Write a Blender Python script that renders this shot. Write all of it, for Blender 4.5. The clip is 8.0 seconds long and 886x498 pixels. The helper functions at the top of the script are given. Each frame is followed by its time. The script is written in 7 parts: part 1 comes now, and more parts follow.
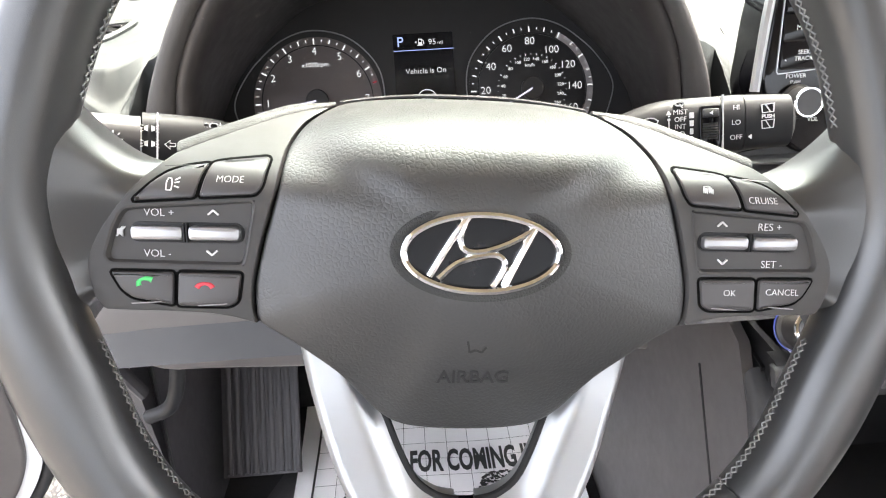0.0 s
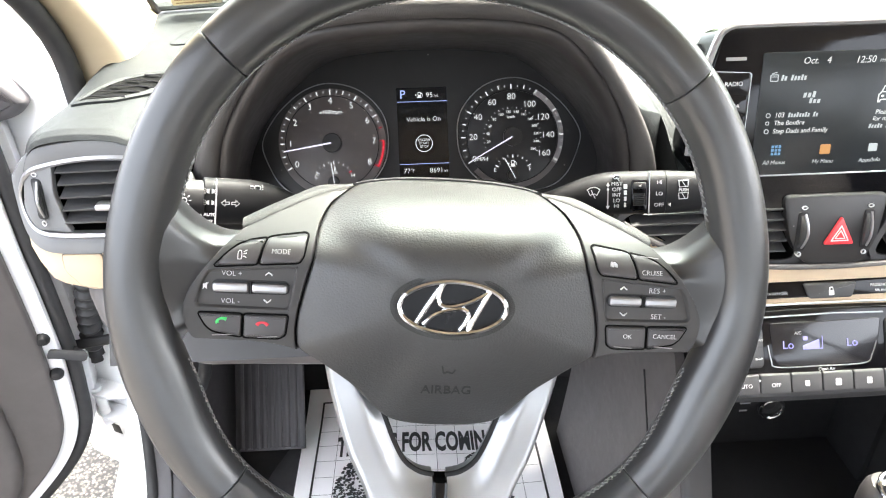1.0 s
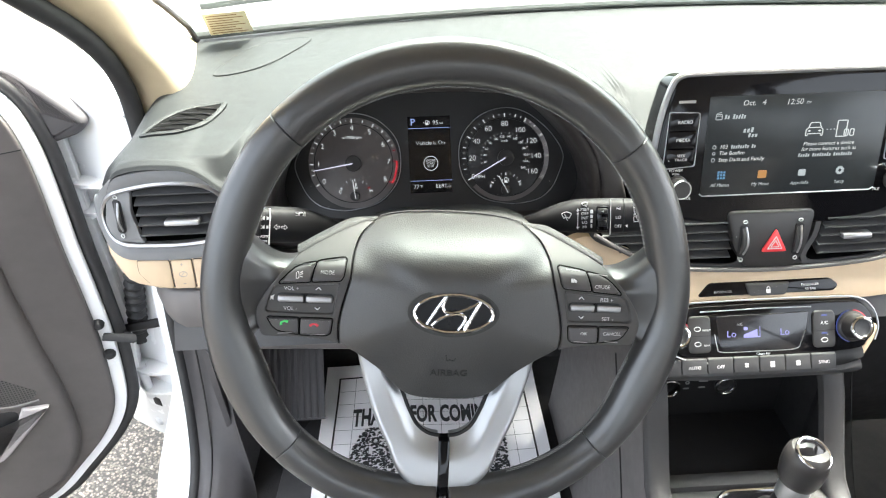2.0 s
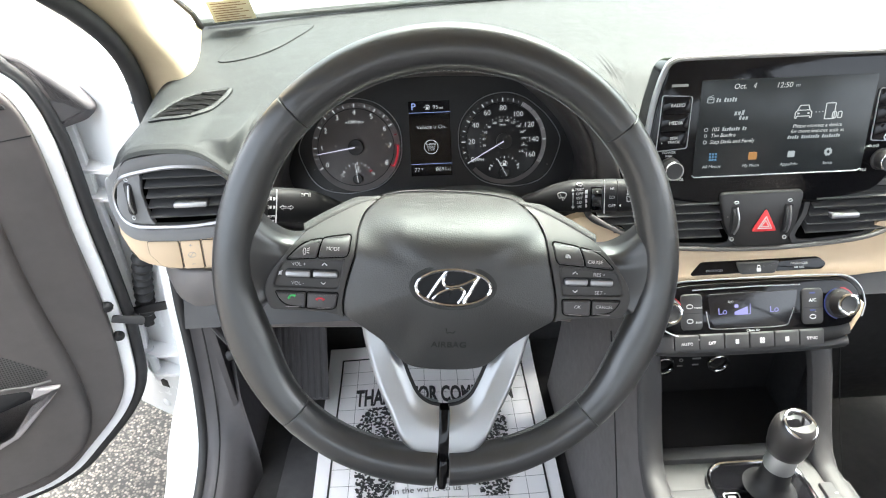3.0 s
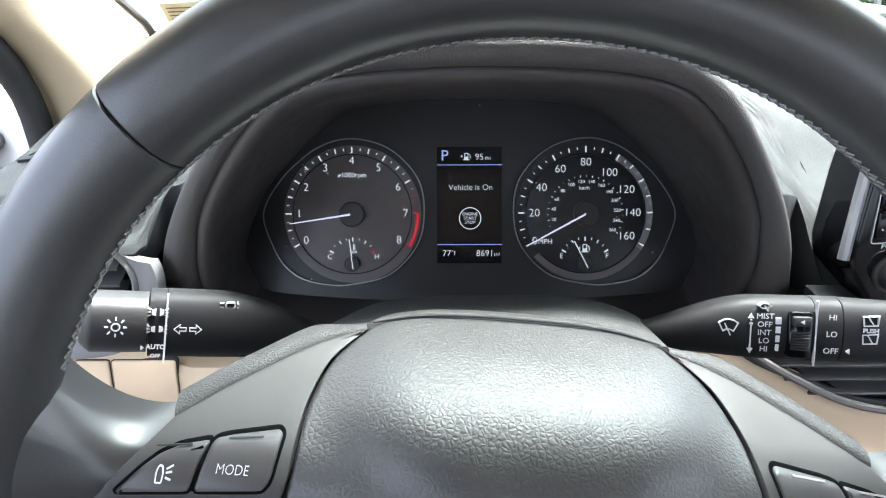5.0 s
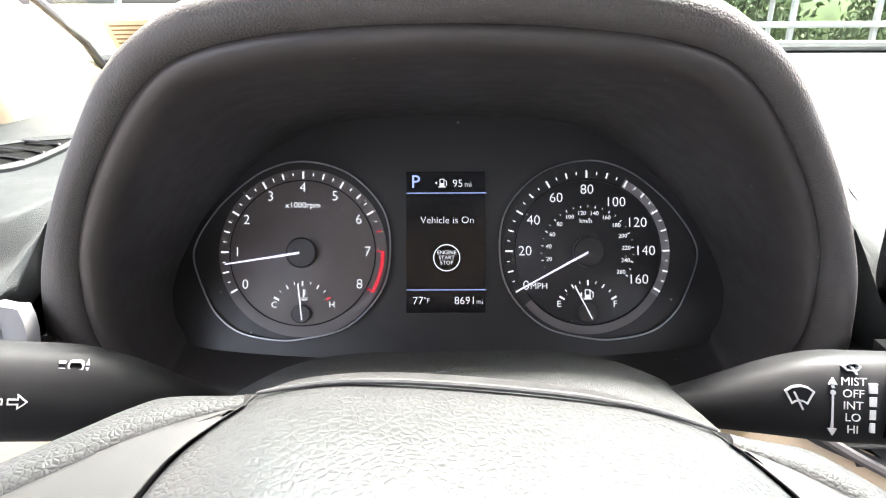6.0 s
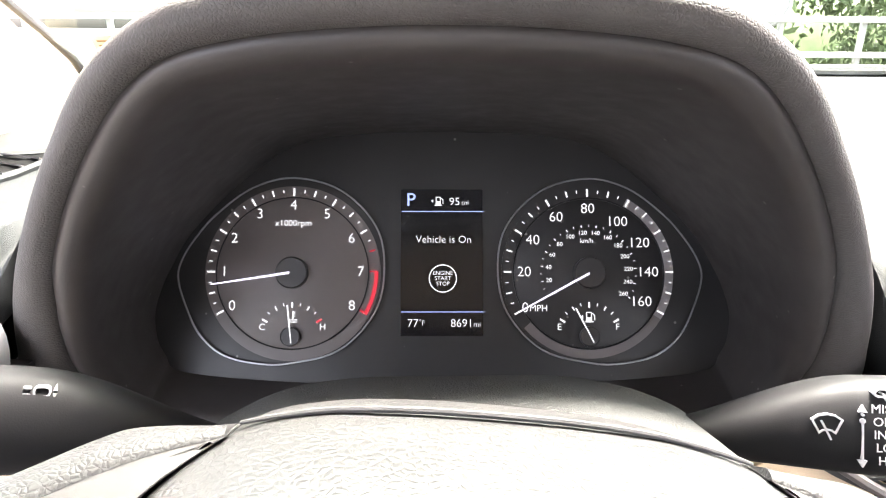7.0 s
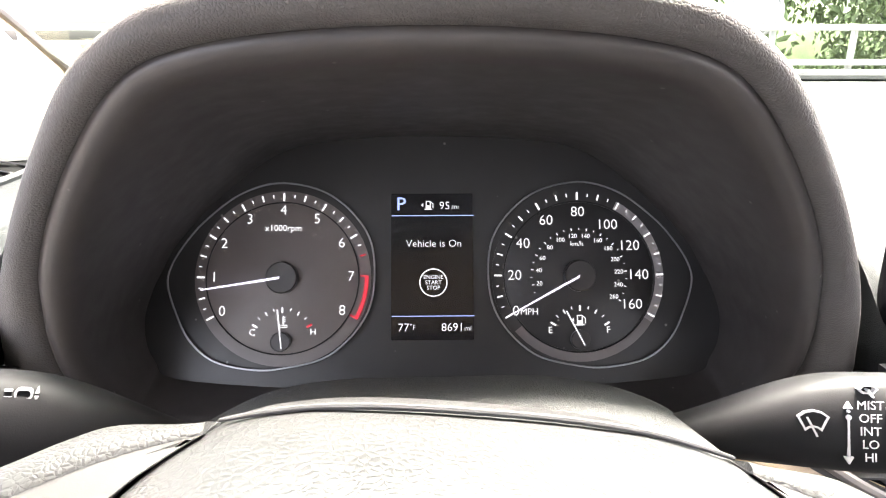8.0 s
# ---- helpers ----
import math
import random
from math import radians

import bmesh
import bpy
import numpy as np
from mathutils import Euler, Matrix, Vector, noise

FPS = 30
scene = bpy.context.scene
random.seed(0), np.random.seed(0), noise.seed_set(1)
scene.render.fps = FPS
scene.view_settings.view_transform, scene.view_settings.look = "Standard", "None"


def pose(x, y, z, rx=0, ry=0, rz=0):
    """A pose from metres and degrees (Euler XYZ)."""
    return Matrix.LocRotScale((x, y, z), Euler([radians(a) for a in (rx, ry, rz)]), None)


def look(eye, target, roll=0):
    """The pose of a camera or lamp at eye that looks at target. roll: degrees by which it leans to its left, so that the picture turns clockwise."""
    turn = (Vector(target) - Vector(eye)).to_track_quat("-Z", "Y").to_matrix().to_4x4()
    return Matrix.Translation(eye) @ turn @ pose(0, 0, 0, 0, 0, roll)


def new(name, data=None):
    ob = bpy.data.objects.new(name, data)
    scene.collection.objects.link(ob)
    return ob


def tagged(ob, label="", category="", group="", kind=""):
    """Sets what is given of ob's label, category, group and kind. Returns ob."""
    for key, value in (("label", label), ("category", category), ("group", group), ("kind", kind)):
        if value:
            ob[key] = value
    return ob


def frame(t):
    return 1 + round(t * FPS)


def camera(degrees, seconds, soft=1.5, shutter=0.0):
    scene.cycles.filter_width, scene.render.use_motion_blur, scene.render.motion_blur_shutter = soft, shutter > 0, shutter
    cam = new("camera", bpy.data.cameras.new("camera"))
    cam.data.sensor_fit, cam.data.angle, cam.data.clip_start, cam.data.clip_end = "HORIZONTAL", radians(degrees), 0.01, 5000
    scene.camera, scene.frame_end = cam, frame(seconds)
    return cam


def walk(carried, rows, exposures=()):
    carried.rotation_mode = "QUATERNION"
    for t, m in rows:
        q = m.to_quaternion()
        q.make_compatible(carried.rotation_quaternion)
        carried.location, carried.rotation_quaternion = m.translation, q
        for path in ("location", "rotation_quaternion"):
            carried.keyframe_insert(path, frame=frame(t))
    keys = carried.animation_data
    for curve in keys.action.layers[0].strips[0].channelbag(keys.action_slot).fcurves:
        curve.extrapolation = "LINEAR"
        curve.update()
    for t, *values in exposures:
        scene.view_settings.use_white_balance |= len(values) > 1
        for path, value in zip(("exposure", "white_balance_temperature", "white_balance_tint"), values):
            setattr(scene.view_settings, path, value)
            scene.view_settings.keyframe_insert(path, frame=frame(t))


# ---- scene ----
cam = camera(70.9, 8.0, 1.1)
PATH = [
    (0, (-0.017, 0.012, 1.062), (0.059, 1.775, 0.122), -2.9),
    (0.5, (-0.016, 0.001, 1.073), (0.061, 1.757, 0.12), -2.0),
    (1, (-0.011, -0.064, 1.149), (0.067, 1.669, 0.154), -1.2),
    (1.2, (-0.008, -0.091, 1.171), (0.055, 1.64, 0.17), -1.6),
    (2.3, (-0.015, -0.163, 1.249), (0.045, 1.517, 0.165), -1.4),
    (2.5, (-0.015, -0.167, 1.248), (0.044, 1.509, 0.157), -1.4),
    (3, (-0.014, -0.178, 1.245), (0.042, 1.496, 0.152), -1.7),
    (3.5, (-0.014, -0.182, 1.245), (0.036, 1.493, 0.154), -2.2),
    (4, (-0.011, -0.15, 1.242), (0.035, 1.53, 0.157), -1.4),
    (4.5, (-0.008, -0.004, 1.198), (0.016, 1.696, 0.145), -0.1),
    (4.7, (-0.011, 0.046, 1.166), (0.002, 1.773, 0.158), 0.1),
    (5, (-0.019, 0.097, 1.129), (-0.033, 1.876, 0.217), -0.4),
    (5.2, (-0.015, 0.12, 1.113), (-0.038, 1.927, 0.256), -0.5),
    (6.3, (0.0, 0.186, 1.074), (0.002, 2.053, 0.357), -0.2),
    (6.5, (-0.001, 0.189, 1.072), (0.009, 2.062, 0.371), -0.1),
    (7, (-0.005, 0.189, 1.071), (0.018, 2.074, 0.405), 0.3),
    (7.5, (0.001, 0.189, 1.068), (0.015, 2.081, 0.42), 0.0),
    (8, (-0.001, 0.188, 1.068), (0.033, 2.083, 0.429), -0.0),
]
EXPOSURES = [(0.0, 4.75, 6800, 8), (1.0, 4.7, 6700, 6), (2.5, 4.1, 6500, 3), (4.0, 4.1, 6400, 3), (4.5, 4.15, 6150, 4), (5.0, 4.08, 6000, 6), (5.2, 4.12, 6000, 7), (6.3, 4.95, 6600, 11), (8.0, 5.12, 6800, 12)]
walk(cam, [(t, look(eye, target, roll)) for t, eye, target, roll in PATH], EXPOSURES)

# ---- light: bright hazy daylight, sun high ahead and to the right ----
SUN_AZ, SUN_EL = 40.0, 66.0      # degrees from straight ahead towards the right, and above the horizon
world = bpy.data.worlds.new("world")
scene.world = world
world.use_nodes = True
wn = world.node_tree
sky = wn.nodes.new("ShaderNodeTexSky")
sky.sky_type = "NISHITA"
sky.sun_disc = False
sky.sun_elevation = radians(SUN_EL)
sky.sun_rotation = radians(SUN_AZ)
sky.air_density, sky.dust_density, sky.ozone_density = 0.45, 7.0, 1.0
haze = wn.nodes.new("ShaderNodeHueSaturation")      # hazy, nearly white sky
haze.inputs["Saturation"].default_value = 0.45
wn.links.new(sky.outputs["Color"], haze.inputs["Color"])
wn.links.new(haze.outputs["Color"], wn.nodes["Background"].inputs["Color"])
wn.nodes["Background"].inputs["Strength"].default_value = 0.15
sun = new("sun", bpy.data.lights.new("sun", "SUN"))
sun.data.energy, sun.data.angle, sun.data.color = 1.2, radians(10.0), (1.0, 0.95, 0.88)
sd = Vector((math.sin(radians(SUN_AZ)) * math.cos(radians(SUN_EL)), math.cos(radians(SUN_AZ)) * math.cos(radians(SUN_EL)), math.sin(radians(SUN_EL))))
sun.matrix_world = look(sd * 20, (0, 0, 0))

# ---- materials ----
def nodes_of(name):
    m = bpy.data.materials.new(name)
    m.use_nodes = True
    nt = m.node_tree
    return m, nt, nt.nodes["Principled BSDF"]


def coords(nt, scale=1.0):
    tc = nt.nodes.new("ShaderNodeTexCoord")
    mp = nt.nodes.new("ShaderNodeMapping")
    mp.inputs["Scale"].default_value = (scale, scale, scale) if not isinstance(scale, tuple) else scale
    nt.links.new(tc.outputs["Object"], mp.inputs["Vector"])
    return mp.outputs["Vector"]


def noise_tex(nt, vec, scale, detail=3.0, rough=0.55):
    n = nt.nodes.new("ShaderNodeTexNoise")
    n.inputs["Scale"].default_value, n.inputs["Detail"].default_value, n.inputs["Roughness"].default_value = scale, detail, rough
    nt.links.new(vec, n.inputs["Vector"])
    return n.outputs["Fac"]


def ramp(nt, fac, stops):
    r = nt.nodes.new("ShaderNodeValToRGB")
    e = r.color_ramp.elements
    while len(e) < len(stops):
        e.new(0.5)
    for k, (p, c) in zip(e, stops):
        k.position, k.color = p, (*c, 1) if len(c) == 3 else c
    nt.links.new(fac, r.inputs["Fac"])
    return r.outputs["Color"]


def grey(v):
    return (v, v, v)


def bump(nt, height, strength, distance, after=None):
    b = nt.nodes.new("ShaderNodeBump")
    b.inputs["Strength"].default_value, b.inputs["Distance"].default_value = strength, distance
    nt.links.new(height, b.inputs["Height"])
    if after:
        nt.links.new(after, b.inputs["Normal"])
    return b.outputs["Normal"]


def surface(name, colour, rough=0.5, metal=0.0, vary=0.12, blotch=14.0, grain=0.0, grain_size=900.0, leather=0.0, leather_size=420.0, spec=0.5, coat=0.0, wear=0.0, rvar=0.06, dust=0.0):
    """A moulded or painted surface: blotchy tone at a large scale, fine grain, optional leather-like relief."""
    m, nt, b = nodes_of(name)
    vec = coords(nt)
    big = noise_tex(nt, vec, blotch, 4.0)
    c0 = tuple(max(0.0, k * (1 - vary)) for k in colour)
    c1 = tuple(min(1.0, k * (1 + vary)) for k in colour)
    tone = ramp(nt, big, [(0.3, c0), (0.7, c1)])
    if dust:
        specks = nt.nodes.new("ShaderNodeTexVoronoi")
        specks.inputs["Scale"].default_value = dust
        nt.links.new(vec, specks.inputs["Vector"])
        mix = nt.nodes.new("ShaderNodeMix")
        mix.data_type = "RGBA"
        nt.links.new(ramp(nt, specks.outputs["Distance"], [(0.030, grey(0.8)), (0.060, grey(0.0))]), mix.inputs[0])
        nt.links.new(tone, mix.inputs[6])
        mix.inputs[7].default_value = (0.22, 0.21, 0.20, 1)
        tone = mix.outputs[2]
    nt.links.new(tone, b.inputs["Base Color"])
    fine = noise_tex(nt, vec, blotch * 6, 6.0)
    nt.links.new(ramp(nt, fine, [(0.25, grey(max(0.02, rough - rvar - wear))), (0.75, grey(min(1.0, rough + rvar)))]), b.inputs["Roughness"])
    b.inputs["Metallic"].default_value = metal
    b.inputs["Specular IOR Level"].default_value = spec
    b.inputs["Coat Weight"].default_value = coat
    b.inputs["Coat Roughness"].default_value = 0.06
    nrm = None
    if leather:
        warp = nt.nodes.new("ShaderNodeVectorMath")
        warp.operation = "ADD"
        wob = nt.nodes.new("ShaderNodeTexNoise")
        wob.inputs["Scale"].default_value = leather_size * 0.5
        sc = nt.nodes.new("ShaderNodeVectorMath")
        sc.operation = "SCALE"
        sc.inputs["Scale"].default_value = 0.9 / leather_size
        nt.links.new(vec, wob.inputs["Vector"])
        nt.links.new(wob.outputs["Color"], sc.inputs[0])
        nt.links.new(vec, warp.inputs[0])
        nt.links.new(sc.outputs[0], warp.inputs[1])
        v = nt.nodes.new("ShaderNodeTexVoronoi")
        v.feature = "DISTANCE_TO_EDGE"
        v.inputs["Scale"].default_value = leather_size
        nt.links.new(warp.outputs[0], v.inputs["Vector"])
        h = ramp(nt, v.outputs["Distance"], [(0.0, grey(0)), (0.28, grey(1))])
        nrm = bump(nt, h, leather, 0.0006)
    if grain:
        nrm = bump(nt, noise_tex(nt, vec, grain_size, 2.0), grain, 0.0005, nrm)
    if nrm:
        nt.links.new(nrm, b.inputs["Normal"])
    return m


def glow(name, colour, strength):
    m, nt, b = nodes_of(name)
    b.inputs["Base Color"].default_value = (*[0.1 * k for k in colour], 1)
    b.inputs["Roughness"].default_value = 0.4
    b.inputs["Emission Color"].default_value = (*colour, 1)
    b.inputs["Emission Strength"].default_value = strength
    return m


def clear_glass(name, tint=(1, 1, 1), gloss=1.0):
    """Thin pane: clear, with a Fresnel gloss."""
    m, nt, b = nodes_of(name)
    nt.nodes.remove(b)
    tr, gl, mix, fr = (nt.nodes.new(k) for k in ("ShaderNodeBsdfTransparent", "ShaderNodeBsdfGlossy", "ShaderNodeMixShader", "ShaderNodeFresnel"))
    tr.inputs["Color"].default_value = (*tint, 1)
    gl.inputs["Roughness"].default_value = 0.02
    gl.inputs["Color"].default_value = (gloss, gloss, gloss, 1)
    fr.inputs["IOR"].default_value = 1.45
    nt.links.new(fr.outputs[0], mix.inputs[0])
    nt.links.new(tr.outputs[0], mix.inputs[1])
    nt.links.new(gl.outputs[0], mix.inputs[2])
    nt.links.new(mix.outputs[0], nt.nodes["Material Output"].inputs["Surface"])
    return m


M_LEATHER = surface("black_leather", (0.029, 0.029, 0.030), 0.31, spec=0.85, vary=0.12, blotch=7, leather=0.05, leather_size=1300, grain=0.05, grain_size=420, wear=0.0, rvar=0.03)
M_PAD = surface("grained_airbag_skin", (0.031, 0.031, 0.031), 0.42, spec=0.75, vary=0.1, leather=0.19, leather_size=480, grain=0.08, grain_size=1900)
M_SWITCH = surface("satin_grey_switch_plastic", (0.056, 0.054, 0.053), 0.5, spec=0.25, vary=0.08, grain=0.06, grain_size=3000)
M_BUTTON = surface("grey_button_plastic", (0.050, 0.047, 0.048), 0.38, vary=0.08, grain=0.05, grain_size=3000)
M_SPOKE = surface("grained_spoke_cover", (0.045, 0.045, 0.045), 0.55, spec=0.3, vary=0.2, leather=0.32, leather_size=640)
M_DASH = surface("soft_dash_skin", (0.016, 0.0178, 0.0185), 0.54, spec=0.17, vary=0.10, leather=0.30, leather_size=1000, grain=0.1, grain_size=1800)
M_ROLL = surface("grey_vent_surround", (0.17, 0.172, 0.175), 0.55, spec=0.2, vary=0.08, grain=0.12, grain_size=1700)
M_HOOD = surface("binnacle_skin", (0.075, 0.070, 0.068), 0.55, spec=0.35, vary=0.12, leather=0.36, leather_size=700, grain=0.1)
M_CONSOLE = surface("grained_console_plastic", (0.048, 0.047, 0.048), 0.48, spec=0.3, vary=0.1, leather=0.25, leather_size=900, grain=0.12)
M_SHROUD = surface("grained_shroud_plastic", (0.050, 0.051, 0.050), 0.7, spec=0.12, vary=0.15, leather=0.4, leather_size=750, grain=0.15, dust=130)
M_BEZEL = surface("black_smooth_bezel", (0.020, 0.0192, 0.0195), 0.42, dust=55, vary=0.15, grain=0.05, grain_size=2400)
M_COWL = surface("smooth_cowl_plastic", (0.038, 0.034, 0.033), 0.46, dust=55, vary=0.15, grain=0.06, grain_size=2400)
M_FACIA = surface("dark_grey_fascia", (0.050, 0.050, 0.052), 0.5, spec=0.3, vary=0.1, grain=0.12, grain_size=1700)
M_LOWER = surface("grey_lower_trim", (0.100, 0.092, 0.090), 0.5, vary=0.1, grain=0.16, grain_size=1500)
M_KICK = surface("charcoal_kick_trim", (0.055, 0.052, 0.055), 0.55, vary=0.12, grain=0.2, grain_size=1200)
M_BEIGE = surface("beige_trim", (0.56, 0.43, 0.29), 0.5, vary=0.05, grain=0.15, grain_size=1500)
M_PILLAR = surface("beige_pillar_trim", (0.44, 0.36, 0.245), 0.65, vary=0.06, grain=0.25, grain_size=900)
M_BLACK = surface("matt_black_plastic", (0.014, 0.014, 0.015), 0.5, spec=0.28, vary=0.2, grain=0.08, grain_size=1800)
M_BADGE = surface("badge_black", (0.004, 0.004, 0.005), 0.30, vary=0.1, spec=0.2)
M_STALK = surface("satin_black_stalk", (0.017, 0.017, 0.018), 0.55, spec=0.13, vary=0.15, grain=0.08, grain_size=1800)
# Near black takes in the shade inside the vents and round the buttons.
M_VOID = surface("hollow_shade", (0.004, 0.004, 0.004), 0.9, spec=0.05, vary=0.1)
M_GLOSS = surface("piano_black", (0.005, 0.005, 0.006), 0.07, vary=0.2, spec=0.24)
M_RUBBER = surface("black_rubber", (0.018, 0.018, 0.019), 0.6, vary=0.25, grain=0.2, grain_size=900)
M_CHROME = surface("chrome", (0.82, 0.83, 0.84), 0.10, metal=1.0, vary=0.02, rvar=0.02)
M_SATIN = surface("satin_silver", (0.39, 0.40, 0.41), 0.42, metal=0.85, vary=0.02, rvar=0.015)
M_TRIMRING = surface("silver_painted_trim", (0.35, 0.35, 0.36), 0.34, metal=0.8, vary=0.03, rvar=0.02)
M_WHITE = surface("white_car_paint", (0.78, 0.79, 0.80), 0.25, vary=0.03, coat=0.5, blotch=5)
M_CARPET = surface("black_carpet", (0.018, 0.0175, 0.018), 0.95, vary=0.35, grain=1.0, grain_size=700)
M_MAT = surface("black_floor_mat", (0.035, 0.034, 0.036), 0.9, vary=0.3, grain=0.8, grain_size=500)
M_PAPER = surface("white_paper", (0.90, 0.88, 0.89), 0.6, vary=0.03, blotch=8)
M_INK = surface("black_ink", (0.03, 0.03, 0.032), 0.6, vary=0.1)
M_PRINT = surface("white_print", (0.62, 0.62, 0.62), 0.5, vary=0.04)
M_PRINT_DIM = surface("grey_print", (0.28, 0.28, 0.28), 0.5, vary=0.04)
M_GREEN = surface("green_print", (0.05, 0.5, 0.12), 0.5, vary=0.04)
M_RED = surface("red_print", (0.55, 0.03, 0.05), 0.45, vary=0.04)
M_HAZARD = surface("red_hazard_lens", (0.70, 0.04, 0.05), 0.3, vary=0.06)
M_THREAD = surface("grey_thread", (0.20, 0.20, 0.20), 0.6, vary=0.25)
M_DIAL = surface("charcoal_dial", (0.030, 0.028, 0.028), 0.40, vary=0.1, grain=0.05, grain_size=2500)
# The dial's own grey, lifted and warmed to take in haze over it.
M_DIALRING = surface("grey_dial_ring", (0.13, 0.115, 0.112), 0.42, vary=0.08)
M_GREYBAND = surface("pale_grey_band", (0.26, 0.24, 0.24), 0.45, vary=0.05)
M_LCD = surface("dark_display", (0.010, 0.010, 0.012), 0.16, vary=0.1)
M_SCREEN = surface("touch_display", (0.022, 0.025, 0.027), 0.22, vary=0.08, spec=0.3)
M_BROWN = surface("brown_print", (0.22, 0.14, 0.07), 0.6, vary=0.1)
M_STICKER = surface("cream_sticker", (0.60, 0.56, 0.43), 0.6, vary=0.05)
G_MARK = glow("lit_dial_marking", (0.92, 0.94, 1.0), 0.040)
G_NEEDLE = glow("lit_needle", (0.80, 0.78, 1.0), 0.05)
G_RED = glow("lit_red_marking", (0.9, 0.03, 0.06), 0.03)
G_BLUE = glow("lit_blue_line", (0.40, 0.52, 1.0), 0.045)
G_TEXT = glow("screen_text", (0.82, 0.86, 0.88), 0.045)
G_TEXTDIM = glow("screen_text_dim", (0.6, 0.66, 0.7), 0.038)
G_CYAN = glow("screen_blue_icon", (0.15, 0.42, 0.75), 0.03)
G_ORANGE = glow("screen_orange_icon", (0.75, 0.35, 0.08), 0.03)
G_VIOLET = glow("climate_digits", (0.42, 0.40, 0.95), 0.05)
G_LED = glow("blue_led", (0.18, 0.25, 1.0), 0.015)
M_GLASS = clear_glass("green_tinted_glass", (0.58, 0.64, 0.60))


def asphalt():
    m, nt, b = nodes_of("pebbled_asphalt")
    vec = coords(nt)
    v = nt.nodes.new("ShaderNodeTexVoronoi")
    v.inputs["Scale"].default_value = 140.0
    nt.links.new(vec, v.inputs["Vector"])
    sep = nt.nodes.new("ShaderNodeSeparateColor")
    nt.links.new(v.outputs["Color"], sep.inputs[0])
    stone = ramp(nt, sep.outputs[0], [(0.0, (0.07, 0.064, 0.058)), (0.45, (0.15, 0.135, 0.12)), (0.8, (0.22, 0.19, 0.165)), (1.0, (0.29, 0.26, 0.23))])
    gap = ramp(nt, v.outputs["Distance"], [(0.35, grey(1)), (0.62, grey(0))])
    mix = nt.nodes.new("ShaderNodeMix")
    mix.data_type = "RGBA"
    nt.links.new(gap, mix.inputs[0])
    mix.inputs[6].default_value = (0.035, 0.033, 0.032, 1)
    nt.links.new(stone, mix.inputs[7])
    big = noise_tex(nt, vec, 1.2, 5)
    tint = nt.nodes.new("ShaderNodeMix")
    tint.data_type, tint.blend_type = "RGBA", "MULTIPLY"
    tint.inputs[0].default_value = 1.0
    nt.links.new(mix.outputs[2], tint.inputs[6])
    nt.links.new(ramp(nt, big, [(0.3, grey(0.55)), (0.7, grey(0.8))]), tint.inputs[7])
    nt.links.new(tint.outputs[2], b.inputs["Base Color"])
    b.inputs["Roughness"].default_value = 0.85
    nt.links.new(bump(nt, gap, 0.5, 0.002), b.inputs["Normal"])
    return m


M_ASPHALT = asphalt()
M_LEAF = surface("leaves", (0.085, 0.125, 0.040), 0.7, vary=0.35, blotch=3)
M_DOOR = surface("grey_door_trim", (0.066, 0.059, 0.057), 0.55, vary=0.1, grain=0.2, grain_size=1300)
M_FENCE = surface("pale_painted_rail", (0.34, 0.34, 0.32), 0.6, vary=0.1)



def perforated(name, colour, pitch):
    """Dark panel with a grid of small round holes."""
    m, nt, b = nodes_of(name)
    v = nt.nodes.new("ShaderNodeTexVoronoi")
    v.inputs["Scale"].default_value, v.inputs["Randomness"].default_value = 1.0 / pitch, 0.0
    nt.links.new(coords(nt), v.inputs["Vector"])
    hole = ramp(nt, v.outputs["Distance"], [(0.30, grey(0.0)), (0.42, grey(1.0))])
    nt.links.new(ramp(nt, v.outputs["Distance"], [(0.30, grey(0.008)), (0.42, colour)]), b.inputs["Base Color"])
    nt.links.new(bump(nt, hole, 0.6, 0.001), b.inputs["Normal"])
    b.inputs["Roughness"].default_value = 0.5
    return m


M_PERF = perforated("perforated_grille", (0.060, 0.056, 0.055), 0.0042)
# ---- mesh tools ----
def finish(name, bm, mat, sharp=38):
    bmesh.ops.recalc_face_normals(bm, faces=bm.faces)
    me = bpy.data.meshes.new(name)
    bm.to_mesh(me)
    bm.free()
    me.materials.append(mat)
    me.shade_smooth()
    me.set_sharp_from_angle(angle=radians(sharp))
    return me


def part(name, bm, mat, parent, label="", sharp=38):
    ob = new(name, finish(name, bm, mat, sharp))
    ob.parent = parent
    return tagged(ob, label) if label else ob


def thing(name, label, category, m=None, group="", kind=""):
    ob = new(name)
    ob.empty_display_size = 0.02
    if m is not None:
        ob.matrix_world = m
    return tagged(ob, label, category, group, kind)


def flat(a, b, d):
    return (a, b, d)


def spline(pts, n=6, closed=True):
    """Catmull-Rom curve through points of any dimension."""
    p = [Vector(q) for q in pts]
    k, out = len(p), []
    for i in range(k if closed else k - 1):
        a, b, c, d = (p[(i + j) % k] if closed else p[min(max(i + j, 0), k - 1)] for j in (-1, 0, 1, 2))
        for s in range(n):
            t = s / n
            out.append(0.5 * (2 * b + (c - a) * t + (2 * a - 5 * b + 4 * c - d) * t * t + (3 * b - a - 3 * c + d) * t ** 3))
    if not closed:
        out.append(p[-1])
    return [tuple(q) for q in out]


def mirrored(half):
    """A closed outline from its right half, listed from the top centre to the bottom centre."""
    return list(half) + [(-a, b) for a, b in reversed(half) if abs(a) > 1e-6]


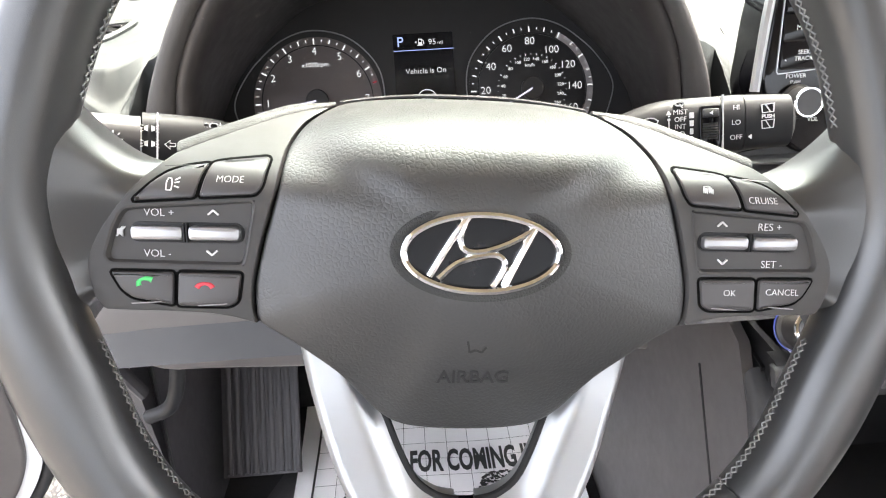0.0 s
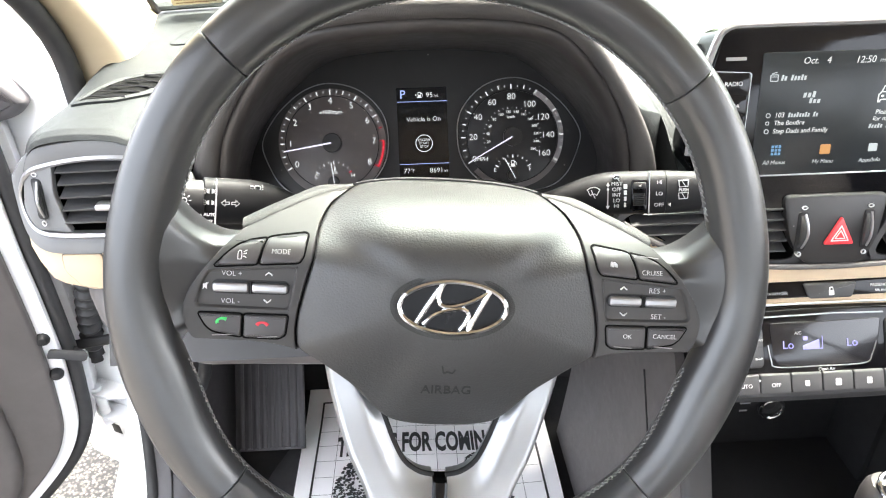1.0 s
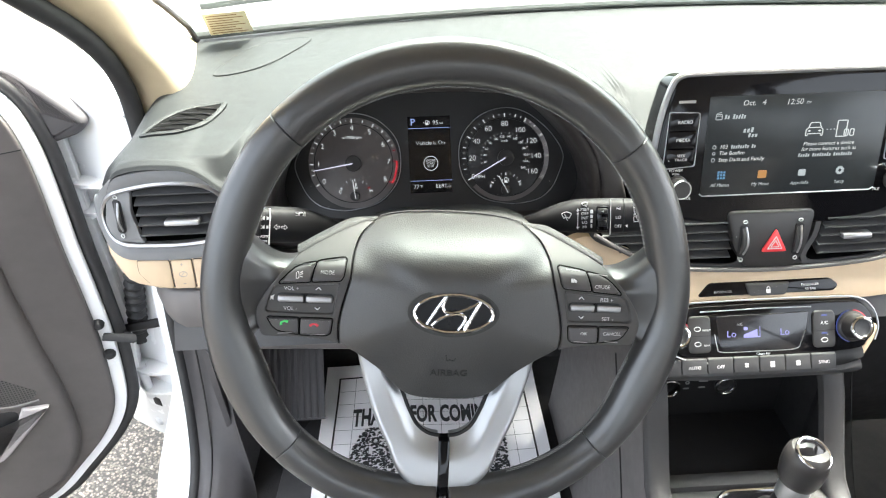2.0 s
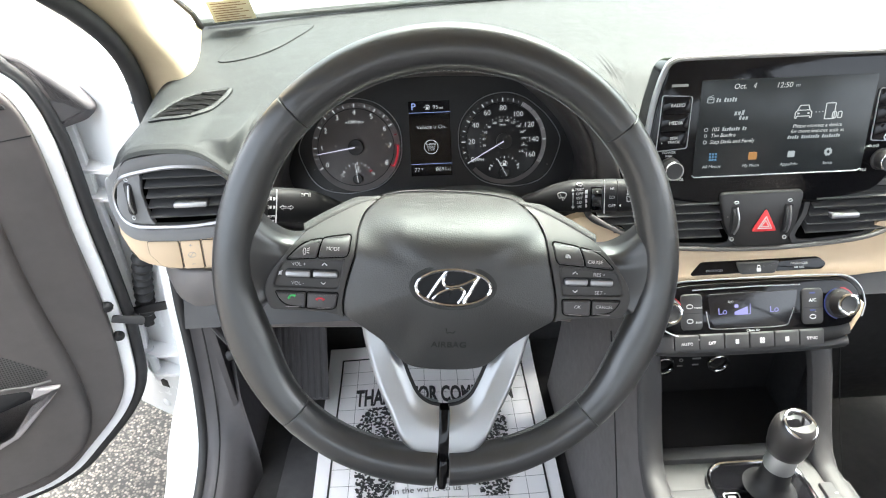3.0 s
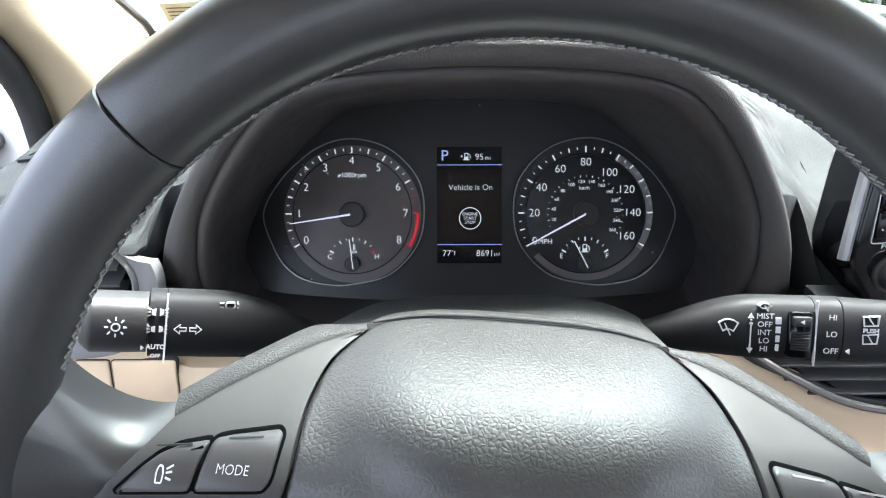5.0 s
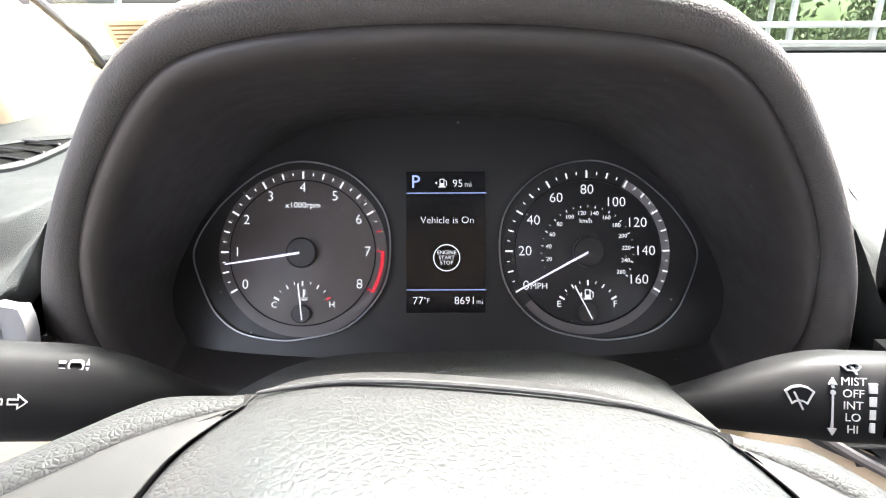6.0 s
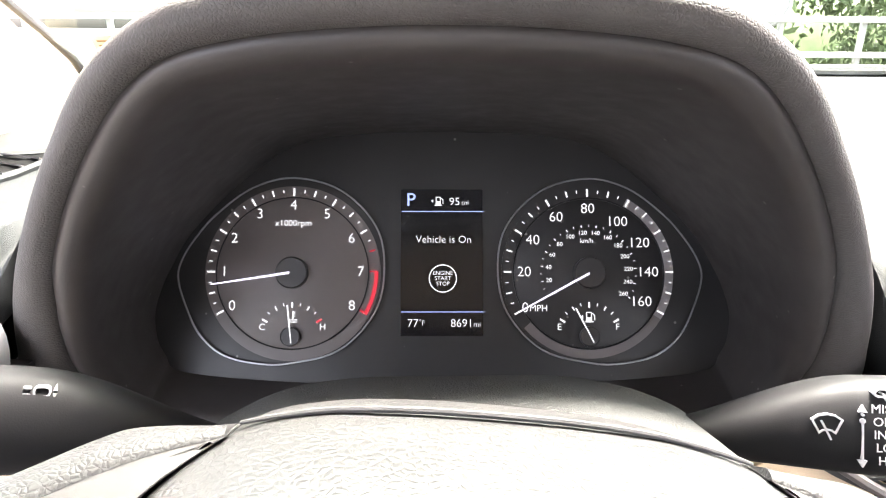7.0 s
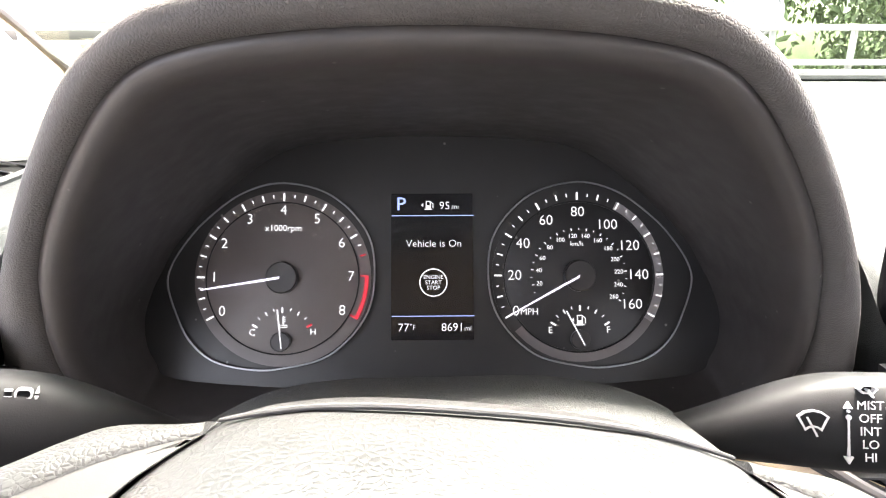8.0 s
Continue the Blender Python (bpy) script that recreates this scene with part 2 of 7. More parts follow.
def rrect(w, h, r, n=5, cx=0.0, cy=0.0):
    out = []
    for qx, qy, a0 in ((1, 1, 0), (-1, 1, 90), (-1, -1, 180), (1, -1, 270)):
        for i in range(n + 1):
            a = radians(a0 + 90 * i / n)
            out.append((cx + qx * (w / 2 - r) + r * math.cos(a), cy + qy * (h / 2 - r) + r * math.sin(a)))
    return out


def ellipse(rx, ry, n=48, cx=0.0, cy=0.0):
    return [(cx + rx * math.cos(2 * math.pi * i / n), cy + ry * math.sin(2 * math.pi * i / n)) for i in range(n)]


def round_poly(pts, r, n=4):
    """A polygon with rounded corners."""
    out, k = [], len(pts)
    for i in range(k):
        p, a, b = Vector(pts[i]), Vector(pts[i - 1]), Vector(pts[(i + 1) % k])
        da, db = a - p, b - p
        s = min(r, da.length * 0.45, db.length * 0.45)
        u, v = p + da.normalized() * s, p + db.normalized() * s
        for j in range(n + 1):
            t = j / n
            out.append(tuple((1 - t) ** 2 * u + 2 * t * (1 - t) * p + t * t * v))
    return out


def area_sign(o):
    return sum(o[i - 1][0] * o[i][1] - o[i][0] * o[i - 1][1] for i in range(len(o)))


def inset(o, d):
    """The outline moved inwards by d."""
    s = 1 if area_sign(o) > 0 else -1
    k, out = len(o), []
    for i in range(k):
        a, p, b = Vector(o[i - 1][:2]), Vector(o[i][:2]), Vector(o[(i + 1) % k][:2])
        e, f = (p - a), (b - p)
        e = e.normalized() if e.length > 1e-9 else f.normalized()
        f = f.normalized() if f.length > 1e-9 else e
        n = Vector((-e.y - f.y, e.x + f.x)) * s
        n = n.normalized() if n.length > 1e-9 else Vector((-e.y, e.x)) * s
        c = max(0.5, n.dot(Vector((-e.y, e.x)) * s))
        out.append((p.x + n.x * d / c, p.y + n.y * d / c))
    return out


def ring_faces(bm, a, b, closed=True):
    k = len(a)
    for i in range(k if closed else k - 1):
        j = (i + 1) % k
        try:
            bm.faces.new((a[i], a[j], b[j], b[i]))
        except ValueError:
            pass


def slab(bm, o, d0, d1, bev=0.0, f=flat, back=False, steps=2):
    """A plate of the outline o from depth d0 to d1, with a rounded front edge."""
    rings = [[bm.verts.new(f(a, b, d0)) for a, b in o]]
    levels = [(0.0, d1)] if not bev else [(bev * (1 - math.cos(math.pi / 2 * i / steps)), d1 - math.copysign(bev, d1 - d0) * (1 - math.sin(math.pi / 2 * i / steps))) for i in range(steps + 1)]
    for ins, d in levels:
        oo = o if ins == 0 else inset(o, ins)
        rings.append([bm.verts.new(f(a, b, d)) for a, b in oo])
    for a, b in zip(rings, rings[1:]):
        ring_faces(bm, a, b)
    bm.faces.new(rings[-1])
    if back:
        bm.faces.new(rings[0])
    return bm


def frame_ring(bm, o, i, d0, d1, bev=0.0, f=flat):
    """A ring between the outlines o and i (the same number of points), from depth d0 to d1."""
    m = [((a + c) / 2, (b + e) / 2) for (a, b), (c, e) in zip(o, i)]
    loops = [[bm.verts.new(f(a, b, d0)) for a, b in o], [bm.verts.new(f(a, b, d1 - math.copysign(bev, d1 - d0))) for a, b in o]]
    if bev:
        loops.append([bm.verts.new(f(a, b, d1)) for a, b in m])
    loops += [[bm.verts.new(f(a, b, d1 - math.copysign(bev, d1 - d0))) for a, b in i], [bm.verts.new(f(a, b, d0)) for a, b in i]]
    for a, b in zip(loops, loops[1:]):
        ring_faces(bm, a, b)
    return bm


def arc_band(bm, cx, cy, r0, r1, a0, a1, d0, d1, n=32):
    """A flat band along part of a circle."""
    prev = None
    for i in range(n + 1):
        a = radians(a0 + (a1 - a0) * i / n)
        q = [bm.verts.new((cx + r * math.cos(a), cy + r * math.sin(a), d)) for r, d in ((r0, d0), (r0, d1), (r1, d1), (r1, d0))]
        if prev:
            for j in range(3):
                bm.faces.new((prev[j], prev[j + 1], q[j + 1], q[j]))
        prev = q
    return bm


def dome(bm, o, centre, levels, f=flat):
    """A cushion: the outline shrunk towards the centre in levels (scale, depth or function of the point)."""
    cx, cy = centre
    prev = None
    for s, d in levels:
        pts = [(cx + (a - cx) * s, cy + (b - cy) * s) for a, b in o]
        ring = [bm.verts.new(f(a, b, d(a, b) if callable(d) else d)) for a, b in pts]
        if prev:
            ring_faces(bm, prev, ring)
        prev = ring
    bm.faces.new(prev)
    return bm


def tube(bm, path, radius, seg=10, closed=False, caps=True, flatten=1.0):
    """A round bar along a path; radius may be a function of 0..1."""
    p = [Vector(q) for q in path]
    k, rings = len(p), []
    up = Vector((0.0, 0.0, 1.0))
    side = None
    for i in range(k):
        t = (p[(i + 1) % k] - p[i - 1]) if closed else (p[min(i + 1, k - 1)] - p[max(i - 1, 0)])
        t.normalize()
        if side is None:
            side = t.cross(up) if abs(t.dot(up)) < 0.95 else t.cross(Vector((1, 0, 0)))
        side = (side - t * side.dot(t)).normalized()
        other = side.cross(t)
        r = radius(i / max(1, k - 1)) if callable(radius) else radius
        rings.append([bm.verts.new(p[i] + (side * math.cos(2 * math.pi * j / seg) + other * flatten * math.sin(2 * math.pi * j / seg)) * r) for j in range(seg)])
    for a, b in zip(rings, rings[1:] + (rings[:1] if closed else [])):
        ring_faces(bm, a, b)
    if caps and not closed:
        bm.faces.new(rings[0])
        bm.faces.new(rings[-1])
    return bm


def lathe(bm, profile, seg=32, m=Matrix.Identity(4)):
    """Turned about z: profile of (radius, z)."""
    rings = [[bm.verts.new(m @ Vector((r * math.cos(2 * math.pi * j / seg), r * math.sin(2 * math.pi * j / seg), z))) for j in range(seg)] for r, z in profile]
    for a, b in zip(rings, rings[1:]):
        ring_faces(bm, a, b)
    bm.faces.new(rings[0])
    bm.faces.new(rings[-1])
    return bm


def sheet(bm, fn, nu, nv, thick=None):
    """A curved panel fn(u, v), u and v in 0..1; thick: a vector to its back side."""
    g = [[bm.verts.new(fn(i / nu, j / nv)) for j in range(nv + 1)] for i in range(nu + 1)]
    for i in range(nu):
        for j in range(nv):
            bm.faces.new((g[i][j], g[i + 1][j], g[i + 1][j + 1], g[i][j + 1]))
    if thick:
        t = Vector(thick)
        h = [[bm.verts.new(v.co + t) for v in row] for row in g]
        for i in range(nu):
            for j in range(nv):
                bm.faces.new((h[i][j], h[i][j + 1], h[i + 1][j + 1], h[i + 1][j]))
        rim = lambda q: [q[i][0] for i in range(nu)] + [q[nu][j] for j in range(nv)] + [q[i][nv] for i in range(nu, 0, -1)] + [q[0][j] for j in range(nv, 0, -1)]
        ring_faces(bm, rim(g), rim(h))
    return bm


def block(bm, x0, x1, y0, y1, z0, z1, bev=0.004, f=None):
    """A box with rounded edges."""
    o = bmesh.new()
    bmesh.ops.create_cube(o, size=1.0)
    for v in o.verts:
        v.co = Vector(((x0 + x1) / 2 + v.co.x * (x1 - x0), (y0 + y1) / 2 + v.co.y * (y1 - y0), (z0 + z1) / 2 + v.co.z * (z1 - z0)))
    if bev:
        bmesh.ops.bevel(o, geom=o.edges[:], offset=bev, segments=2, profile=0.5, affect="EDGES")
    idx = {}
    for v in o.verts:
        idx[v] = bm.verts.new(f(v.co) if f else v.co)
    for fc in o.faces:
        bm.faces.new([idx[v] for v in fc.verts])
    o.free()
    return bm


def lettering(text, size, m, mat, parent, align="CENTER", name="lettering", depth=0.0001, wide=1.0, f=None, shear=0.0, bold=0.0):
    """Writing in the built-in font, as a thin mesh on the plane m (x along the line, y up, z out)."""
    cu = bpy.data.curves.new(name, "FONT")
    cu.body, cu.size, cu.align_x, cu.align_y, cu.extrude, cu.resolution_u, cu.shear = text, size, align, "CENTER", depth, 3, shear
    cu.offset = bold
    tmp = bpy.data.objects.new(name, cu)
    me = bpy.data.meshes.new_from_object(tmp)
    bpy.data.objects.remove(tmp)
    bpy.data.curves.remove(cu)
    for v in me.vertices:
        q = m @ Vector((v.co.x * wide, v.co.y, v.co.z))
        v.co = f(*q) if f else q
    me.materials.clear()
    me.materials.append(mat)
    ob = new(name, me)
    ob.parent = parent
    return ob


def at(x, y, z=0.0, turn=0.0):
    return pose(x, y, z, 0, 0, turn)


def bar(bm, x0, y0, x1, y1, w, d0, d1, f=flat):
    """A straight flat stroke from one point to another."""
    a, b = Vector((x0, y0)), Vector((x1, y1))
    n = (b - a).normalized()
    n = Vector((-n.y, n.x)) * w / 2
    o = [tuple(a + n), tuple(a - n), tuple(b - n), tuple(b + n)]
    return slab(bm, o, d0, d1, 0.0, f)

# ---- steering wheel (local x right, y up in its plane, z towards the driver) ----
def bell(d, w):
    return math.exp(-(d / w) ** 2)


def smooth(a, b, x):
    t = min(1.0, max(0.0, (x - a) / (b - a)))
    return t * t * (3 - 2 * t)


def turned(a):
    return (a + 180) % 360 - 180


def rim_in(deg):
    """Inner radius of the rim: thumb rests below the side spokes, thicker where they join."""
    r = 0.1608
    for side in (0, 180):
        off = turned(deg - side) * (1 if side == 0 else -1)
        r -= 0.0075 * bell(off + 21, 15) + 0.003 * bell(off - 16, 12)
    return r - 0.0055 * bell(turned(deg - 270), 30) - 0.0060 * bell(turned(deg - 90), 50)


def rim_pt(x, y, z):
    """The rim is a little taller than round above the spokes, and leans by about a degree."""
    return (x, y + 0.0060 * smooth(0.02, 0.17, y), z - 0.02 * x)


def rim_section(bm, a0, a1, step=1.6, seg=22):
    n = max(6, int((a1 - a0) / step))
    rings = []
    for i in range(n + 1):
        for shrink, back in (((0.955, 0.0), (0.99, 0.18)) if i == 0 else ((0.99, -0.18), (0.955, 0.0)) if i == n else ((1.0, 0.0),)):
            a = a0 + (a1 - a0) * i / n + back
            ro, ri = 0.1893, rim_in(a)
            c, hw, hd = (ro + ri) / 2, (ro - ri) / 2 * shrink, (0.0165 + 0.0014 * bell(turned(a - 90), 50)) * shrink
            ca, sa = math.cos(radians(a)), math.sin(radians(a))
            ring = []
            for j in range(seg):
                t = 2 * math.pi * j / seg
                x, z = math.cos(t), math.sin(t)
                x, z = math.copysign(abs(x) ** 0.9, x), math.copysign(abs(z) ** 0.9, z)
                r = c + hw * x
                ring.append(bm.verts.new(rim_pt(r * ca, r * sa, hd * z)))
            rings.append(ring)
    for p, q in zip(rings, rings[1:]):
        ring_faces(bm, p, q)
    bm.faces.new(rings[0])
    bm.faces.new(rings[-1])
    return bm


WHEEL_M = Matrix.Translation((0.007, 0.235, 0.950)) @ pose(0, 0, 0, 0, 0, 2.0) @ pose(0, 0, 0, 69.6) @ pose(0, 0, 0, 0, 0, -6.0)
wheel = thing("steering_wheel", "black leather steering wheel with silver lower spoke, turned a few degrees", "steering wheel", WHEEL_M)
for a0, a1 in ((43, 137), (137, 224), (224, 268.2), (271.8, 316), (-44, 43)):
    part("rim_section", rim_section(bmesh.new(), a0 + 0.05, a1 - 0.05), M_LEATHER, wheel, "smooth worn black leather rim cover")
bm = bmesh.new()
bmesh.ops.create_cone(bm, cap_ends=True, segments=20, radius1=0.0125, radius2=0.0125, depth=0.002)
tube(bm, [rim_pt(0.174 * math.cos(radians(a)), 0.174 * math.sin(radians(a)), 0) for a in range(0, 360, 4)], 0.0095, 12, closed=True)
part("rim_core", bm, M_BLACK, wheel)

# two interlaced threads along the inner edge of the rim
def stitch_pt(a, z):
    hw = (0.1893 - rim_in(a)) / 2
    rr = (0.1893 + rim_in(a)) / 2 - hw * math.sqrt(max(0.0, 1 - (z / 0.0165) ** 2)) ** 0.9 - 0.0003
    return rim_pt(rr * math.cos(radians(a)), rr * math.sin(radians(a)), z)


for a0, a1 in ((17, 163), (197, 250), (290, 343)):
    for ph in (0, 1):
        bm = bmesh.new()
        n = int((a1 - a0) / 0.62)
        pts = []
        for k in range(n + 1):
            a = a0 + (a1 - a0) * k / n
            w = (k / 2 + ph) % 2
            tri = 2 * abs(w - 1) - 1
            pts.append(stitch_pt(a, -0.0020 + 0.0021 * tri))
        tube(bm, pts, 0.00042, 5)
        part("stitching", bm, M_THREAD, wheel, "grey zigzag stitching")

# airbag cushion
PAD = spline(mirrored([(0.0, 0.0588), (0.024, 0.0584), (0.044, 0.0568), (0.0605, 0.0530), (0.0723, 0.0437), (0.0775, 0.0330), (0.0783, 0.0236), (0.0790, 0.0150), (0.0815, 0.0055), (0.0850, -0.0080), (0.0877, -0.0218), (0.0878, -0.0314), (0.0860, -0.0380), (0.0728, -0.0468), (0.0568, -0.0600), (0.0470, -0.0715), (0.0400, -0.0800), (0.0310, -0.0860), (0.018, -0.0885), (0.0, -0.0892)]), 5)


def panel_z(a, b):
    """Height of the spokes' front: level at the switches, then falling away to the top of the hub."""
    return 0.003 - 46.0 * max(0.0, min(b, 0.0265) - 0.010) ** 2 - 1.65 * max(0.0, min(b, 0.058) - 0.0265)


def pad_edge(a, b):
    return panel_z(a, b) - 0.002 - 0.014 * smooth(0.040, 0.088, -b)


def pad_h(s):
    def fn(a, b):
        p = 1.9 + 1.5 * smooth(0.010, 0.05, b / s)
        return pad_edge(a / s, b / s) * s ** p + 0.0135 * (1 - s ** p)
    return fn


bm = bmesh.new()
dome(bm, PAD, (0.0, 0.0), [(0.985, lambda a, b: pad_edge(a, b) - 0.022), (1.0, lambda a, b: pad_edge(a, b) - 0.004), (0.997, lambda a, b: pad_edge(a, b) - 0.0012)] + [(s, pad_h(s)) for s in (0.99, 0.975, 0.955, 0.93, 0.90, 0.87, 0.83, 0.78, 0.72, 0.66, 0.60, 0.54, 0.48, 0.42, 0.36, 0.27, 0.18, 0.09)])
part("airbag_cushion", bm, M_PAD, wheel, "grained dark grey airbag cover", 60)


def on_pad(x, y, lift=0.0):
    """Height of the cushion over a point near its middle."""
    ang, rad = math.atan2(y, x), math.hypot(x, y)
    edge = min(PAD, key=lambda q: abs(math.remainder(math.atan2(q[1], q[0]) - ang, 2 * math.pi)))
    s = max(0.02, min(1.0, rad / math.hypot(*edge)))
    p = 1.9 + 1.5 * smooth(0.010, 0.05, edge[1])
    return pad_edge(*edge) * s ** p + 0.0135 * (1 - s ** p) + lift


bm = bmesh.new()
slab(bm, inset(PAD, 0.0025), -0.085, -0.066, 0.003)
part("hub_body", bm, M_BLACK, wheel)
# lip of the hub behind the cushion's top edge
bm = bmesh.new()
lip_line = [(0.0600 * math.cos(radians(a)), 0.0) for a in range(180, -1, -6)]
lip_line = [(x, 0.0600 - 0.0052 * (abs(x) / 0.0600) ** 2.6) for x, _ in lip_line]
tube(bm, [(x, y, panel_z(x, y) - 0.0030) for x, y in lip_line], lambda u: 0.0003 + 0.0006 * math.sin(math.pi * u) ** 0.5, 8)
part("hub_lip", bm, M_FACIA, wheel, "pale grained lip behind the airbag cover")
# Letters and symbol share the cover's skin; darker material stands in for relief shading.
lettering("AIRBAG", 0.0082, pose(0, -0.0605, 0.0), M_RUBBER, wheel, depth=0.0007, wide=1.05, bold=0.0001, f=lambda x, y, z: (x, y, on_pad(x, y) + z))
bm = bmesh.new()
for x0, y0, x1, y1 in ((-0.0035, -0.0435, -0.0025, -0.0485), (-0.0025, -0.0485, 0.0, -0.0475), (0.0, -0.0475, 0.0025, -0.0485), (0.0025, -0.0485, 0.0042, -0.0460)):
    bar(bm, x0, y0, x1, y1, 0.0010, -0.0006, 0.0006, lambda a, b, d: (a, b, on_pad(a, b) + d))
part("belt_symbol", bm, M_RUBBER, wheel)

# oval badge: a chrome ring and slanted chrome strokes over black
BADGE_Y = -0.0071
badge_z = on_pad(0, BADGE_Y) - 0.0006
bm = bmesh.new()
frame_ring(bm, ellipse(0.0352, 0.0192, 64, 0, BADGE_Y), ellipse(0.0315, 0.0165, 64, 0, BADGE_Y), badge_z - 0.004, badge_z + 0.0004, 0.0004)
part("badge_recess", bm, M_SHROUD, wheel)
badge = new("badge")
badge.parent = wheel
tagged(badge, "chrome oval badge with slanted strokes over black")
bm = bmesh.new()
slab(bm, ellipse(0.0303, 0.0154, 64, 0, BADGE_Y), badge_z - 0.002, badge_z + 0.0008)
part("badge_backing", bm, M_BADGE, badge)
bm = bmesh.new()
tube(bm, [(x, y, badge_z + 0.0012) for x, y in ellipse(0.0299, 0.0148, 72, 0, BADGE_Y)], 0.0016, 8, closed=True, flatten=1.0)
part("badge_ring", bm, M_CHROME, badge)
K = 7.15e-5
for pts, w in (([(490, 120), (400, 250), (285, 445)], 0.0017), ([(850, 175), (770, 330), (690, 500)], 0.0017),
               ([(478, 135), (447, 230), (470, 300), (560, 312), (700, 268), (840, 190)], 0.0015), ([(335, 460), (430, 375), (560, 335), (650, 330), (690, 375), (660, 450), (625, 500)], 0.0015)):
    bm = bmesh.new()
    tube(bm, [((x - 565) * K, (320 - y) * K + BADGE_Y, badge_z + 0.0008) for x, y in spline(pts, 5, closed=False)], w, 8)
    part("badge_stroke", bm, M_CHROME, badge)


# switch panels on the side spokes
def draped(o, d0, d1, bev, f, step=0.0025, hole=None):
    """A plate like slab(), cut into fine strips so that it follows a curved surface; hole: a convex outline left open."""
    bm = bmesh.new()
    slab(bm, o, d0, d1, bev)
    lo, hi = min(b for a, b in o), max(b for a, b in o)
    cuts = [((0, lo + step * k, 0), (0, 1, 0)) for k in range(1, int((hi - lo) / step) + 1)]
    if hole:
        for p, q in zip(hole, hole[1:] + hole[:1]):
            cuts.append(((p[0], p[1], 0), (p[1] - q[1], q[0] - p[0], 0)))
    for co, no in cuts:
        bmesh.ops.bisect_plane(bm, geom=bm.verts[:] + bm.edges[:] + bm.faces[:], dist=1e-6, plane_co=co, plane_no=no)
    if hole:
        sg = 1 if area_sign(hole) > 0 else -1
        gone = []
        for fc in bm.faces:
            c = fc.calc_center_median()
            if all(((q[0] - p[0]) * (c.y - p[1]) - (q[1] - p[1]) * (c.x - p[0])) * sg > -1e-9 for p, q in zip(hole, hole[1:] + hole[:1])):
                gone.append(fc)
        bmesh.ops.delete(bm, geom=gone, context="FACES")
    for v in bm.verts:
        v.co = f(*v.co)
    return bm


SEAM_SIDE = [(0.0615, 0.053), (0.0732, 0.0441), (0.0783, 0.0332), (0.0791, 0.0236), (0.0798, 0.015), (0.0823, 0.0055), (0.0858, -0.008), (0.0884, -0.0218), (0.0885, -0.0314), (0.0869, -0.0378)]
OUTER_SIDE = [(0.0990, -0.0348), (0.114, -0.0334), (0.1385, -0.0328), (0.1448, -0.0318), (0.1484, -0.0250), (0.1498, -0.0146), (0.1463, -0.0044), (0.1397, 0.0057), (0.1320, 0.0156), (0.1262, 0.0223), (0.1208, 0.0284)]
COVER_LINE = [(0.1208, 0.0284), (0.1093, 0.0346), (0.0948, 0.0415), (0.0862, 0.0455), (0.0750, 0.0496), (0.0615, 0.0530)]
WELL = [(0.0870, 0.0106), (0.0915, -0.0150), (0.1415, -0.0143), (0.1434, -0.0118), (0.1398, 0.0002), (0.1362, 0.0068)]
KEY_SHAPES = ([(0.0833, 0.0266), (0.0850, 0.0276), (0.1000, 0.0257), (0.1050, 0.0247), (0.1062, 0.0200), (0.1078, 0.0113), (0.0866, 0.0128), (0.0845, 0.0160)],
        [(0.1058, 0.0245), (0.1150, 0.0229), (0.1205, 0.0207), (0.1250, 0.0172), (0.1325, 0.0094), (0.1094, 0.0112), (0.1077, 0.0200)],
        [(0.0922, -0.0178), (0.1160, -0.0176), (0.1166, -0.0308), (0.0970, -0.0310), (0.0937, -0.0290)],
        [(0.1176, -0.0176), (0.1412, -0.0174), (0.1372, -0.0246), (0.1335, -0.0276), (0.1190, -0.0304), (0.1180, -0.0300)])
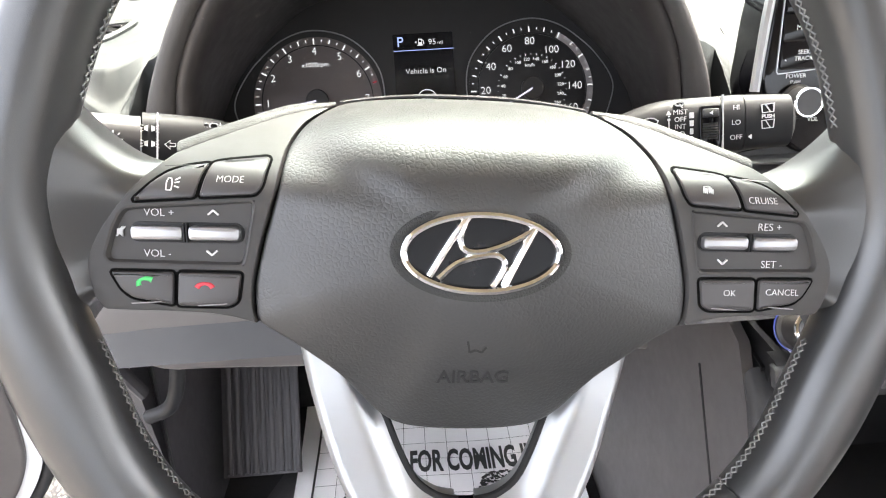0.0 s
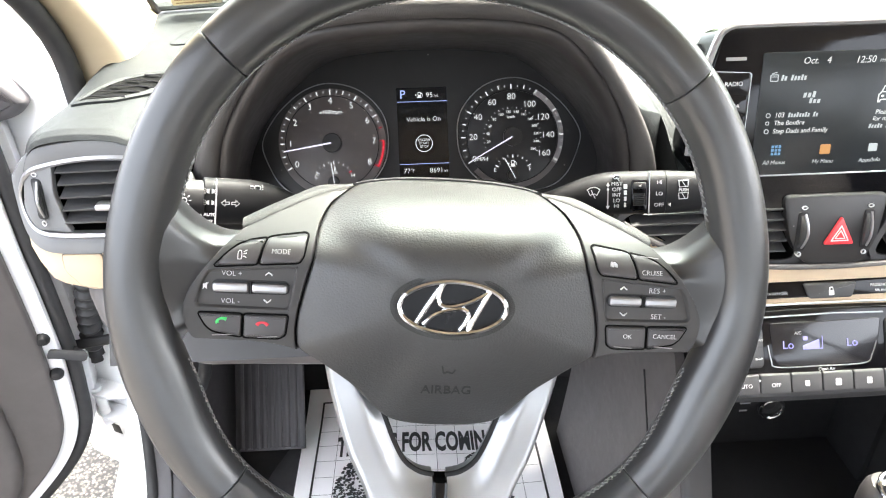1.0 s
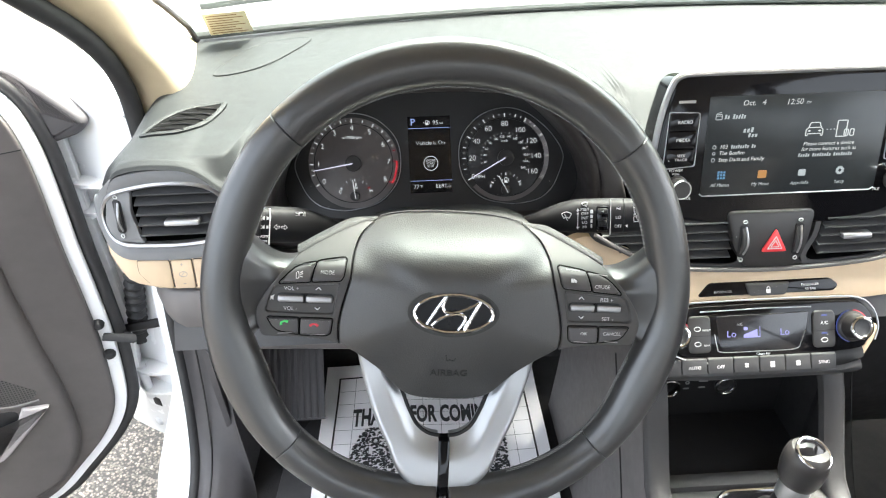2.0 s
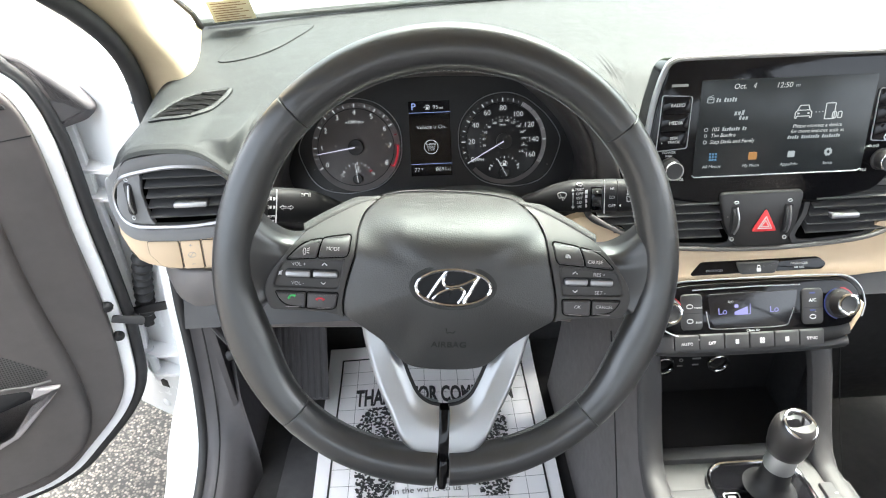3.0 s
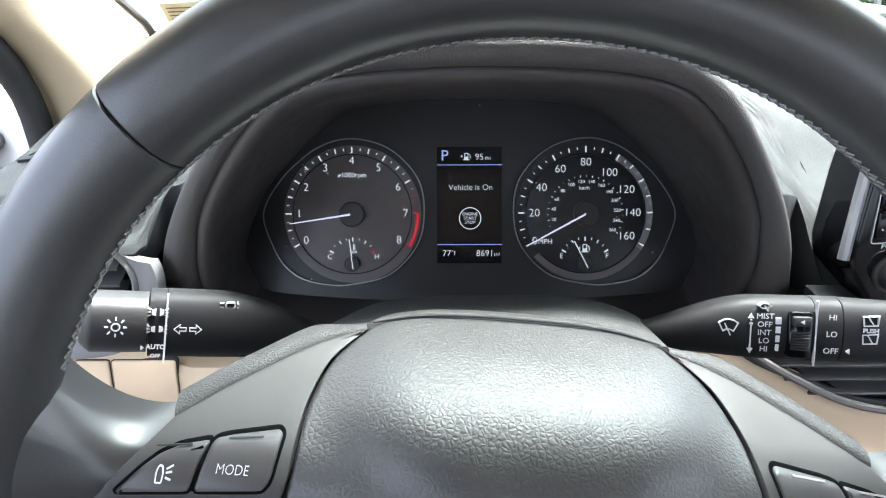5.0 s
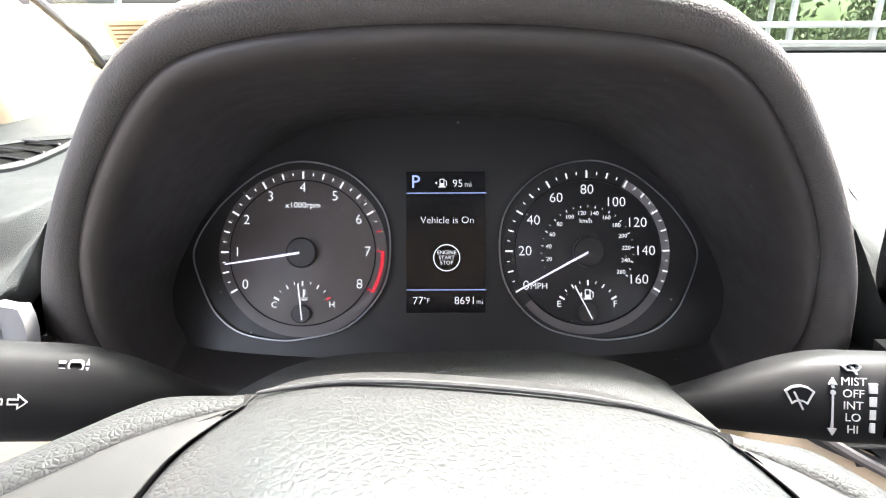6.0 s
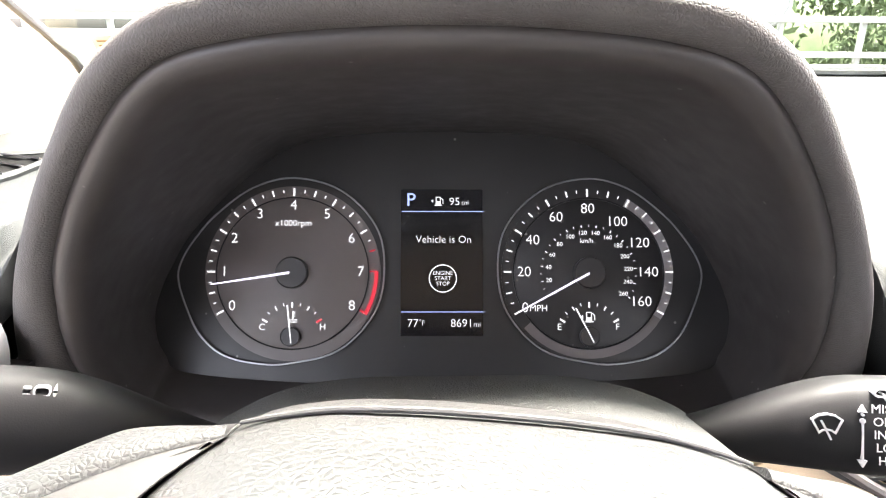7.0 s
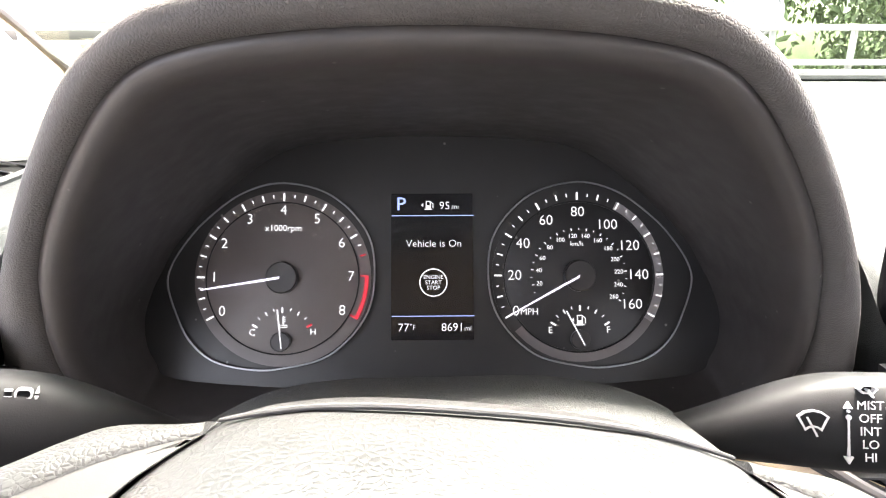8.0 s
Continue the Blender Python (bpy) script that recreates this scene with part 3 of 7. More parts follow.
for s in (-1, 1):
    flip = lambda o: [(s * a, b) for a, b in o]
    onp = lambda a, b, d: (a, b, panel_z(a, b) + d)
    panel = new("switch_panel")
    panel.parent = wheel
    face_o = flip(spline(SEAM_SIDE, 4, closed=False)[:-1] + spline([SEAM_SIDE[-1]] + OUTER_SIDE, 4, closed=False)[:-1] + spline(COVER_LINE, 3, closed=False)[:-1])
    well = flip(WELL)
    part("bezel", draped(face_o, -0.012, 0.0, 0.0009, onp, hole=well), M_SWITCH, panel, "satin grey switch bezel")
    # sunken middle with sloping sides
    bm = bmesh.new()
    wo = round_poly(well, 0.003, 3)
    rings = [[bm.verts.new(onp(a, b, d)) for a, b in inset(wo, i)] for i, d in ((-0.0006, 0.0003), (0.0002, 0.0), (0.0011, -0.0022))]
    for p, q in zip(rings, rings[1:]):
        ring_faces(bm, p, q)
    bm.faces.new(rings[-1])
    part("rocker_well", bm, M_SWITCH, panel)
    rocker = new("rocker_switch")
    rocker.parent = panel
    part("rocker_seat", draped(rrect(0.0430, 0.0080, 0.0036, 5, s * 0.1130, -0.0025), -0.0034, -0.0018, 0.0003, onp), M_BLACK, rocker)
    for cx in (0.1025, 0.1238):
        part("rocker_cap", draped(rrect(0.0196, 0.0056, 0.0018, 4, s * cx, -0.0026), -0.003, 0.0012, 0.0016, onp, 0.0012), M_TRIMRING, rocker, "silver rocker cap")
    bm = bmesh.new()
    for x in (0.1126, 0.1137):
        bar(bm, s * x, -0.0062, s * (x + 0.0004), 0.0012, 0.0005, -0.002, 0.0004, onp)
    part("rocker_ridge", bm, M_BLACK, rocker)
    for q in KEY_SHAPES:
        o = round_poly(flip(q), 0.0016, 3)
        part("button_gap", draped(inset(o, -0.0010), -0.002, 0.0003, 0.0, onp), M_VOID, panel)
        part("button", draped(o, -0.002, 0.0017, 0.0014, onp), M_BUTTON, panel, "grey plastic button")
        cx, cy = sum(a for a, b in q) / len(q), sum(b for a, b in q) / len(q)
        bm = bmesh.new()
        dy = 0.0052 if cy > 0 else -0.0048
        bar(bm, s * (cx - 0.0055), cy + dy + 0.0004, s * (cx + 0.0055), cy + dy - 0.0004, 0.0004, 0.0015, 0.0019, onp)
        part("tactile_line", bm, M_BLACK if s < 0 and cy > 0 else M_GREYBAND, panel)
    # grained strip along the upper edge of the spoke
    sl = [p for p in reversed(spline(COVER_LINE, 10, closed=False))]
    n_sl = len(sl) - 1

    def cover(u, v):
        a, b = sl[min(n_sl, round(u * n_sl))]
        w = 0.35 + 0.65 * smooth(0.0, 0.35, u)
        return (s * (a + 0.0022 * v * w), b + 0.0050 * w * math.sin(1.5 * v), panel_z(a, b) - 0.0006 - 0.0115 * w * v ** 1.7)
    bm = bmesh.new()
    sheet(bm, cover, 50, 8, (0, -0.003, -0.012))
    part("spoke_cover", bm, M_SPOKE, wheel, "pale grained upper spoke cover")
    core = flip([(0.0560, 0.0500), (0.0760, 0.0440), (0.1150, 0.0270), (0.1400, -0.0100), (0.1380, -0.0290), (0.0900, -0.0340), (0.0800, 0.0000)])
    part("spoke_core", draped(core, -0.040, -0.009, 0.0, onp), M_BLACK, wheel)


def wheel_text(txt, x, y, size, lift=0.0018, mat=None, wide=1.0):
    lettering(txt, size, pose(x, y, 0.0), mat or M_PRINT, wheel, depth=0.00008, wide=wide, bold=-0.00006, f=lambda a, b, d: (a, b, panel_z(a, b) + lift + d))


wheel_text("MODE", -0.0966, 0.0183, 0.0037)
wheel_text("CRUISE", 0.1166, 0.0150, 0.0039)
wheel_text("OK", 0.1050, -0.0233, 0.0038)
wheel_text("CANCEL", 0.1277, -0.0228, 0.0038)
wheel_text("VOL +", -0.1233, 0.0050, 0.0041, -0.0014)
wheel_text("VOL -", -0.1242, -0.0108, 0.0041, -0.0014)
wheel_text("RES +", 0.1218, 0.0040, 0.0044, -0.0014)
wheel_text("SET -", 0.1240, -0.0116, 0.0044, -0.0014)
for cx, cy, up in ((-0.1032, 0.0054, 1), (-0.1039, -0.0103, -1), (0.1013, 0.0050, 1), (0.1026, -0.0107, -1)):
    bm = bmesh.new()
    z = panel_z(cx, cy) - 0.0012
    for dx in (-1, 1):
        bar(bm, cx + dx * 0.0020, cy - up * 0.0009, cx, cy + up * 0.0009, 0.0006, z - 0.003, z)
    part("arrow_mark", bm, M_PRINT, wheel)
# handset marks, mute, voice and page symbols
for cx, cy, mat, tilt in ((-0.1276, -0.0214, M_GREEN, 35), (-0.1059, -0.0232, M_RED, 0)):
    bm = bmesh.new()
    z = panel_z(cx, cy) + 0.0017
    arc = [(cx + 0.0030 * math.cos(radians(tilt + a)), cy - 0.0006 + 0.0020 * math.sin(radians(tilt + a)), z) for a in range(10, 171, 20)]
    tube(bm, arc, lambda u: 0.0006 + 0.0005 * abs(2 * u - 1), 6, flatten=0.5)
    part("handset_mark", bm, mat, wheel)
bm = bmesh.new()
onb = lambda a, b, d: (a - 0.0008, b + 0.0014, panel_z(a, b + 0.0014) + 0.0017 + d)
o = round_poly([(-0.1190, 0.0122), (-0.1168, 0.0122), (-0.1166, 0.0150), (-0.1172, 0.0170), (-0.1186, 0.0172), (-0.1192, 0.0155)], 0.0006)
frame_ring(bm, o, inset(o, 0.0004), 0.0, 0.0003, 0.0, onb)
for y0, y1 in ((0.0140, 0.0134), (0.0152, 0.0156), (0.0162, 0.0172)):
    bar(bm, -0.1160, y0, -0.1142, y1, 0.0005, 0.0, 0.0003, onb)
part("voice_mark", bm, M_PRINT, wheel)
bm = bmesh.new()
z = panel_z(-0.135, -0.004) - 0.0022
slab(bm, [(-0.1390, -0.0034), (-0.1380, -0.0034), (-0.1370, -0.0044), (-0.1370, -0.0004), (-0.1380, -0.0014), (-0.1390, -0.0014)], z, z + 0.0010)
bar(bm, -0.1392, -0.0042, -0.1362, -0.0006, 0.0004, z, z + 0.0011)
part("mute_mark", bm, M_PRINT, wheel)
bm = bmesh.new()
z = panel_z(0.094, 0.0179) + 0.0017
for k in range(3):
    o = rrect(0.0028, 0.0038, 0.0003, 2, 0.0932 + 0.0007 * k, 0.0186 - 0.0006 * k)
    frame_ring(bm, o, inset(o, 0.0004), z - 0.0004, z + 0.0002 + 0.0001 * k)
part("page_mark", bm, M_PRINT, wheel)

# leather flares where the rim runs into the side spokes
for s in (-1, 1):
    border = spline([(0.1196, 0.0270), (0.1250, 0.0208), (0.1306, 0.0142), (0.1384, 0.0045), (0.1448, -0.0052), (0.1484, -0.0146), (0.1470, -0.0240), (0.1440, -0.0310)], 8, closed=False)
    n_b = len(border) - 1

    def flare(u, v):
        k = u * n_b
        i = min(n_b - 1, int(k))
        a, b = (border[i][j] + (border[i + 1][j] - border[i][j]) * (k - i) for j in (0, 1))
        ang = radians(19.0 - 39.0 * u)
        oa, ob = 0.1745 * math.cos(ang), 0.1745 * math.sin(ang)
        x, y = a + (oa - a) * v, b + (ob - b) * v
        y -= 0.0135 * math.sin(math.pi * v ** 0.9) * (1 - u) ** 3 * (1 - 0.15 * v)
        y += 0.010 * math.sin(math.pi * v) * u ** 4
        z0 = panel_z(a, b) - 0.0040
        z = z0 + (0.0115 - 0.02 * s * oa - z0) * smooth(-0.02, 1.05, v)
        z -= 0.010 * max(0.0, 1 - u / 0.16) ** 2 + 0.012 * max(0.0, (u - 0.86) / 0.14) ** 2
        return (s * x, y, z)
    bm = bmesh.new()
    sheet(bm, flare, 40, 20, (0, 0, -0.016))
    part("spoke_flare", bm, M_LEATHER, wheel, "black leather where rim meets spoke", 70)

# silver lower spoke in two legs with a black divider
LEG_O = [(0.0755, -0.040), (0.0712, -0.0640), (0.0655, -0.0840), (0.0570, -0.1065), (0.0468, -0.1255), (0.0390, -0.1435), (0.0268, -0.1585), (0.0145, -0.1655), (0.0046, -0.1680)]
LEG_I = [(0.0045, -0.1200), (0.0140, -0.1180), (0.0235, -0.1115), (0.0310, -0.0990), (0.0375, -0.0845), (0.0450, -0.0700), (0.052, -0.058)]


def leg_z(a, b):
    return -0.016 + 0.023 * smooth(0.06, 0.160, -b) - 0.006 * smooth(0.155, 0.175, -b)


for s in (-1, 1):
    o = spline([(s * a, b) for a, b in LEG_O], 5, closed=False)
    i = spline([(s * a, b) for a, b in LEG_I], 5, closed=False)
    leg = new("lower_spoke")
    leg.parent = wheel
    bm = bmesh.new()
    no, ni = len(o) - 1, len(i) - 1

    def fn(u, v, o=o, i=i):
        p = Vector(o[min(no, round(u * no))])
        q = Vector(i[ni - min(ni, round(u * ni))])
        r = p.lerp(q, v)
        return (r.x, r.y, leg_z(r.x, r.y) - 0.0045 * (1 - min(1.0, v * 7)) ** 2 - 0.006 * smooth(0.55, 1.0, v) ** 2)
    sheet(bm, fn, 40, 14, (0, 0, -0.012))
    part("silver_cover", bm, M_SATIN, leg, "satin silver spoke trim", 50)
    bm = bmesh.new()
    tube(bm, [(a + s * -0.0008, b + 0.0004, leg_z(a, b) - 0.0075) for a, b in i], 0.0019, 8)
    part("black_edge", bm, M_BLACK, leg, "black inner edge strip")
bm = bmesh.new()
sheet(bm, lambda u, v: (0.0045 * (2 * u - 1), -0.1203 - 0.0517 * v, leg_z(0, -0.1203 - 0.0517 * v) + 0.0010 - 0.0008 * (2 * u - 1) ** 4), 6, 24, (0, 0, -0.014))
part("divider", bm, M_GLOSS, wheel, "gloss black divider strip")
bm = bmesh.new()
block(bm, -0.0043, 0.0043, -0.1888, -0.1600, -0.0165, 0.0145, 0.004)
part("rim_insert", bm, M_GLOSS, wheel, "gloss black rim insert")

# column shroud behind the wheel
COL_M = WHEEL_M @ pose(0, 0, 0, 0, 0, 6.0)
column = thing("steering_column", "grained dark grey steering column shroud", "steering column", COL_M)
bm = bmesh.new()
rings = []
for n, k in ((-0.074, 0.90), (-0.078, 0.94), (-0.138, 0.99), (-0.142, 1.0), (-0.147, 0.97)):
    o = spline([(0.0, 0.0548), (0.035, 0.0545), (0.060, 0.0505), (0.078, 0.0440), (0.0875, 0.0375), (0.0915, 0.0270), (0.088, -0.010), (0.070, -0.055), (0.040, -0.075), (-0.040, -0.075), (-0.070, -0.055), (-0.088, -0.010), (-0.0915, 0.0270), (-0.0875, 0.0375), (-0.078, 0.0440), (-0.060, 0.0515), (-0.035, 0.0550)], 4)
    rings.append([bm.verts.new((a * k, b * k, n)) for a, b in o])
for p, q in zip(rings, rings[1:]):
    ring_faces(bm, p, q)
bm.faces.new(rings[0])
bm.faces.new(rings[-1])
part("shroud", bm, M_SHROUD, column)
bm = bmesh.new()
lathe(bm, [(0.045, -0.16), (0.045, -0.075), (0.03, -0.072)], 28)
part("column_tube", bm, M_BLACK, column)

# ---- stalks (local x outwards along the stalk, y up, z towards the driver) ----
def stalk(name, label, root, tip, s):
    a, b = Vector(root), Vector(tip)
    x = (b - a).normalized() * s      # local x always points to the driver's right
    z = Vector((0, -0.94, 0.34))
    z = (z - x * z.dot(x)).normalized()
    y = z.cross(x)
    m = Matrix((x, y, z)).transposed().to_4x4()
    m.translation = a
    return thing(name, label, "stalk", m), (b - a).length


def stalk_body(x0, x1, prof, s):
    """Rounded flat bar along x; prof gives half height and half depth for 0..1."""
    bm = bmesh.new()
    rings = []
    for i in range(21):
        u = i / 20
        h, d, sag = prof(u)
        ring = []
        for j in range(24):
            t = 2 * math.pi * j / 24
            c, sn = math.cos(t), math.sin(t)
            ring.append(bm.verts.new((s * (x0 + (x1 - x0) * u), sag + h * math.copysign(abs(sn) ** 0.75, sn), d * math.copysign(abs(c) ** 0.75, c))))
        rings.append(ring)
    for p, q in zip(rings, rings[1:]):
        ring_faces(bm, p, q)
    bm.faces.new(rings[0])
    bm.faces.new(rings[-1])
    return bm


wip, wl = stalk("wiper_stalk", "black wiper stalk with white markings and thumb wheel", (0.0835, 0.3785, 0.9406), (0.2075, 0.3594, 0.9469), 1)
part("lever", stalk_body(-0.030, wl * 0.665, lambda u: (0.0055 + 0.0110 * smooth(0.15, 0.80, u), 0.007 + 0.0055 * smooth(0, 0.7, u), -0.009 * (1 - smooth(0.05, 0.75, u))), 1), M_STALK, wip)
part("end_ring", stalk_body(wl * 0.668, wl * 0.765, lambda u: (0.0166, 0.0125, 0), 1), M_STALK, wip)
part("end_cap", stalk_body(wl * 0.769, wl, lambda u: (0.0165 - 0.0015 * u - 0.006 * max(0, u - 0.9) * 10, 0.0125 - 0.001 * u - 0.004 * max(0, u - 0.9) * 10, 0), 1), M_STALK, wip)
zf = 0.0126
bm = bmesh.new()
slab(bm, rrect(0.0115, 0.0235, 0.002, 4, wl * 0.607, -0.001), 0.006, zf + 0.0010, 0.0006)
part("thumb_frame", bm, M_GLOSS, wip)
for k in range(9):
    bm = bmesh.new()
    y = -0.0095 + 0.0014 * k
    slab(bm, rrect(0.0085, 0.0010, 0.0003, 2, wl * 0.607, y), 0.008, zf + 0.0024 - 0.00012 * (k - 4) ** 2, 0.0003)
    part("thumb_wheel_rib", bm, M_RUBBER, wip, "rib of the thumb wheel")
bm = bmesh.new()
slab(bm, rrect(0.0090, 0.0050, 0.0010, 3, wl * 0.607, 0.0064), 0.006, zf + 0.0034, 0.0010)
part("push_cap", bm, M_BEZEL, wip)
bm = bmesh.new()
slab(bm, [(wl * 0.607 - 0.0012, 0.0064), (wl * 0.607 + 0.0008, 0.0075), (wl * 0.607 + 0.0008, 0.0053)], zf + 0.003, zf + 0.0036)
part("cap_arrow", bm, M_PRINT, wip)
bm = bmesh.new()
o = [(wl * 0.476 + a, 0.0128 + b) for a, b in ((-0.0030, 0.0004), (-0.0014, 0.0017), (0.0014, 0.0017), (0.0030, 0.0004), (0.0016, -0.0012), (-0.0016, -0.0012))]
frame_ring(bm, o, inset(o, 0.0005), zf - 0.004, zf - 0.0006)
bar(bm, wl * 0.476, 0.0130, wl * 0.476 + 0.0016, 0.0104, 0.0006, zf - 0.004, zf - 0.0006)
part("washer_sign", bm, M_PRINT, wip)
for txt, x, y in (("MIST", 0.476, 0.0080), ("OFF", 0.476, 0.0038), ("INT", 0.476, -0.0004), ("LO", 0.476, -0.0046), ("HI", 0.476, -0.0088), ("HI", 0.724, 0.0085), ("LO", 0.724, 0.0), ("OFF", 0.724, -0.0085)):
    lettering(txt, 0.0040, pose(wl * x, y, zf + 0.0003), M_PRINT, wip, depth=0.0001, bold=0.0)
bm = bmesh.new()
bar(bm, wl * 0.425, 0.0045, wl * 0.425, -0.0092, 0.0006, zf - 0.001, zf + 0.0002)
slab(bm, [(wl * 0.425 - 0.0014, -0.0088), (wl * 0.425 + 0.0014, -0.0088), (wl * 0.425, -0.0112)], zf - 0.001, zf + 0.0002)
slab(bm, [(wl * 0.425 - 0.0014, 0.0068), (wl * 0.425 + 0.0014, 0.0068), (wl * 0.425, 0.0092)], zf - 0.001, zf + 0.0002)
slab(bm, ellipse(0.0009, 0.0009, 10, wl * 0.425, 0.0040), zf - 0.001, zf + 0.0002)
slab(bm, ellipse(0.0005, 0.0005, 8, wl * 0.425, 0.0060), zf - 0.001, zf + 0.0002)
part("range_arrow", bm, M_PRINT, wip)
bm = bmesh.new()
bar(bm, wl * 0.667, 0.0165, wl * 0.667, -0.0165, 0.0007, zf - 0.002, zf + 0.0002)
part("ring_line", bm, M_PRINT, wip)
bm = bmesh.new()
slab(bm, [(wl * 0.780, -0.0085), (wl * 0.793, -0.0072), (wl * 0.793, -0.0098)], zf - 0.001, zf + 0.0003)
part("pointer_mark", bm, M_PRINT, wip)
for k in range(4):
    bm = bmesh.new()
    bar(bm, wl * 0.527, 0.0075 - 0.0046 * k, wl * 0.527, 0.0042 - 0.0046 * k, 0.0026 - 0.0004 * k, zf - 0.001, zf + 0.0003)
    part("step_mark", bm, M_PRINT, wip)
bm = bmesh.new()
fan = [(-0.0050, 0.0040), (-0.0026, 0.0056), (0.0, 0.0061), (0.0026, 0.0056), (0.0050, 0.0040), (0.0026, -0.0008), (0.0013, 0.0001), (0.0, 0.0004), (-0.0013, 0.0001), (-0.0026, -0.0008)]
o = [(wl * 0.340 + a, b) for a, b in fan]
frame_ring(bm, o, inset(o, 0.0006), 0.008, zf + 0.0001)
bar(bm, wl * 0.340 - 0.0018, 0.0036, wl * 0.340 + 0.0012, -0.0026, 0.0006, 0.008, zf + 0.0001)
part("wiper_sign", bm, M_PRINT, wip)
for yy in (0.0070, -0.0020):
    bm = bmesh.new()
    o = [(wl * (0.865 + a), yy + b) for a, b in ((-0.030, 0.0024), (0.030, 0.0030), (0.026, -0.0022), (-0.026, -0.0026))]
    frame_ring(bm, o, inset(o, 0.0005), zf - 0.002, zf - 0.0002)
    bar(bm, wl * 0.855, yy + 0.0022, wl * 0.875, yy - 0.0018, 0.0005, zf - 0.002, zf - 0.0002)
    part("rear_wiper_sign", bm, M_PRINT, wip)
lettering("PUSH", 0.0030, pose(wl * 0.865, 0.0024, zf - 0.0001), M_PRINT, wip, depth=0.0001, bold=0.0001)

lamp, ll = stalk("light_stalk", "black light stalk with turning end knob", (-0.0850, 0.3760, 0.9400), (-0.1895, 0.3397, 0.9680), -1)
part("lever", stalk_body(-0.030, ll * 0.684, lambda u: (0.0055 + 0.0110 * smooth(0.15, 0.80, u), 0.007 + 0.0055 * smooth(0, 0.7, u), -0.009 * (1 - smooth(0.05, 0.75, u))), -1), M_STALK, lamp)
part("mark_ring", stalk_body(ll * 0.687, ll * 0.750, lambda u: (0.0163, 0.0122, 0), -1), M_STALK, lamp)
part("end_knob", stalk_body(ll * 0.757, ll * 1.0, lambda u: (0.0140 - 0.004 * max(0, u - 0.85) * 6, 0.0145 - 0.003 * max(0, u - 0.85) * 6, 0), -1), M_BEZEL, lamp, "grey turning knob with a lamp sign")
bm = bmesh.new()
bar(bm, -ll * 0.685, 0.0165, -ll * 0.685, -0.0165, 0.0008, zf - 0.003, zf + 0.0002)
for dx, sgn in ((-0.0034, -1), (0.0034, 1)):
    cx = -ll * 0.600 + dx
    o = [(cx - sgn * 0.0028, 0.0010), (cx, 0.0010), (cx, 0.0026), (cx + sgn * 0.0030, 0.0), (cx, -0.0026), (cx, -0.0010), (cx - sgn * 0.0028, -0.0010)]
    frame_ring(bm, o, inset(o, 0.0004), zf - 0.003, zf + 0.0002)
for yy in (0.0078, -0.0002):
    for sgn in (-1, 1):
        cx = -ll * 0.718 + sgn * 0.0008
        slab(bm, [(cx, yy - 0.0016), (cx, yy + 0.0016), (cx + sgn * 0.0018, yy + 0.0010), (cx + sgn * 0.0018, yy - 0.0010)], zf - 0.003, zf - 0.0001)
        for q in (-0.0012, 0, 0.0012):
            bar(bm, cx + sgn * 0.0022, yy + q, cx + sgn * 0.0038, yy + q * 1.6, 0.0004, zf - 0.003, zf - 0.0001)
slab(bm, [(-ll * 0.762, -0.0090), (-ll * 0.774, -0.0078), (-ll * 0.774, -0.0102)], zf - 0.003, zf + 0.0012)
o = rrect(0.0048, 0.0034, 0.0014, 4, -ll * 0.437, 0.0118)
frame_ring(bm, o, inset(o, 0.0006), 0.002, zf - 0.0020)
bar(bm, -ll * 0.437 - 0.005, 0.0128, -ll * 0.437 - 0.003, 0.0128, 0.0006, 0.002, zf - 0.0020)
bar(bm, -ll * 0.437 - 0.005, 0.0108, -ll * 0.437 - 0.003, 0.0108, 0.0006, 0.002, zf - 0.0020)
slab(bm, [(-ll * 0.402, 0.0122), (-ll * 0.412, 0.0122), (-ll * 0.407, 0.0140)], 0.002, zf - 0.0020)
slab(bm, [(-ll * 0.402, 0.0114), (-ll * 0.412, 0.0114), (-ll * 0.407, 0.0096)], 0.002, zf - 0.0020)
part("light_marks", bm, M_PRINT, lamp)
lettering("AUTO", 0.0030, pose(-ll * 0.718, -0.0088, zf), M_PRINT, lamp, depth=0.0001, bold=0.0001)
lettering("OFF", 0.0025, pose(-ll * 0.718, -0.0135, zf - 0.001), M_PRINT, lamp, depth=0.0001, bold=0.0001)
bm = bmesh.new()
cx, zz = -ll * 0.868, 0.0147
o = ellipse(0.0020, 0.0020, 18, cx, 0.001)
frame_ring(bm, o, inset(o, 0.0006), zz - 0.002, zz + 0.0002)
for k in range(8):
    a = math.pi / 4 * k
    bar(bm, cx + 0.0031 * math.cos(a), 0.001 + 0.0031 * math.sin(a), cx + 0.0046 * math.cos(a), 0.001 + 0.0046 * math.sin(a), 0.0006, zz - 0.002, zz + 0.0002)
part("lamp_sign", bm, M_PRINT, lamp)

# ---- instrument cluster (local x right, y up in the face, z towards the driver) ----
CL_M = Matrix.Translation((0.0, 0.56, 0.935)) @ pose(0, 0, 0, 66.0)
cluster = thing("instrument_cluster", "dark instrument cluster with two lit dials and display", "instrument cluster", CL_M)
TEAR = [(0.0, 0.0585), (0.030, 0.0505), (0.0525, 0.0275), (0.0580, 0.0), (0.0520, -0.0275), (0.030, -0.0505), (0.0, -0.0585), (-0.020, -0.0588), (-0.042, -0.0535), (-0.0570, -0.0410), (-0.0660, -0.0235), (-0.0715, -0.0060), (-0.0695, 0.0060), (-0.0610, 0.0205), (-0.0480, 0.0355), (-0.026, 0.0520)]


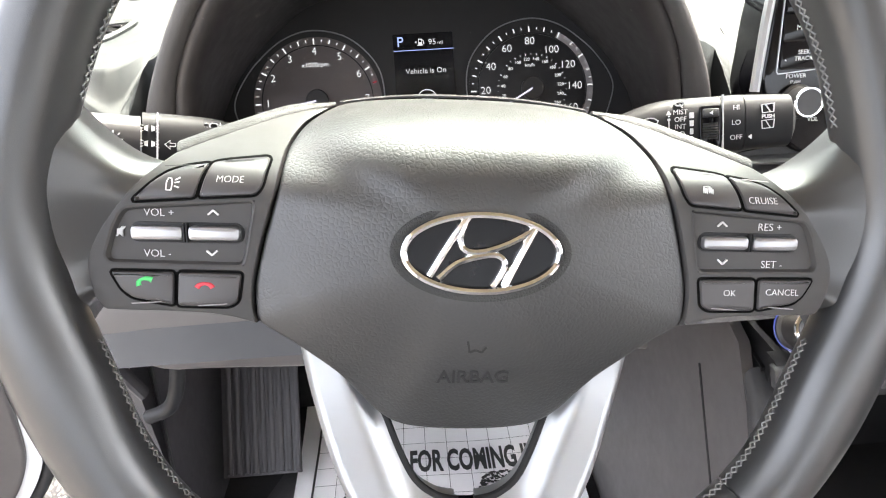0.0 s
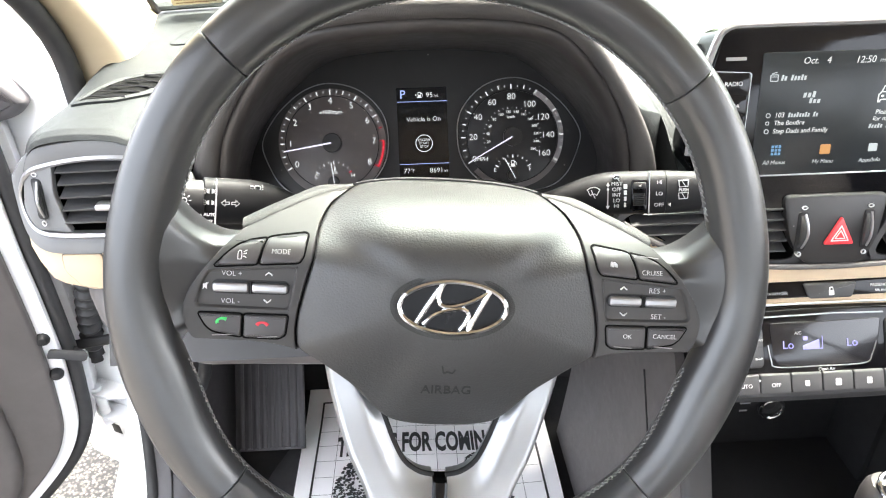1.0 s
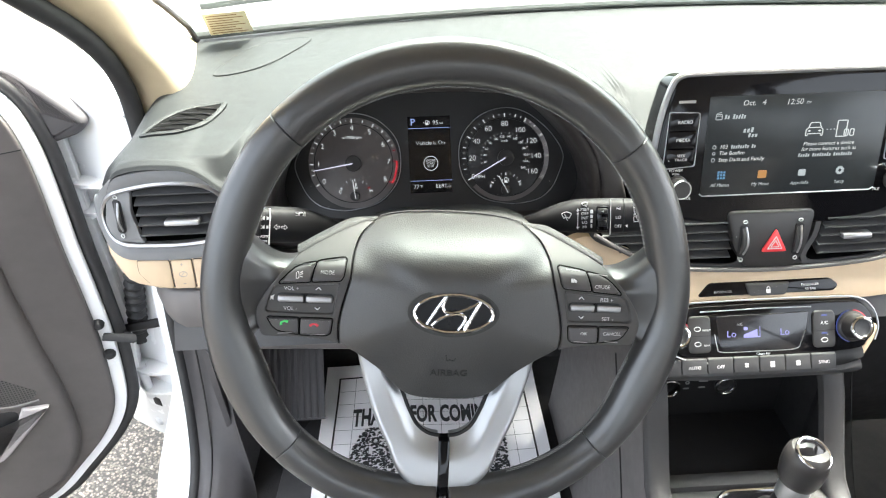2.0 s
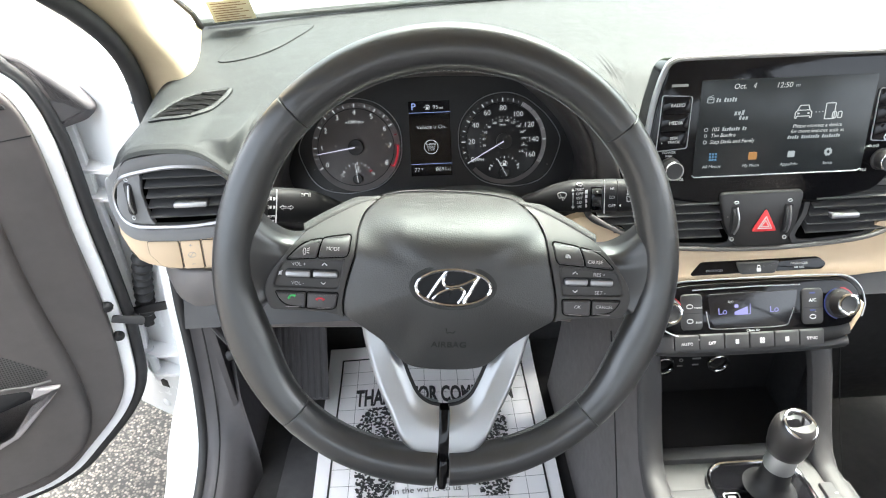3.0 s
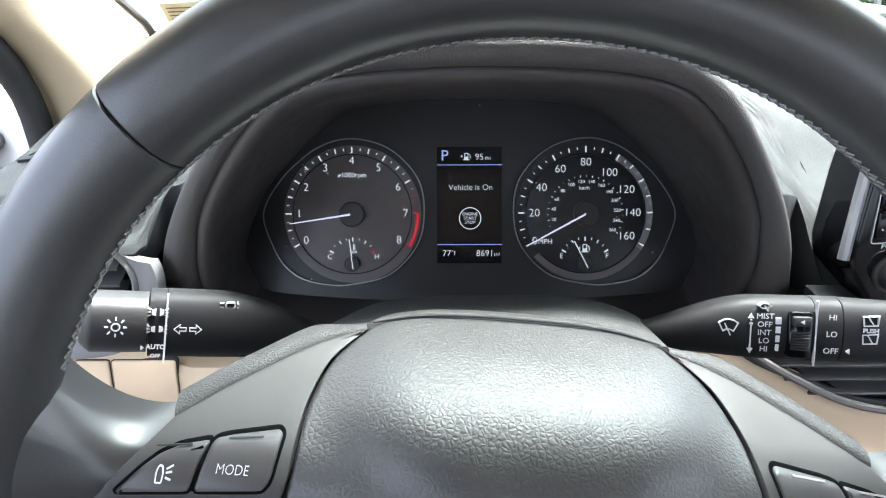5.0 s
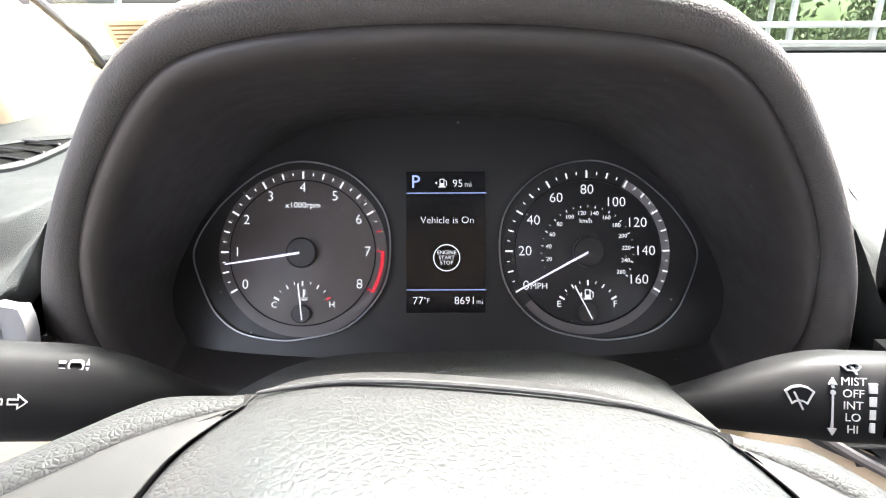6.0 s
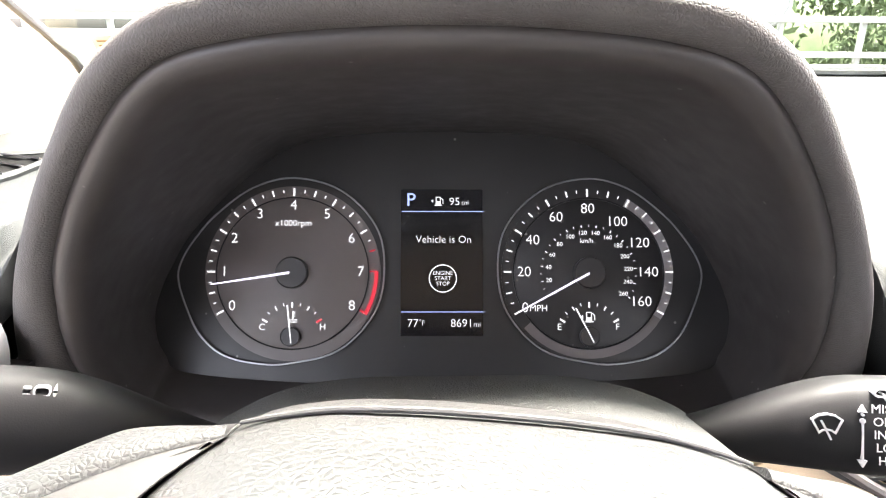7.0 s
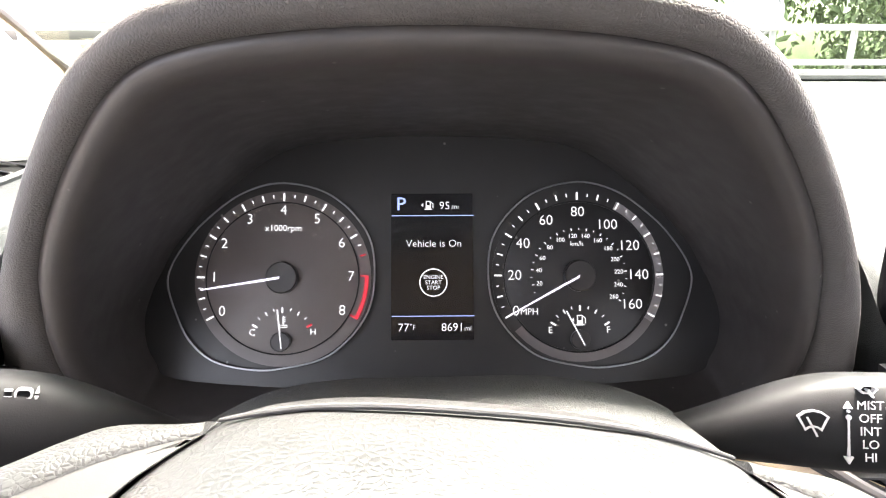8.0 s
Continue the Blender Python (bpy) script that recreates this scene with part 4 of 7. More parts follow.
def on_circle(cx, cy, r, deg):
    return cx + r * math.cos(radians(deg)), cy + r * math.sin(radians(deg))


def dial(name, cx, s, label):
    cy = -0.0105
    g = new(name)
    g.parent = cluster
    tagged(g, label)
    tear = [(cx + s * a, cy + 0.002 + b) for a, b in spline(TEAR, 6)]
    bm = bmesh.new()
    slab(bm, tear, -0.004, -0.002)
    part("surround", bm, M_BEZEL, g)
    bm = bmesh.new()
    tube(bm, [(a, b, 0.0006) for a, b in tear], 0.0006, 6, closed=True)
    part("chrome_outline", bm, M_TRIMRING, g, "thin chrome outline")
    bm = bmesh.new()
    slab(bm, ellipse(0.0555, 0.0555, 72, cx, cy), -0.002, -0.0012)
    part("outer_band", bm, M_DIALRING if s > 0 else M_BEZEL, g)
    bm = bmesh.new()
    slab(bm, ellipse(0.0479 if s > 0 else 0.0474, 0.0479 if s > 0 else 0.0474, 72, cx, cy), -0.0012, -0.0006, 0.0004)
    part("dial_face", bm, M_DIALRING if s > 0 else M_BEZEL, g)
    bm = bmesh.new()
    frame_ring(bm, ellipse(0.0484, 0.0484, 72, cx, cy), ellipse(0.0476, 0.0476, 72, cx, cy), -0.0012, 0.0, 0.0002)
    part("step_ring", bm, M_BLACK, g)
    return g


tacho = dial("tachometer", -0.0955, 1, "grey rev counter dial with a lit needle")
speedo = dial("speedometer", 0.0922, -1, "dark speed dial with white figures")
bm = bmesh.new()
arc_band(bm, 0.0922, -0.0105, 0.0485, 0.0540, -33, 62, -0.0014, -0.0006, 50)
part("grey_band", bm, M_GREYBAND, speedo, "pale grey shaded band")
bm = bmesh.new()
arc_band(bm, 0.0922, -0.0105, 0.0485, 0.0540, -140, -33, -0.0014, -0.0007, 40)
part("lower_band", bm, M_DIALRING, speedo)
for g, cx, major, fine, labels in ((tacho, -0.0955, 8, 4, [str(k) for k in range(9)]), (speedo, 0.0922, 8, 4, [str(20 * k) for k in range(9)])):
    cy = -0.0105
    red = bmesh.new()
    for k in range(major * fine + 1):
        a = 209 - 238 * k / (major * fine)
        big, mid = k % fine == 0, k % fine == fine // 2
        r0, w = (0.0492, 0.0011) if big else (0.0503, 0.0009) if mid else (0.0514, 0.0005)
        r1 = 0.0540 if big or mid else 0.0533
        hot = g is tacho and k >= 26
        if hot and k not in (26,):
            continue
        mk = red if hot else bmesh.new()
        bar(mk, *on_circle(cx, cy, r0, a), *on_circle(cx, cy, r1, a), w, -0.001, -0.0003)
        if not hot:
            part("scale_mark", mk, G_MARK, g)
    if g is tacho:
        arc_band(red, cx, cy, 0.0517, 0.0540, 1, -29, -0.001, -0.0003, 20)
        bar(red, *on_circle(cx, cy, 0.0485, 1), *on_circle(cx, cy, 0.0530, 1), 0.0007, -0.001, -0.0002)
        bar(red, *on_circle(cx, cy, 0.0485, -29), *on_circle(cx, cy, 0.0540, -29), 0.0012, -0.001, -0.0002)
        part("red_zone", red, G_RED, g)
    else:
        red.free()
    for k, txt in enumerate(labels):
        a = 209 - 29.75 * k
        r = (0.0430, 0.0411, 0.0377)[len(txt) - 1]
        x, y = on_circle(cx, cy, r, a)
        if g is speedo and k == 0:
            x, y = x - 0.0030, y - 0.0012
        lettering(txt, 0.0092, at(x, y, 0.0), G_MARK, g, depth=0.0001, name="figure", bold=-0.00010)
    hub = bmesh.new()
    lathe(hub, [(0.0100, -0.001), (0.0100, 0.0042), (0.0092, 0.0050), (0.002, 0.0050)], 32, at(cx, cy, 0))
    part("needle_hub", hub, M_DIAL, g)
    a = 188.5 if g is tacho else 208.6
    nb = bmesh.new()
    x0, y0 = on_circle(cx, cy, 0.001, a)
    x1, y1 = on_circle(cx, cy, 0.0500, a)
    slab(nb, [(x0, y0 + 0.0008), (x0, y0 - 0.0008), (x1, y1 - 0.0004), (x1, y1 + 0.0004)], 0.0030, 0.0056)
    part("needle", nb, G_NEEDLE, g)
    # small gauge below
    sy = -0.0505
    for k in range(9):
        a2 = 150 - 15 * k
        r0, w = ((0.0178, 0.0012) if k in (0, 8) else (0.0180, 0.0011) if k == 4 else (0.0195, 0.0005) if k % 2 else (0.0187, 0.0008))
        if g is tacho and k == 8:
            continue
        bm = bmesh.new()
        bar(bm, *on_circle(cx, sy, r0, a2), *on_circle(cx, sy, 0.0215, a2), w, -0.001, -0.0003)
        part("small_mark", bm, G_MARK, g)
    if g is tacho:
        rb = bmesh.new()
        bar(rb, *on_circle(cx, sy, 0.0178, 30), *on_circle(cx, sy, 0.0215, 30), 0.0012, -0.001, -0.0003)
        part("hot_mark", rb, G_RED, g)
    for txt, x in ((("C", -0.0185), ("H", 0.0195)) if g is tacho else (("E", -0.0192), ("F", 0.0176))):
        lettering(txt, 0.0058, at(cx + x, sy + 0.0058, 0.0), G_MARK, g, depth=0.0001, name="figure")
    hub = bmesh.new()
    lathe(hub, [(0.0062, -0.001), (0.0062, 0.0022), (0.0056, 0.0028), (0.001, 0.0028)], 28, at(cx - 0.0004, sy, 0))
    part("small_hub", hub, M_DIAL, g)
    nb = bmesh.new()
    bar(nb, *on_circle(cx, sy, 0.004, 276 if g is tacho else 297), *on_circle(cx, sy, 0.0200, 97 if g is tacho else 117), 0.0007, 0.0020, 0.0033)
    part("small_needle", nb, G_MARK, g)
lettering("x1000rpm", 0.0056, at(-0.0955, 0.0210, 0.0), G_MARK, tacho, depth=0.0001, name="figure")
lettering("MPH", 0.0058, at(0.0600, -0.0330, 0.0), G_MARK, speedo, depth=0.0001, name="figure")
lettering("km/h", 0.0042, at(0.0912, 0.0100, 0.0), G_MARK, speedo, depth=0.0001, name="figure")
for k in range(1, 27):
    bm = bmesh.new()
    a = 209 - 238 * (k * 10 / 1.609) / 160
    bar(bm, *on_circle(0.0922, -0.0105, 0.0292 if k % 2 == 0 else 0.0297, a), *on_circle(0.0922, -0.0105, 0.0308, a), 0.0006 if k % 2 == 0 else 0.0004, -0.001, -0.0003)
    part("inner_mark", bm, G_MARK, speedo)
    if k % 2 == 0:
        x, y = on_circle(0.0922, -0.0105, 0.0258 if k < 20 else 0.0255, a)
        lettering(str(k * 10), 0.0039, at(x, y, 0.0), G_MARK, speedo, depth=0.0001, name="figure")


def pump(bm, x, y, k, d0, d1):
    """A fuel pump sign."""
    o = rrect(0.0034 * k, 0.0056 * k, 0.0005 * k, 3, x, y)
    frame_ring(bm, o, inset(o, 0.0006 * k), d0, d1)
    slab(bm, rrect(0.0026 * k, 0.0022 * k, 0.0002 * k, 2, x, y - 0.0014 * k), d0, d1)
    bar(bm, x - 0.0026 * k, y - 0.0029 * k, x + 0.0026 * k, y - 0.0029 * k, 0.0006 * k, d0, d1)
    bar(bm, x + 0.0019 * k, y + 0.0020 * k, x + 0.0032 * k, y + 0.0008 * k, 0.0005 * k, d0, d1)
    bar(bm, x + 0.0032 * k, y + 0.0010 * k, x + 0.0032 * k, y - 0.0020 * k, 0.0005 * k, d0, d1)
    slab(bm, [(x - 0.0034 * k, y + 0.0012 * k), (x - 0.0034 * k, y - 0.0012 * k), (x - 0.0048 * k, y)], d0, d1)


bm = bmesh.new()
pump(bm, 0.0920, -0.0382, 1.1, -0.001, -0.0003)
part("pump_sign", bm, G_MARK, speedo)
bm = bmesh.new()
bar(bm, -0.0948, -0.0345, -0.0948, -0.0395, 0.0010, -0.001, -0.0003)
for k in range(3):
    bar(bm, -0.0948, -0.0352 - 0.0013 * k, -0.0932, -0.0352 - 0.0013 * k, 0.0005, -0.001, -0.0003)
for k in range(2):
    bar(bm, -0.0970, -0.0402 - 0.0013 * k, -0.0922, -0.0402 - 0.0013 * k, 0.0006, -0.001, -0.0003)
part("coolant_sign", bm, G_MARK, tacho)

# the display between the dials
disp = new("driver_display")
disp.parent = cluster
tagged(disp, "upright dark display with white text and blue lines")
bm = bmesh.new()
slab(bm, rrect(0.0522, 0.0936, 0.0006, 2, -0.0012, -0.0035), -0.004, -0.0022)
part("display_glass", bm, M_LCD, disp)
for y in (0.0290, -0.0352):
    bm = bmesh.new()
    bar(bm, -0.0270, y, 0.0260, y, 0.0005, -0.0024, -0.0018)
    part("blue_line", bm, G_BLUE, disp)
lettering("P", 0.0120, at(-0.0210, 0.0362, -0.0019), G_BLUE, disp, depth=0.0001, bold=0.00005)
for txt, sz, x, y in (("95", 0.0072, 0.0070, 0.0352), ("mi", 0.0050, 0.0138, 0.0346), ("Vehicle is On", 0.0066, 0.0, 0.0108), ("77", 0.0072, -0.0195, -0.0425), ("F", 0.0046, -0.0128, -0.0424), ("8691", 0.0072, 0.0115, -0.0425), ("mi", 0.0048, 0.0212, -0.0431)):
    lettering(txt, sz, at(x, y, -0.0019), G_MARK, disp, depth=0.0001, bold=-0.00007)
bm = bmesh.new()
pump(bm, -0.0035, 0.0358, 0.95, -0.0024, -0.0018)
part("pump_sign", bm, G_MARK, disp)
bm = bmesh.new()
o = ellipse(0.0090, 0.0090, 40, -0.0005, -0.0140)
frame_ring(bm, o, inset(o, 0.0007), -0.0024, -0.0018)
part("start_button_ring", bm, G_MARK, disp)
bm = bmesh.new()
o = ellipse(0.0006, 0.0006, 10, -0.0148, -0.0405)
frame_ring(bm, o, inset(o, 0.0002), -0.0024, -0.0018)
part("degree_sign", bm, G_MARK, disp)
for txt, y in (("ENGINE", -0.0106), ("START", -0.0140), ("STOP", -0.0174)):
    lettering(txt, 0.0036, at(-0.0005, y, -0.0019), G_MARK, disp, depth=0.0001, bold=0.0)

# ---- binnacle hood round the cluster ----
BEZ = [(0.0, 1.0706), (0.035, 1.0695), (0.067, 1.0663), (0.092, 1.0602), (0.110, 1.0490), (0.130, 1.0285), (0.150, 1.0030), (0.168, 0.9740), (0.1775, 0.9500), (0.1840, 0.9300), (0.1880, 0.9030), (0.1810, 0.8720), (0.1550, 0.8530), (0.0, 0.8430)]
HOODO = [(0.0, 1.0890), (0.052, 1.0870), (0.086, 1.0815), (0.107, 1.0715), (0.127, 1.0560), (0.147, 1.0330), (0.168, 1.0060), (0.1895, 0.9745), (0.205, 0.9480), (0.2185, 0.9180), (0.2285, 0.8900), (0.2220, 0.8550), (0.1750, 0.8350), (0.0, 0.8280)]


def lean(z):
    """The hood's front leans towards the driver as it rises."""
    return 0.441 - 0.46 * (z - 0.967)


bez, hood_o = spline(mirrored(BEZ), 6), spline(mirrored(HOODO), 6)
hood = thing("instrument_hood", "grained dark grey hood over the instrument cluster", "instrument hood")


def loft(bm, loops):
    rings = [[bm.verts.new(p) for p in lp] for lp in loops]
    for a, b in zip(rings, rings[1:]):
        ring_faces(bm, a, b)
    return rings


def blend(a, b, t):
    return [((p[0] * (1 - t) + q[0] * t), (p[1] * (1 - t) + q[1] * t)) for p, q in zip(a, b)]


bm = bmesh.new()
lp = []
for o, y in ((bez, 0.010), (blend(bez, hood_o, 0.10), 0.002), (blend(bez, hood_o, 0.35), -0.002), (blend(bez, hood_o, 0.60), -0.0005), (blend(bez, hood_o, 0.78), 0.002), (blend(bez, hood_o, 0.90), 0.006), (blend(bez, hood_o, 0.97), 0.012), (hood_o, 0.021)):
    lp.append([(a, lean(b) + y, b) for a, b in o])
lp.append([(a, lean(b) + 0.033, 0.86 + (b - 0.86) * 0.988) for a, b in hood_o])
loft(bm, lp)
part("hood_shell", bm, M_HOOD, hood, sharp=60)
plate = [(a * 0.97, (b - 0.957) * 0.72) for a, b in bez]
bm = bmesh.new()
slab(bm, inset(plate, -0.0015), -0.012, -0.004, 0.0)
part("face_plate", bm, M_BEZEL, cluster)
back = [tuple(CL_M @ Vector((a, b, -0.0035))) for a, b in plate]
bm = bmesh.new()
bead = [[(a, lean(b) + y, b) for a, b in inset(bez, i)] for i, y in ((-0.0025, 0.0055), (-0.0015, 0.0025), (0.0015, 0.0), (0.0050, 0.0), (0.0085, 0.0028), (0.0108, 0.0078))]
lip2 = bead[-1]
m1 = [tuple(Vector(p).lerp(Vector(q), 0.12)) for p, q in zip(lip2, back)]
m2 = [tuple(Vector(p).lerp(Vector(q), 0.55)) for p, q in zip(lip2, back)]
loft(bm, bead + [m1, m2, back])
part("inner_cowl", bm, M_COWL, hood, "smooth black inner cowl", 60)

# ---- dashboard: a front surface (x, z) -> y that everything on the fascia follows ----
def front_y(x, z):
    y = 0.433 + (z - 0.878) * 0.225 if z > 0.82 else 0.42 + (z - 0.82) * 0.6
    if z < 0.727:
        y = 0.364 + (0.727 - z) * 0.55
    if x < -0.325:
        y += ((-0.325 - x) / 0.05) ** 2 * 0.035
    return y


def face(x, z, d):
    return (x, front_y(x, z) - d, z)


def fascia_strip(bm, x0, x1, top, bottom, d, nx=60, nz=6, thick=0.012):
    """A band of the fascia between two heights, standing d proud of it."""
    def fn(u, v):
        x = x0 + (x1 - x0) * u
        a, b = bottom(x), top(x)
        e = min(v, 1 - v) * 2
        z = a + (b - a) * v
        return face(x, z, d - 0.003 * (1 - min(1.0, e * 3)) ** 2)
    return sheet(bm, fn, nx, nz, (0, thick, 0))


dash = thing("dashboard", "dark grey soft dashboard with beige trim band", "dashboard")


def lerp_table(tab):
    def fn(x):
        for (x0, a), (x1, b) in zip(tab, tab[1:]):
            if x <= x1:
                t = min(1.0, max(0.0, (x - x0) / (x1 - x0)))
                t = t * t * (3 - 2 * t)
                return a + (b - a) * t
        return tab[-1][1]
    return fn


CREASE = [(-0.375, 0.932), (-0.3447, 0.960), (-0.334, 0.9690), (-0.317, 0.9733), (-0.30, 0.9748), (-0.267, 0.9735), (-0.254, 0.9698), (-0.242, 0.9637), (-0.228, 0.950), (-0.212, 0.942), (-0.19, 0.945), (-0.05, 0.945), (0.15, 0.945), (0.24, 0.905), (0.60, 0.90), (1.15, 0.93)]


def pad_front_z(x):
    """Height of the crease where the soft pad meets the fascia."""
    xs, zs = zip(*CREASE)
    return float(sum(np.interp(x + d, xs, zs) for d in (-0.008, -0.004, 0.0, 0.004, 0.008)) / 5)


pad_top_y = lerp_table([(-0.38, 0.815), (-0.20, 0.880), (0.05, 0.930), (0.30, 0.955), (0.55, 0.940), (0.90, 0.880), (1.15, 0.795)])


def pad_knots(x):
    zf, yb = pad_front_z(x), pad_top_y(x)
    yf = front_y(max(x, -0.36), zf) - 0.004 + 0.03 * smooth(0.21, 0.25, x) * (1 - smooth(0.53, 0.57, x))
    zd = max(zf + 0.0125, 0.9830)
    w = smooth(0.12, 0.26, x)      # the passenger side rises in a longer slope
    left = [zf - 0.004, zf, zf + 0.0042, zf + 0.0075, zd - 0.0038, zd - 0.0018, zd, 0.994, 1.008, 1.022]
    right = [zf - 0.004, zf + 0.002, zf + 0.008, zf + 0.017, zf + 0.029, zf + 0.045, 0.965, 0.994, 1.008, 1.022]
    return [yf + 0.004, yf - 0.002, yf + 0.001, yf + 0.008, yf + 0.022, yf + 0.045, yf + 0.09, 0.60, 0.70, yb], [a * (1 - w) + b * w for a, b in zip(left, right)]


def pad_side(x):
    return 0.030 * max(0.0, (-0.326 - x) / 0.036) ** 2


def pad_top(u, v):
    x = -0.375 + 1.525 * u
    ys, zs = pad_knots(x)
    k = v * (len(ys) - 1)
    i = min(len(ys) - 2, int(k))
    t = k - i
    return (x, ys[i] * (1 - t) + ys[i + 1] * t, zs[i] * (1 - t) + zs[i + 1] * t - pad_side(x))


def pad_height(x, y):
    ys, zs = pad_knots(x)
    for i in range(2, len(ys) - 1):
        if y <= ys[i + 1] or i == len(ys) - 2:
            t = max(0.0, (y - ys[i]) / (ys[i + 1] - ys[i]))
            return zs[i] * (1 - t) + zs[i + 1] * t - pad_side(x)


hood_line = sorted((a, b) for a, b in hood_o if b > 0.893)


def hood_height(x, y):
    """The hood's back, falling away from its front edge."""
    h = float(np.interp(x, [p[0] for p in hood_line], [p[1] for p in hood_line])) - 2.0 * max(0.0, abs(x) - 0.226)
    return 0.86 + (h - 0.86) * (1 - float(np.interp(y - lean(h), (0.03, 0.075, 0.13, 0.19, 0.25, 0.31, 0.5), (0.003, 0.014, 0.032, 0.056, 0.085, 0.120, 0.2))) / 0.2), lean(h) + 0.030


def pad_surface(x, y):
    """Dash skin with the hood's back melting into it."""
    base, hz = pad_height(x, y), hood_height(x, y)[0]
    m = max(base, hz)
    return m + 0.013 * math.log(math.exp((base - m) / 0.013) + math.exp((hz - m) / 0.013))


def pad_over_hood(u, v):
    """Dash skin flowing from the crease and the hood's edge back to the windscreen."""
    x = -0.364 + 0.624 * u
    ys, zs = pad_knots(x)
    y0 = hood_height(x, 0.5)[1]
    w = smooth(-0.226, -0.196, x) * (1 - smooth(0.222, 0.250, x))
    y1 = ys[0] * (1 - w) + y0 * w
    k = v * (len(ys) - 1)
    i = min(len(ys) - 2, int(k))
    yp, zp = ys[i] + (ys[i + 1] - ys[i]) * (k - i), zs[i] + (zs[i + 1] - zs[i]) * (k - i)
    y = yp * (1 - w) + (y1 + (ys[-1] - y1) * v ** 1.6) * w
    far = smooth(0.0, 0.06, y - y1)
    z = (zp - pad_side(x)) * (1 - w) * (1 - far) + pad_surface(x, y) * (w + far - w * far)
    if v < 0.01:      # a skirt down to the hood's edge
        z = z * (1 - w) + (hood_height(x, y0)[0] - 0.003) * w
    return (x, y, z)


bm = bmesh.new()
sheet(bm, pad_over_hood, 120, 54, (0, 0.002, -0.004))
part("top_pad", bm, M_DASH, dash, "soft grey grained dash top", 70)
bm = bmesh.new()
sheet(bm, lambda u, v: pad_top((0.255 + 0.895 * u + 0.375) / 1.525, v), 40, 28, (0, 0, -0.02))
part("top_pad", bm, M_DASH, dash, "soft grey grained dash top", 60)
for x0, x1, z0, z1 in ((-0.300, 1.13, 0.775, 0.840), (-0.225, -0.205, 0.84, 0.915), (0.225, 0.330, 0.894, 0.912), (0.436, 1.13, 0.894, 0.912)):
    bm = bmesh.new()
    sheet(bm, lambda u, v: face(x0 + (x1 - x0) * u, z0 + (z1 - z0) * v, -0.004), 40, 8, (0, 0.02, 0))
    part("fascia", bm, M_BLACK if z0 > 0.88 else M_FACIA, dash, "dark grey fascia panel")

beige_top = lerp_table([(-0.38, 0.900), (-0.34, 0.892), (-0.24, 0.889), (-0.19, 0.868), (0.12, 0.866), (0.170, 0.880), (0.205, 0.868), (0.250, 0.845), (0.300, 0.836), (0.38, 0.831), (0.45, 0.832), (0.50, 0.846), (0.56, 0.880), (0.65, 0.91), (1.15, 0.92)])
beige_bot = lerp_table([(-0.375, 0.885), (-0.36, 0.862), (-0.335, 0.848), (-0.30, 0.841), (-0.20, 0.836), (0.10, 0.830), (0.22, 0.806), (0.27, 0.799), (0.495, 0.797), (0.530, 0.799), (0.60, 0.812), (1.15, 0.84)])
bm = bmesh.new()
fascia_strip(bm, -0.366, 1.14, beige_top, beige_bot, 0.0015, 130, 7)
part("beige_band", bm, M_BEIGE, dash, "matt beige trim band")
# closed left flank of the dashboard
bm = bmesh.new()
sheet(bm, lambda u, v: (-0.3665 + 0.004 * v ** 3, 0.462 + 0.37 * u, 0.872 - 0.06 * u + (pad_height(-0.364, 0.462 + 0.37 * u) - 0.004 - 0.872 + 0.06 * u) * v), 14, 8, (0.01, 0, 0))
part("end_panel", bm, M_DASH, dash)

knee_low = lerp_table([(-0.33, 0.825), (-0.311, 0.800), (-0.287, 0.779), (-0.259, 0.760), (-0.215, 0.742), (-0.094, 0.735), (0.16, 0.732)])


# lower driver panel with its cut line, sweeping under to the footwell
def knee(u, v):
    x = -0.322 + 0.482 * u
    top = beige_bot(x) - 0.0015
    k = v * v * (3 - 2 * v) * 0.35 + v * 0.65
    zb = knee_low(x)
    z = top + (zb - top) * k
    y = front_y(max(x, -0.335), top) - 0.002 - 0.012 * math.sin(2.4 * v) + 0.075 * max(0.0, v - 0.75) ** 2 * 16
    return (x, y + 0.03 * max(0.0, (-0.285 - x) / 0.037) ** 2, z)


bm = bmesh.new()
sheet(bm, knee, 40, 16, (0, 0.02, 0))
part("lower_panel", bm, M_LOWER, dash, "grey lower driver side panel", 60)
bm = bmesh.new()
sheet(bm, lambda u, v: (-0.30 + 0.54 * u, 0.47 + 0.25 * v, 0.745 + 0.03 * v), 8, 4, (0, 0, 0.02))
part("under_panel", bm, M_BLACK, dash)

# Added black sheet: hides the lit carpet, stands in for the footwell's shade.
bm = bmesh.new()
sheet(bm, lambda u, v: (0.52 + 0.62 * u, 0.425 + 0.10 * (1 - v) ** 2, 0.45 + 0.34 * v), 10, 8, (0, 0.02, 0))
part("footwell_shade", bm, M_BLACK, dash, "black sheet added as shade over the passenger footwell")

